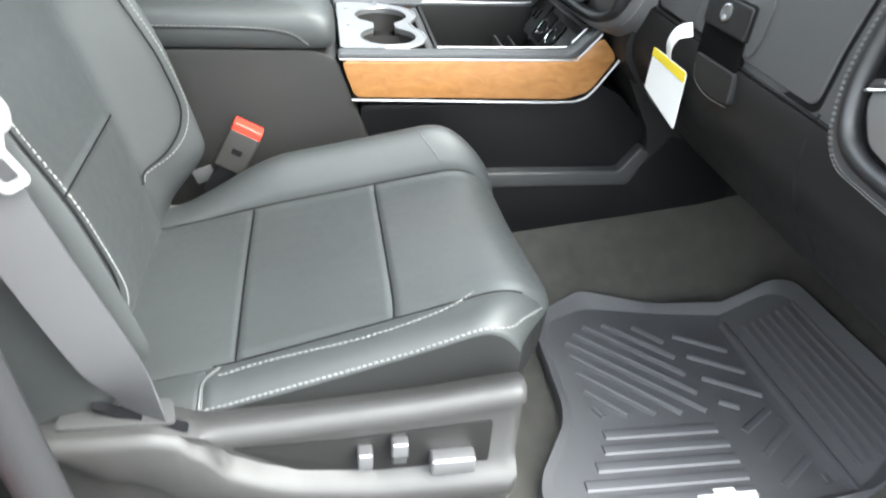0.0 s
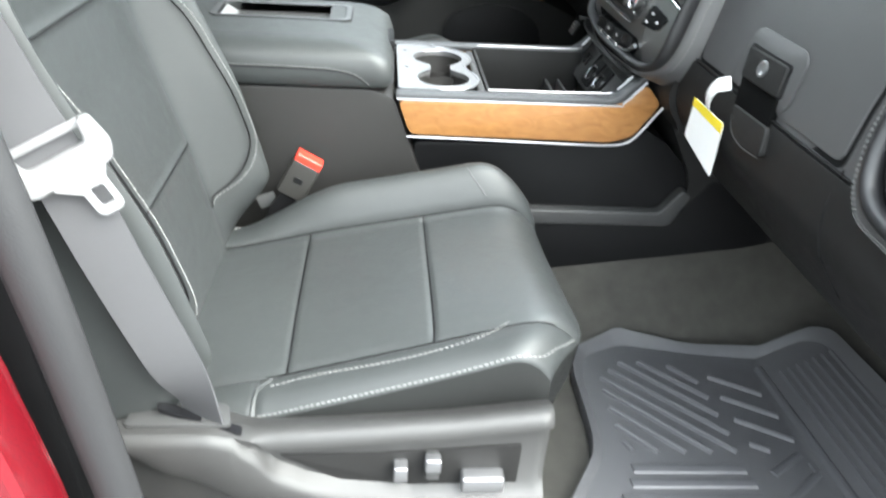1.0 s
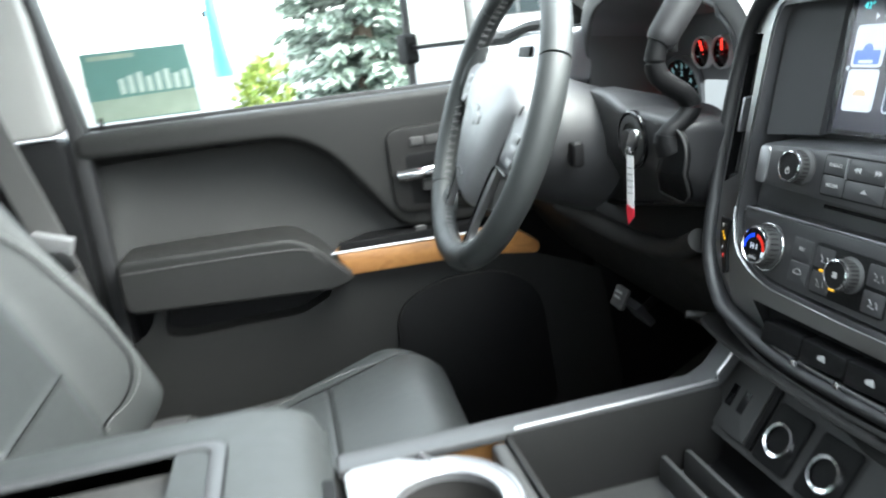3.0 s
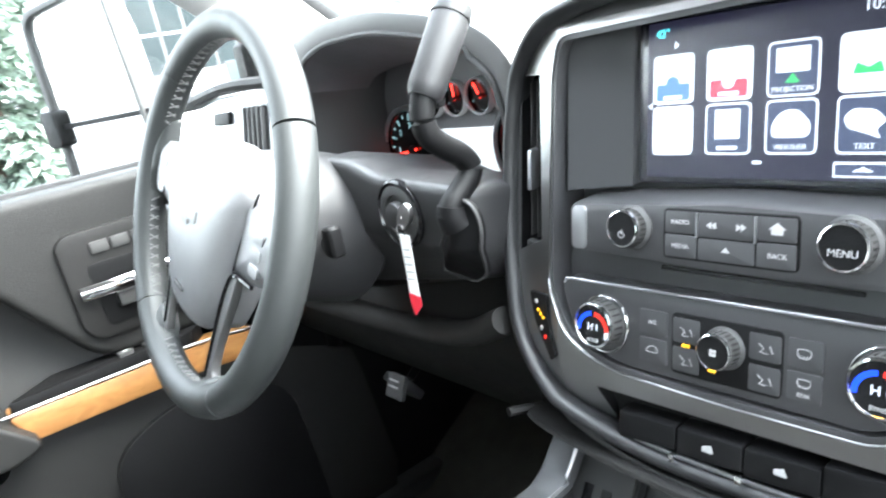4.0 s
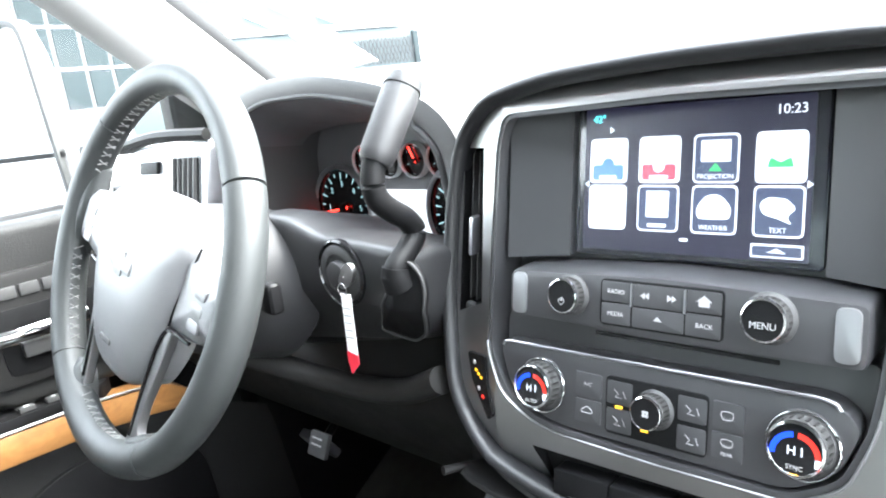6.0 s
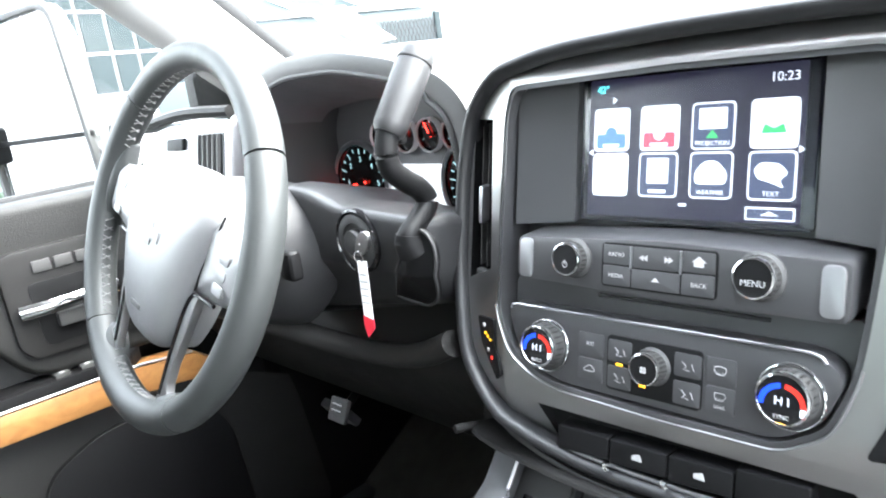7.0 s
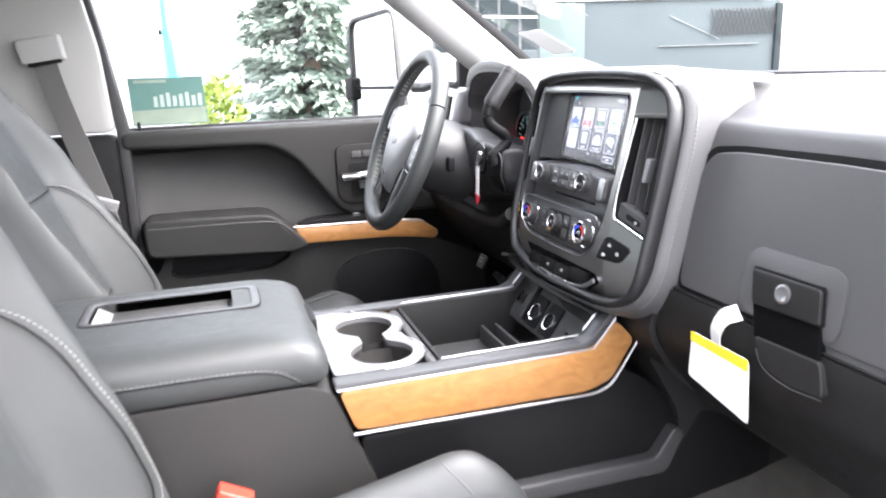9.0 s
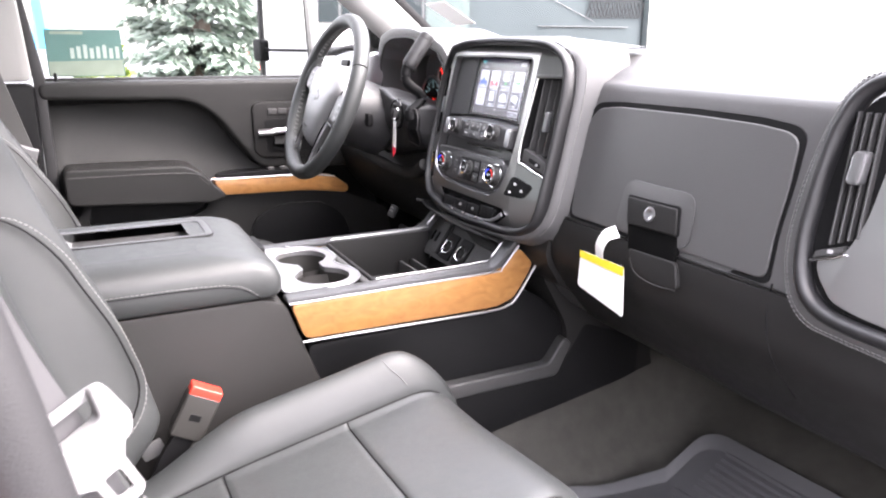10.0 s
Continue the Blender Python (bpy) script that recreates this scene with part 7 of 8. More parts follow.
MO = [(0.408, -0.236), (0.54, -0.262), (0.681, -0.288), (0.745, -0.288), (0.768, -0.315), (0.782, -0.60), (0.762, -0.648), (0.690, -0.695), (0.50, -0.706), (0.262, -0.712), (0.240, -0.700), (0.231, -0.648), (0.240, -0.615), (0.296, -0.528), (0.306, -0.490), (0.309, -0.330), (0.330, -0.268)]
mo = smooth2(MO, 0.018, 4)
cmx, cmy = 0.54, -0.50
rings = []
LEVELS = [(0.02 + 0.98 * i / 16, -0.001) for i in range(17)]
LEVELS += [(1.0, 0.018), (0.994, 0.022), (0.986, 0.021), (0.93, 0.012), (0.922, 0.010)]
LEVELS += [(0.92 - 0.90 * i / 30, 0.010) for i in range(31)]
for k, lift in LEVELS:
    ring = []
    for p in mo:
        x, y = cmx + (p[0] - cmx) * k, cmy + (p[1] - cmy) * k
        ring.append(Vector((x, y, mat_z(x, y) + lift)))
    rings.append(ring)
part("tray", loft(rings), RUBBER, fmat, "black rubber tray with a raised lip", sharp=60)


def mat_rib(a, b, w=0.0070, h=0.005, name="rib"):
    a, b = Vector((*a, 0)), Vector((*b, 0))
    n = 10
    line = [a.lerp(b, i / n) for i in range(n + 1)]
    line = [Vector((p.x, p.y, mat_z(p.x, p.y) + 0.010 + h * 0.3)) for p in line]
    part(name, sweep(line, [(-w, -h), (-w * 0.6, h * 0.6), (0, h), (w * 0.6, h * 0.6), (w, -h)]), RIB, fmat)


RIB = mat("rib_rubber", (0.062, 0.062, 0.067), 0.5, bump=0.1, bscale=900, vary=0.08)
for a, b in (((0.487, -0.316), (0.526, -0.359)), ((0.436, -0.306), (0.530, -0.397)), ((0.400, -0.308), (0.531, -0.437)), ((0.377, -0.327), (0.532, -0.478)), ((0.358, -0.347), (0.529, -0.515)), ((0.354, -0.377), (0.488, -0.516)), ((0.353, -0.419), (0.447, -0.515)), ((0.354, -0.458), (0.404, -0.515)), ((0.356, -0.492), (0.366, -0.512)), ((0.550, -0.344), (0.628, -0.389)), ((0.553, -0.395), (0.633, -0.441)), ((0.555, -0.447), (0.634, -0.493)), ((0.557, -0.499), (0.584, -0.514))):
    mat_rib(a, b, 0.0058, 0.0050)
for x0, x1, y in ((0.355, 0.528, -0.545), (0.345, 0.533, -0.572), (0.325, 0.533, -0.601), (0.300, 0.532, -0.630), (0.278, 0.532, -0.657)):
    mat_rib((x0, y), (x1, y - 0.003), 0.0115, 0.0030, "broad_rib")
mat_rib((0.265, -0.684), (0.425, -0.688), 0.0090, 0.0020, "broad_rib")
for k in range(7):
    mat_rib((0.676 + 0.0125 * k, -0.350), (0.684 + 0.0125 * k, -0.655), 0.0034, 0.0034, "long_rib")
for a, b in (((0.569, -0.559), (0.629, -0.521)), ((0.576, -0.605), (0.640, -0.558)), ((0.640, -0.558), (0.639, -0.540)), ((0.574, -0.658), (0.643, -0.612)), ((0.643, -0.612), (0.641, -0.593)), ((0.608, -0.673), (0.644, -0.662)), ((0.644, -0.662), (0.644, -0.645))):
    mat_rib(a, b, 0.0075, 0.0022, "chevron_rib")
mat_rib((0.652, -0.325), (0.664, -0.690), 0.0080, 0.0045, "ridge")
badge = smooth2([(0.445, -0.662), (0.470, -0.662), (0.470, -0.654), (0.500, -0.654), (0.500, -0.662), (0.529, -0.662), (0.524, -0.681), (0.498, -0.681), (0.498, -0.690), (0.468, -0.690), (0.468, -0.681), (0.440, -0.681)], 0.001, 1)
part("badge", prism([(p.x, p.y) for p in badge], "z", 0.010, 0.0175, 0.001), WHITE, fmat, "plain white cross-shaped badge")

# ---- hanging paper tag below the glove box ----
ptag = thing("paper_tag", (0.428, -0.35, 0.43), "white and yellow paper tag hanging from the glove box latch", "tag")
PT = lambda a, b, d: Vector((0.418 + 0.05 * (b - 0.43) - d - 0.06 * (a + 0.35) ** 2 * 10, a, b))
part("card", prism(smooth2([(-0.302, 0.446), (-0.412, 0.430), (-0.402, 0.503), (-0.302, 0.503)], 0.006, 3), "x", 0.0, 0.0008, 0, place=PT), WHITE, ptag, "white paper card", smooth=False)
part("yellow_band", prism([(-0.3015, 0.492), (-0.4030, 0.490), (-0.402, 0.503), (-0.3015, 0.503)], "x", 0.0012, 0.0018, 0, place=PT), YELLOW, ptag, "yellow printed band", smooth=False)
part("print_bar", prism([(-0.335, 0.495), (-0.372, 0.494), (-0.372, 0.498), (-0.335, 0.499)], "x", 0.0020, 0.0024, 0, place=PT), PLASTIC_G, ptag, smooth=False)
for k in range(3):
    part("print_bar", prism(rrect(-0.372, -0.340, 0.450 + 0.006 * k, 0.452 + 0.006 * k, 0.0005, 1), "x", 0.0010, 0.0014, 0, place=PT), TRIM_L, ptag, smooth=False)
part("strap", sweep(spline([(0.421, -0.345, 0.500), (0.414, -0.352, 0.522), (0.418, -0.360, 0.540), (0.432, -0.368, 0.547)], 6), [(-0.010, -0.0004), (0.010, -0.0004), (0.010, 0.0004), (-0.010, 0.0004)], up=(-1, 0, 0.2)), WHITE, ptag, "white paper strap")

# ---- card behind the windscreen ----
wcard = thing("windscreen_card", (0.70, 0.62, 0.875), "white paper card stuck inside the windscreen", "card")
part("sheet", prism([(0.0, 0.0), (0.062, 0.0), (0.062, 0.115), (0.0, 0.115)], "z", 0.0, 0.0008, 0, place=lambda a, b, d: Vector((0.602 + 0.040 / 0.062 * a + 0.100 * b / 0.115, 0.641 - 0.032 / 0.062 * a + 0.012 * b / 0.115, 0.906 + 0.006 * a / 0.062 - 0.052 * b / 0.115 + d))), WHITE, wcard, smooth=False)

# ---- door striker on the red post ----
strk = thing("door_striker", (-0.35, -0.862, 0.32), "bare metal door striker loop on the red post", "striker")
part("plate", prism(smooth2([(-0.372, 0.310), (-0.332, 0.310), (-0.332, 0.362), (-0.372, 0.362)], 0.008, 3), "y", -0.866, -0.860, 0.002), METAL, strk, "bare metal plate")
part("loop", tube([(-0.362, -0.866, 0.322), (-0.362, -0.892, 0.322), (-0.352, -0.900, 0.336), (-0.342, -0.892, 0.350), (-0.342, -0.866, 0.350)], 0.005, 8), METAL, strk)
for z in (0.318, 0.355):
    part("screw", lathe([(0.006, 0), (0.006, 0.003), (0, 0.004)], 12, Matrix.Translation((-0.352, -0.866, z)) @ Matrix.Rotation(radians(90), 4, "X")), CHROME, strk)

# ---- door mirror outside the driver's window ----
mir = thing("door_mirror", (0.38, 1.15, 0.62), "large two-pane towing mirror in a bright housing", "mirror")
MIRROR = mat("mirror_glass", (0.86, 0.88, 0.88), 0.02, metal=1.0, vary=0.01, rvary=0.01)
mI, mO = Vector((0.425, 1.085, 0)), Vector((0.325, 1.305, 0))
mu = (mO - mI).normalized()
mn = Vector((mu.y, -mu.x, 0))
if mn.x > 0:
    mn = -mn
MP = lambda a, b, d: mI + mu * a + mn * d + Vector((0, 0, b))
wM = (mO - mI).length
body = smooth2([(-0.01, 0.62), (wM + 0.01, 0.63), (wM + 0.005, 0.99), (0.02, 1.01)], 0.04, 5)
part("housing", dome([(p.x, p.y) for p in body], 0.0, (-0.02, -0.11), MP), mat("mirror_cap", (0.55, 0.55, 0.56), 0.25, metal=0.6, vary=0.03), mir, "bright mirror housing", sharp=60)
part("rim", frame_ring(body, smooth2([(0.000, 0.630), (wM + 0.002, 0.640), (wM - 0.003, 0.980), (0.029, 1.000)], 0.036, 5), "x", -0.02, 0.012, 0.002, place=MP), PLASTIC_G, mir, "dark grey mirror rim")
part("upper_glass", prism(smooth2([(0.004, 0.785), (wM - 0.004, 0.785), (wM - 0.008, 0.974), (0.032, 0.994)], 0.025, 4), "x", -0.004, 0.002, 0, place=MP), MIRROR, mir, "silvered mirror glass", smooth=False)
part("lower_glass", prism(smooth2([(0.004, 0.636), (wM - 0.004, 0.646), (wM - 0.004, 0.778), (0.004, 0.778)], 0.02, 4), "x", -0.004, 0.002, 0, place=MP), MIRROR, mir, "silvered mirror glass", smooth=False)
part("divider", prism([(0.0, 0.777), (wM, 0.777), (wM, 0.786), (0.0, 0.786)], "x", -0.002, 0.006, 0.001, place=MP), PLASTIC_D, mir)
part("marker_lamp", prism(rrect(wM - 0.012, wM + 0.030, 0.745, 0.815, 0.012), "x", -0.04, 0.02, 0.006, place=MP), PLASTIC_D, mir, "black hinge block")
for z in (0.70, 0.78):
    part("arm", tube([(0.46, 1.09, z), (0.52, 1.00, z), (0.58, 0.93, z - 0.02)], 0.016, 10), PLASTIC_G, mir, "grey mirror arm")
part("base", box(0.54, 0.66, 0.905, 0.95, 0.69, 0.86, 0.015, 3), PLASTIC_D, mir, "black mirror foot")

# ---- driver's door ----
door = thing("driver_door", (0.1, 0.86, 0.02), "closed black driver's door with wood strip and armrest", "door")


def scoop(u, v):
    """The hollowed middle of the door; u along it, v up it."""
    x = -0.334 + 0.60 * u
    z = 0.40 + 0.28 * v
    ends = math.sin(math.pi * min(1, max(0, (u - 0.02) / 0.93))) ** 0.35
    dip = 0.086 * ends * (0.25 + 0.75 * sstep(0.0, 0.80, v)) * sstep(1.0, 0.90, v)
    return Vector((x, 0.838 + dip, z))


bm = bmesh.new()
g = [[bm.verts.new(scoop(i / 40, j / 20)) for j in range(21)] for i in range(41)]
for i in range(40):
    for j in range(20):
        bm.faces.new((g[i][j], g[i][j + 1], g[i + 1][j + 1], g[i + 1][j]))
part("scoop", bm, DOORSKIN, door, "dark hollowed door panel")
part("shell", prism(smooth2([(-0.334, 0.03), (-0.334, 0.69), (0.62, 0.69), (0.66, 0.03)], 0.03), "y", 0.928, 0.955, 0.008), PLASTIC_D, door, "black door shell")
upper = smooth2([(-0.330, 0.668), (0.010, 0.660), (0.072, 0.622), (0.185, 0.468), (0.62, 0.458), (0.62, 0.712), (-0.330, 0.712)], 0.035, 6)
part("upper_pad", prism(upper, "y", 0.826, 0.905, 0.020, 6), DOORSKIN, door, "padded upper door trim")
arm = smooth2([(-0.300, 0.508), (-0.015, 0.500), (0.022, 0.478), (0.052, 0.444), (0.085, 0.412), (0.045, 0.398), (-0.298, 0.418)], 0.022, 5)
part("armrest", prism(arm, "y", 0.768, 0.89, 0.021, 6), DOORSKIN, door, "padded door armrest")
part("arm_seam", tube([(-0.29, 0.7675, 0.488), (-0.02, 0.7675, 0.482), (0.02, 0.768, 0.462), (0.05, 0.770, 0.430)], 0.0012, 6), PLASTIC_G, door)
wd = smooth2([(0.052, 0.452), (0.30, 0.447), (0.392, 0.437), (0.432, 0.408), (0.425, 0.388), (0.36, 0.398), (0.29, 0.405), (0.072, 0.410)], 0.010, 4)
part("wood_strip", prism(wd, "y", 0.800, 0.85, 0.004), WOOD, door, "honey-brown burl wood strip")
part("strip_line", tube([(0.046, 0.801, 0.4545), (0.18, 0.801, 0.4525), (0.30, 0.801, 0.4495), (0.390, 0.801, 0.4395)], 0.002, 6), SILVER, door, "thin satin metal line")
sw = part("switch_panel", prism(smooth2([(0.055, 0.806), (0.30, 0.804), (0.33, 0.84), (0.12, 0.862)], 0.01, 4), "z", 0.446, 0.4680, 0.003), PLASTIC_D, door, "black window switch panel")
for i in range(4):
    x = 0.212 + 0.034 * (i % 2)
    y = 0.818 + 0.021 * (i // 2)
    part("window_switch", box(x - 0.010, x + 0.010, y - 0.007, y + 0.007, 0.466, 0.474, 0.002, 2), PLASTIC_G, sw)
    part("mark", box(x - 0.003, x + 0.003, y - 0.003, y + 0.003, 0.4735, 0.4744, 0.0002, 1), MARK, sw)
low = smooth2([(-0.325, 0.03), (-0.325, 0.345), (-0.285, 0.36), (-0.262, 0.405), (-0.25, 0.425), (0.055, 0.412), (0.40, 0.395), (0.56, 0.33), (0.60, 0.03)], 0.02, 4)
pk = smooth2([(-0.258, 0.355), (-0.225, 0.345), (-0.02, 0.348), (0.035, 0.372), (0.04, 0.398), (-0.245, 0.408)], 0.014, 4)
part("lower_panel", plate_with_hole([(p.x, p.y) for p in low], [(p.x, p.y) for p in pk], 0.05, 0.0, lambda a, b, d: Vector((a, 0.822 + d, b))), DOORSKIN, door, "dark lower door trim")
part("pocket", prism(inset([(p.x, p.y) for p in pk], -0.004), "y", 0.866, 0.875, 0), PLASTIC_D, door, "dark door pocket")
# speaker and map pocket further forward
mp = smooth2([(0.13, 0.06), (0.15, 0.33), (0.24, 0.37), (0.36, 0.365), (0.43, 0.31), (0.45, 0.06)], 0.04, 5)
part("speaker_grille", prism(mp, "y", 0.812, 0.826, 0.004), PLASTIC_D, door, "black speaker grille")
part("grille_edge", tube([Vector((p.x, 0.8115, p.y)) for p in mp[3:-4]], 0.0010, 6, smooth=1), PLASTIC, door)
# handle cup
cup = smooth2([(0.170, 0.640), (0.185, 0.652), (0.40, 0.652), (0.40, 0.500), (0.19, 0.500), (0.172, 0.52)], 0.012, 4)
hb = part("handle_bezel", prism(cup, "y", 0.818, 0.835, 0.005), PLASTIC, door, "black handle bezel")
part("handle_cup", prism(smooth2([(0.200, 0.605), (0.36, 0.605), (0.36, 0.515), (0.205, 0.515)], 0.010, 4), "y", 0.8165, 0.822, 0.001), PLASTIC_D, hb, "dark handle recess")
part("handle", sweep(spline([(0.183, 0.812, 0.570), (0.24, 0.800, 0.572), (0.31, 0.804, 0.574)], 6), disc(0.006, 10, 0.010), up=(0, 0, 1)), CHROME, hb, "chrome door handle")
part("lock_tab", box(0.225, 0.265, 0.806, 0.822, 0.538, 0.558, 0.004, 2), PLASTIC_G, hb, "grey lock tab")
for k in range(3):
    part("memory_button", box(0.212 + 0.028 * k, 0.236 + 0.028 * k, 0.8145, 0.820, 0.618, 0.634, 0.002, 2), PLASTIC_G, hb)
part("belt_moulding", box(-0.33, 0.62, 0.880, 0.894, 0.700, 0.7185, 0.003), SEAL, door, "black window seal")
part("lock_button", lathe([(0.004, 0), (0.004, 0.018), (0.003, 0.021), (0, 0.021)], 10, Matrix.Translation((-0.287, 0.866, 0.711))), PLASTIC_D, door)
gl_ = bmesh.new()
vs = [gl_.verts.new(p) for p in ((-0.345, 0.887, 0.70), (0.62, 0.887, 0.70), (0.62, 0.875, 0.80), (0.12, 0.80, 1.21), (-0.40, 0.80, 1.21))]
gl_.faces.new(vs)
bmesh.ops.recalc_face_normals(gl_, faces=gl_.faces)
if gl_.faces[:][0].normal.y > 0:
    bmesh.ops.reverse_faces(gl_, faces=gl_.faces[:])
pane = part("window_pane", gl_, GLASS, door, "clear side window glass", smooth=False)
pane.visible_shadow = False

# paper stuck on the window, seen from behind
TEAL = mat("teal_print", (0.080, 0.165, 0.150), 0.6, vary=0.15, vscale=30)
TEAL2 = mat("pale_print", (0.23, 0.27, 0.22), 0.6, vary=0.25, vscale=40)
PALEINK = mat("pale_ink", (0.36, 0.40, 0.37), 0.6, vary=0.1, vscale=40)
notice = thing("window_notice", (-0.21, 0.884, 0.722), "teal and cream printed notice stuck on the side window", "notice")
NP = lambda a, b, d: Vector((a, 0.8855 - (b - 0.71) * 0.09 - d, b))
part("sheet", prism([(-0.300, 0.722), (-0.128, 0.722), (-0.132, 0.834), (-0.300, 0.834)], "y", 0.0, 0.0006, 0, place=NP), TEAL, notice, "teal printed sheet", smooth=False)
part("pale_field", prism([(-0.298, 0.724), (-0.130, 0.724), (-0.131, 0.762), (-0.298, 0.758)], "y", 0.0008, 0.0012, 0, place=NP), TEAL2, notice, "cream printed field", smooth=False)
part("heading_bar", prism(rrect(-0.288, -0.215, 0.822, 0.829, 0.002), "y", 0.0008, 0.0012, 0, place=NP), TEAL2, notice, smooth=False)
for k in range(8):
    x = -0.248 + 0.0145 * k
    part("letter_bar", prism(rrect(x, x + 0.009, 0.765, 0.790 + 0.004 * (k % 3), 0.001, 1), "y", 0.0008, 0.0012, 0, place=NP), PALEINK, notice, smooth=False)

# ---- driver's belt on the door post ----
dbelt = thing("seat_belt", (-0.40, 0.79, 0.30), "grey webbing belt hanging from a pale guide", "seat belt", "seat belts")
part("guide", box(-0.045, 0.045, -0.022, 0.022, -0.028, 0.028, 0.010, 3, pose(-0.455, 0.79, 0.90, 0, -8, 0)), TRIM_L, dbelt, "pale grey belt guide")
part("guide_slot", box(-0.034, 0.034, -0.024, -0.010, -0.032, -0.024, 0.003, 2, pose(-0.452, 0.788, 0.90, 0, -8, 0)), PLASTIC_D, dbelt)
ribbon([(-0.452, 0.775, 0.885), (-0.435, 0.770, 0.80), (-0.405, 0.765, 0.68), (-0.375, 0.76, 0.56)], 0.050, WEB_L, dbelt, "webbing", [(1, -0.2, 0.1)] * 4)
ribbon([(-0.376, 0.762, 0.565), (-0.36, 0.77, 0.45), (-0.34, 0.78, 0.33), (-0.33, 0.79, 0.22)], 0.048, WEB_L, dbelt, "lower_webbing", [(1, -0.2, 0.1)] * 4)
part("tongue", box(-0.030, 0.030, -0.008, 0.008, -0.014, 0.014, 0.005, 3, pose(-0.372, 0.752, 0.560, 10, 20, 0)), BELTGREY, dbelt, "pale plastic belt tongue")
part("tongue_blade", box(-0.011, 0.011, -0.002, 0.002, -0.045, -0.010, 0.002, 2, pose(-0.366, 0.745, 0.556, 10, -15, 0)), METAL, dbelt, "bare metal belt tongue")

# ---- outside ----
# ground colour darkened to cut bounced light, standing for the truck's own shade
GROUND = mat("dimmed_ground", (0.075, 0.075, 0.077), 0.8, vary=0.25, vscale=0.4, bump=0.4, bscale=30)
bm = bmesh.new()
bmesh.ops.create_grid(bm, x_segments=60, y_segments=60, size=400)
bmesh.ops.translate(bm, vec=(0, 0, -0.85), verts=bm.verts)
tagged(part("ground", bm, GROUND), "concrete lot, coloured dark to hold down bounced light", "ground", kind="structure")

rnd = random.Random(7)
BARK = mat("bark", (0.10, 0.075, 0.055), 0.9, vary=0.3, vscale=20, bump=0.8, bscale=60)


def leaf_mat(name, c0, c1):
    m = mat(name, c0, 0.7, vary=0.3, vscale=8, spec=0.3)
    n, l = m.node_tree.nodes, m.node_tree.links
    geo = n.new("ShaderNodeNewGeometry")
    mx = n.new("ShaderNodeMix")
    mx.data_type = "RGBA"
    mx.inputs["A"].default_value, mx.inputs["B"].default_value = (*c0, 1), (*c1, 1)
    l.new(geo.outputs["Random Per Island"], mx.inputs["Factor"])
    l.new(mx.outputs["Result"], n["Principled BSDF"].inputs["Base Color"])
    return m


# needles paled at random, also for overexposure and haze through the window glass
SPRUCE = leaf_mat("spruce_needles", (0.075, 0.110, 0.080), (0.40, 0.47, 0.41))
SHRUB = leaf_mat("shrub_leaves", (0.10, 0.16, 0.03), (0.32, 0.38, 0.08))


def spruce(x, y, h, r, label):
    t = thing("spruce_tree", (x, y, -0.85), label, "tree")
    part("trunk", sweep([(x, y, -0.85), (x + 0.02, y, h * 0.4), (x, y, h)], disc(0.07, 10), up=(0, 1, 0), scale=[1.3, 0.8, 0.15]), BARK, t)
    verts, faces = [], []
    z = -0.55
    while z < h:
        k = (h - z) / (h + 0.55)
        reach = r * k ** 0.8 + 0.06
        for _ in range(13):
            a = rnd.uniform(0, 2 * math.pi)
            ln = reach * rnd.uniform(0.55, 1.12)
            zz = z + rnd.uniform(-0.05, 0.05)
            steps = max(4, int(ln / 0.05))
            for s in range(1, steps + 1):
                f = s / steps
                px, py = x + math.cos(a) * ln * f, y + math.sin(a) * ln * f
                pz = zz - 0.35 * ln * f + 0.20 * ln * f * f
                for side in (-1, -0.5, 0.5, 1):
                    tl = 0.095 * (1.1 - 0.3 * f) * rnd.uniform(0.6, 1.3)
                    aa = a + side * rnd.uniform(0.6, 1.2)
                    dx, dy, dz = math.cos(aa) * tl, math.sin(aa) * tl, rnd.uniform(-0.06, 0.015)
                    ox, oz = rnd.uniform(-0.02, 0.02), rnd.uniform(-0.025, 0.025)
                    wx, wy = -math.sin(aa) * 0.026, math.cos(aa) * 0.026
                    i = len(verts)
                    verts += [(px + ox + wx, py + wy, pz + oz - 0.012), (px + ox - wx, py - wy, pz + oz + 0.014), (px + ox + dx, py + dy, pz + oz + dz)]
                    faces.append((i, i + 1, i + 2))
                    i = len(verts)
                    verts += [(px + ox, py, pz + oz - 0.03), (px + ox, py, pz + oz + 0.02), (px + ox + dx * 0.9, py + dy * 0.9, pz + oz + dz - 0.01)]
                    faces.append((i, i + 1, i + 2))
        z += 0.085
    me = bpy.data.meshes.new("crown")
    me.from_pydata([(v[0] - x, v[1] - y, v[2] + 0.85) for v in verts], [], faces)
    me.materials.append(SPRUCE)
    o = new("crown", me)
    o.parent = t
    BASE[o.name] = BASE[t.name]
    return t


spruce(0.50, 3.75, 3.3, 0.48, "blue-green spruce tree with needles paled at random")


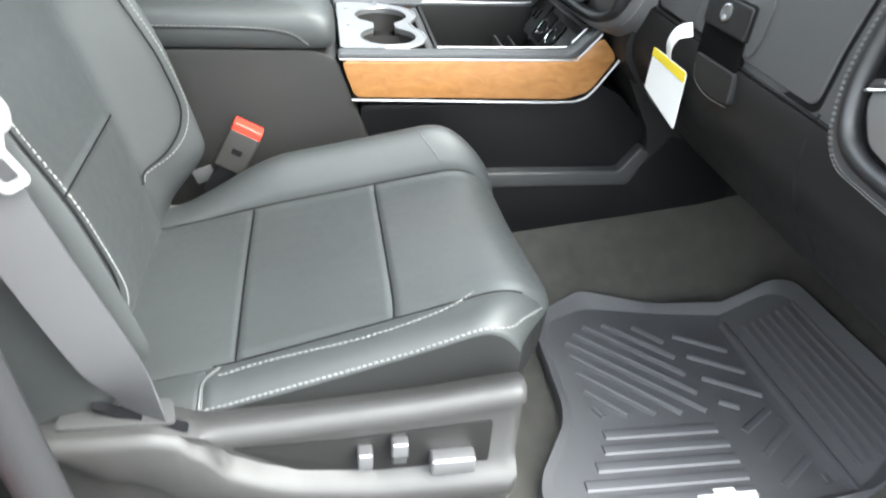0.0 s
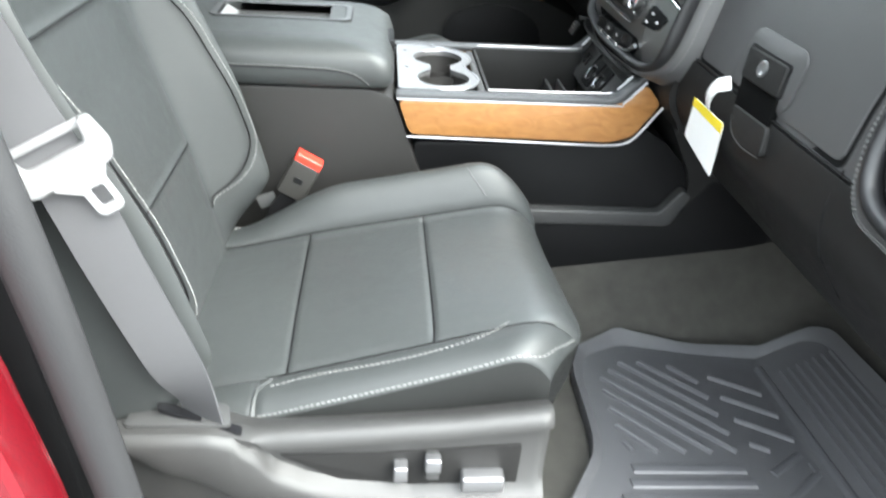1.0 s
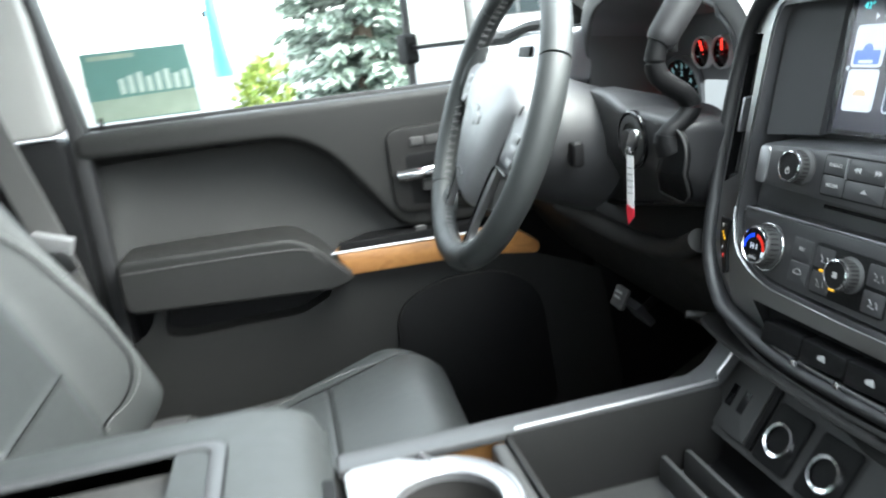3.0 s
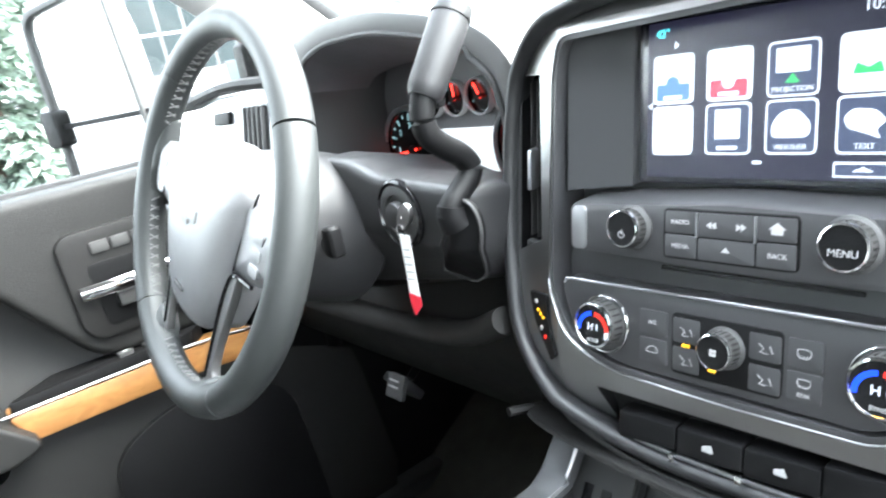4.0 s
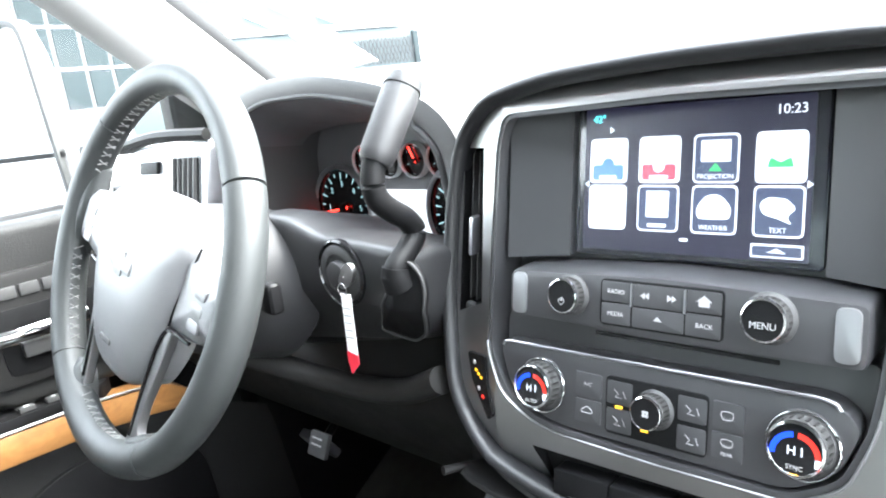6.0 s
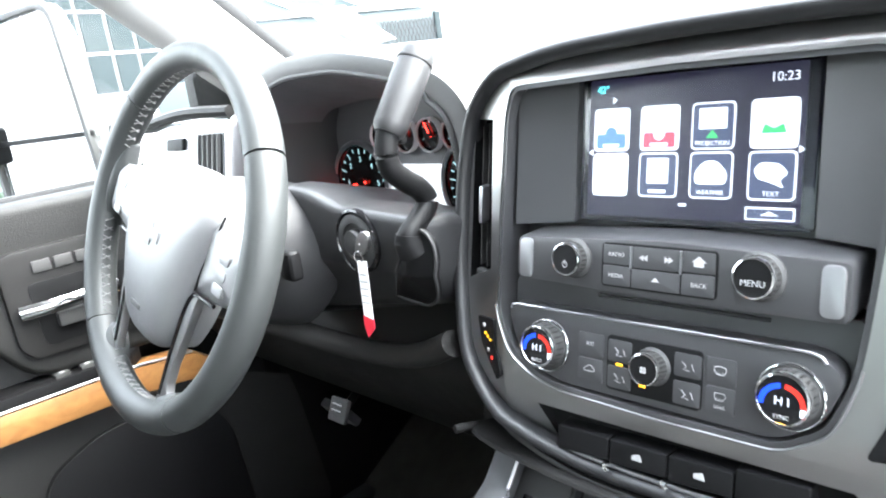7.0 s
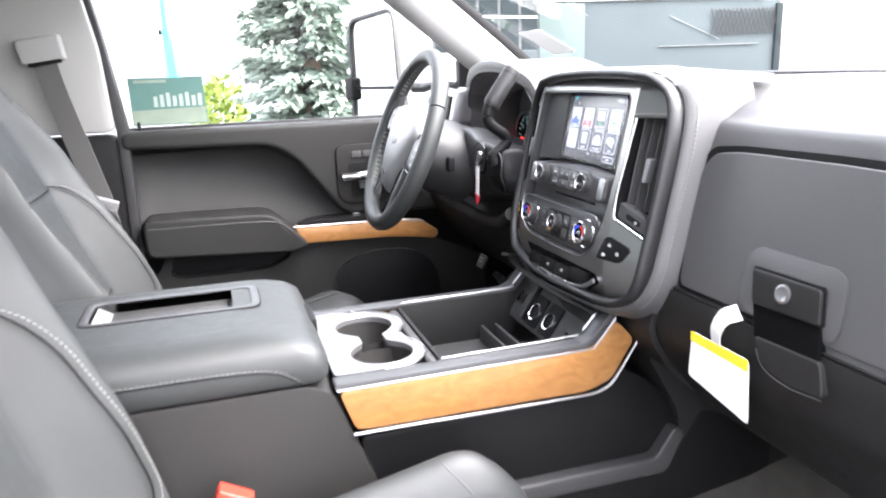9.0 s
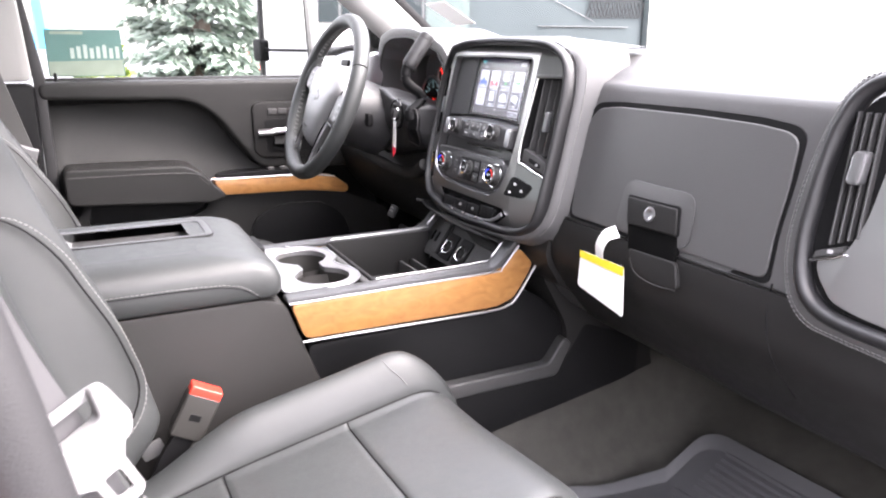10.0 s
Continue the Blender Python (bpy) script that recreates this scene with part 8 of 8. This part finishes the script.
def shrub(x, y, z0, h, r):
    t = thing("shrub", (x, y, z0), "yellow-green leafy shrub growing beside the lot", "shrub")
    part("stem", tube([(x, y, z0), (x + 0.02, y, z0 + h * 0.4), (x, y, z0 + h * 0.7)], 0.03, 8), BARK, t)
    verts, faces = [], []
    for _ in range(1500):
        a, b = rnd.uniform(0, 6.283), rnd.random()
        rr = r * (1 - b) ** 0.35 * rnd.uniform(0.5, 1.05)
        p = Vector((x + math.cos(a) * rr, y + math.sin(a) * rr, z0 + 0.1 + h * b + rnd.uniform(-0.05, 0.05)))
        d = Vector((rnd.uniform(-1, 1), rnd.uniform(-1, 1), rnd.uniform(-0.3, 1))).normalized() * 0.07
        s = d.cross(Vector((rnd.uniform(-1, 1), rnd.uniform(-1, 1), 0.3))).normalized() * 0.022
        i = len(verts)
        verts += [p, p + d * 0.5 + s, p + d, p + d * 0.5 - s]
        faces.append((i, i + 1, i + 2, i + 3))
    me = bpy.data.meshes.new("leaves")
    me.from_pydata([v - Vector((x, y, z0)) for v in verts], [], faces)
    me.materials.append(SHRUB)
    o = new("leaves", me)
    o.parent = t
    BASE[o.name] = BASE[t.name]


shrub(-0.06, 4.6, -0.85, 1.55, 0.36)

# feather flag on a pole
flag = thing("feather_flag", (-0.42, 6.6, -0.85), "bright blue feather flag on a thin pole", "flag")
FLAG = mat("blue_cloth", (0.06, 0.42, 0.72), 0.7, vary=0.1)
part("pole", tube([(-0.53, 6.62, -0.85), (-0.515, 6.62, 0.8), (-0.49, 6.62, 1.5), (-0.43, 6.62, 2.4)], 0.010, 8), METAL, flag)
bm = bmesh.new()
rows = []
for i in range(20):
    t = i / 19
    z = 0.72 + 1.75 * t
    x0 = -0.518 + 0.085 * t ** 1.5
    w = 0.165 - 0.13 * t ** 0.8
    rows.append([bm.verts.new((x0 + w * j / 4, 6.6 + 0.02 * math.sin(j * 1.3 + t * 5), z)) for j in range(5)])
for a, b in zip(rows, rows[1:]):
    for j in range(4):
        bm.faces.new((a[j], a[j + 1], b[j + 1], b[j]))
part("clip", box(-0.53, -0.495, 6.59, 6.63, 1.25, 1.30, 0.006), PLASTIC_D, flag, "dark pole clip")
part("cloth", bm, FLAG, flag)

# parked vehicles and a building, all far off
REDP = mat("red_body_paint", (0.50, 0.05, 0.03), 0.3, coat=0.6, vary=0.05)
DARKB = mat("dark_body_paint", (0.062, 0.076, 0.080), 0.6, spec=0.12, vary=0.15, vscale=1.5)
CARGLASS = mat("dark_glass", (0.016, 0.022, 0.024), 0.55, spec=0.08, vary=0.2, vscale=2)
PALE = mat("pale_panel", (0.72, 0.73, 0.74), 0.4, vary=0.05)


def vehicle(name, label, m, paint, L, W, H):
    """A parked car, built along x with its nose to +x, then placed by m."""
    def put(b):
        bmesh.ops.transform(b, matrix=m, verts=b.verts)
        return b
    v = thing(name, m.translation, label, "vehicle")
    prof = smooth2([(-L / 2, 0.45), (-L / 2, H * 0.58), (-L / 2 + 0.08, H * 0.6), (-L * 0.12, H * 0.6), (-L * 0.08, H), (L * 0.18, H), (L * 0.30, H * 0.64), (L / 2 - 0.1, H * 0.58), (L / 2, H * 0.5), (L / 2, 0.45)], 0.08, 4)
    part("body", put(prism(prof, "y", -W / 2, W / 2, 0.05, 2)), paint, v)
    for s in (-1, 1):
        part("side_window", put(prism(smooth2([(-L * 0.07, H * 0.66), (L * 0.24, H * 0.66), (L * 0.165, H * 0.94), (-L * 0.055, H * 0.94)], 0.04, 3), "y", s * (W / 2 - 0.01), s * (W / 2 + 0.004), 0)), CARGLASS, v)
    sl = lambda a, b, d: Vector((L * 0.30 - (b - H * 0.66) / (H * 0.30) * L * 0.11 + d, a, b))
    part("windscreen", put(prism(rrect(-W * 0.42, W * 0.42, H * 0.68, H * 0.94, 0.06), "x", 0.0, 0.02, 0, place=sl)), CARGLASS, v)
    for x in (-L * 0.30, L * 0.32):
        for s in (-1, 1):
            w = part("wheel", put(lathe([(0.20, -0.11), (0.38, -0.11), (0.40, -0.06), (0.40, 0.06), (0.38, 0.11), (0.20, 0.11)], 24, Matrix.Translation((x, s * (W / 2 - 0.08), 0.40)) @ Matrix.Rotation(radians(90), 4, "X"))), RUBBER, v)
            part("rim", put(lathe([(0.0, 0.10), (0.21, 0.10), (0.21, -0.10), (0, -0.10)], 20, Matrix.Translation((x, s * (W / 2 - 0.08), 0.40)) @ Matrix.Rotation(radians(90), 4, "X"))), SILVER, w)
    for s in (-1, 1):
        part("headlight", put(box(L / 2 - 0.06, L / 2 + 0.01, s * W * 0.38 - 0.14, s * W * 0.38 + 0.14, H * 0.42, H * 0.50, 0.02)), PALE, v)
    return v


vehicle("parked_car", "red car parked beyond the spruce", pose(2.40, 11.6, -0.85, 0, 0, 76), REDP, 4.6, 1.8, 1.55)

# dark delivery truck with a racked bed in front of the windscreen
trk = thing("work_truck", (5.0, 7.0, -0.85), "dark flatbed work truck with pale rails and mesh guard", "vehicle")
TM_ = pose(6.0, 5.8, -0.85, 0, 0, -10)


def tput(b):
    bmesh.ops.transform(b, matrix=TM_, verts=b.verts)
    return b


part("bed_side", tput(box(-2.75, 0.0, 0.0, 0.08, 0.75, 2.33, 0.02)), DARKB, trk, "dark painted bed side")
part("bed_floor", tput(box(-2.7, -0.02, 0.08, 2.0, 0.72, 0.82, 0.01)), PLASTIC_D, trk)
part("far_side", tput(box(-2.75, 0.0, 2.0, 2.08, 0.75, 1.9, 0.02)), DARKB, trk, "dark painted bed side")
part("top_rail", tput(box(-2.78, -0.18, -0.03, 0.10, 2.335, 2.385, 0.01)), PALE, trk, "pale top rail")
part("raised_cover", tput(prism([(-2.75, 2.38), (-2.75, 2.95), (-1.75, 2.74), (-0.90, 2.53), (-0.20, 2.41), (-0.20, 2.38)], "y", 0.02, 0.10, 0.01)), DARKB, trk, "dark tilted bed cover")
part("cover_edge", tput(sweep([(-2.75, 0.06, 2.965), (-1.75, 0.06, 2.755), (-0.90, 0.06, 2.545), (-0.20, 0.06, 2.42)], disc(0.018, 8))), PALE, trk, "pale cover edge")
part("strut", tput(sweep([(-1.70, -0.01, 2.70), (-0.93, -0.01, 2.39)], disc(0.016, 8))), PALE, trk, "pale diagonal strut")
part("plate_mark", tput(box(-0.16, 0.16, -0.004, 0.004, -0.03, 0.03, 0.003, 1, Matrix.Translation((-1.83, 0.01, 2.48)) @ Matrix.Rotation(radians(24), 4, "Y"))), PALE, trk, "small white label")
part("brace", tput(sweep([(-1.29, -0.01, 2.16), (-0.70, -0.01, 1.90)], disc(0.004, 8))), BELTGREY, trk, "thin pale brace")
part("low_rail", tput(box(-1.4, -0.25, -0.02, 0.0, 1.84, 1.847, 0.002)), BELTGREY, trk, "thin pale rail")
part("end_post", tput(box(-0.06, 0.02, -0.03, 0.06, 0.75, 2.27, 0.01)), CARGLASS, trk, "dark end post")
part("front_panel", tput(box(-2.75, -2.25, -0.03, 0.0, 0.9, 2.32, 0.01)), mat("teal_panel", (0.06, 0.085, 0.08), 0.6, vary=0.1), trk, "grey-green panel")
MESHB = mat("guard_mesh", (0.02, 0.02, 0.022), 0.6)
for k in range(15):
    x = -0.82 + 0.05 * k
    part("mesh_bar", tput(sweep([(x, -0.02, 2.22), (x + 0.10, -0.02, 1.94)], disc(0.006, 5))), MESHB, trk)
    part("mesh_bar", tput(sweep([(x, -0.02, 1.94), (x + 0.10, -0.02, 2.22)], disc(0.006, 5))), MESHB, trk)
for x in (-2.2, -0.5):
    part("wheel", tput(lathe([(0.20, -0.14), (0.44, -0.14), (0.47, -0.08), (0.47, 0.08), (0.44, 0.14), (0.20, 0.14), (0.2, -0.14)], 24, Matrix.Translation((x, 0.22, 0.47)) @ Matrix.Rotation(radians(90), 4, "X"))), RUBBER, trk)

# building with dark mullioned windows
bld = thing("shop_building", (6.0, 15.5, -0.85), "low building with dark-framed reflecting windows", "building")
BM2 = pose(5.6, 15.0, -0.85, 0, 0, 14)
WALLB = mat("pale_cladding", (0.62, 0.63, 0.63), 0.7, vary=0.08, vscale=1.0)


def bput(b):
    bmesh.ops.transform(b, matrix=BM2, verts=b.verts)
    return b


part("wall", bput(box(-1.1, 3.4, 0.0, 6.0, 0.0, 4.6, 0.02)), WALLB, bld, "pale clad wall")
part("roof", bput(box(-1.3, 3.6, -0.3, 6.3, 4.6, 4.8, 0.03)), WALLB, bld, "flat pale roof edge")
FRAMEB = mat("bronze_frame", (0.045, 0.05, 0.052), 0.5, vary=0.1)
for i in range(7):
    x = -0.95 + 0.60 * i
    for j in range(3):
        z = 2.05 + 0.80 * j
        w = part("window", bput(box(x, x + 0.60, -0.06, 0.02, z, z + 0.76, 0.005, 1)), FRAMEB, bld, "dark-framed window")
        part("pane", bput(box(x + 0.05, x + 0.55, -0.075, -0.061, z + 0.02, z + 0.74, 0, 1)), CARGLASS, w)
        part("transom", bput(box(x, x + 0.60, -0.085, -0.02, z + 0.76, z + 0.80, 0.004, 1)), PALE, w, "pale cross bar")
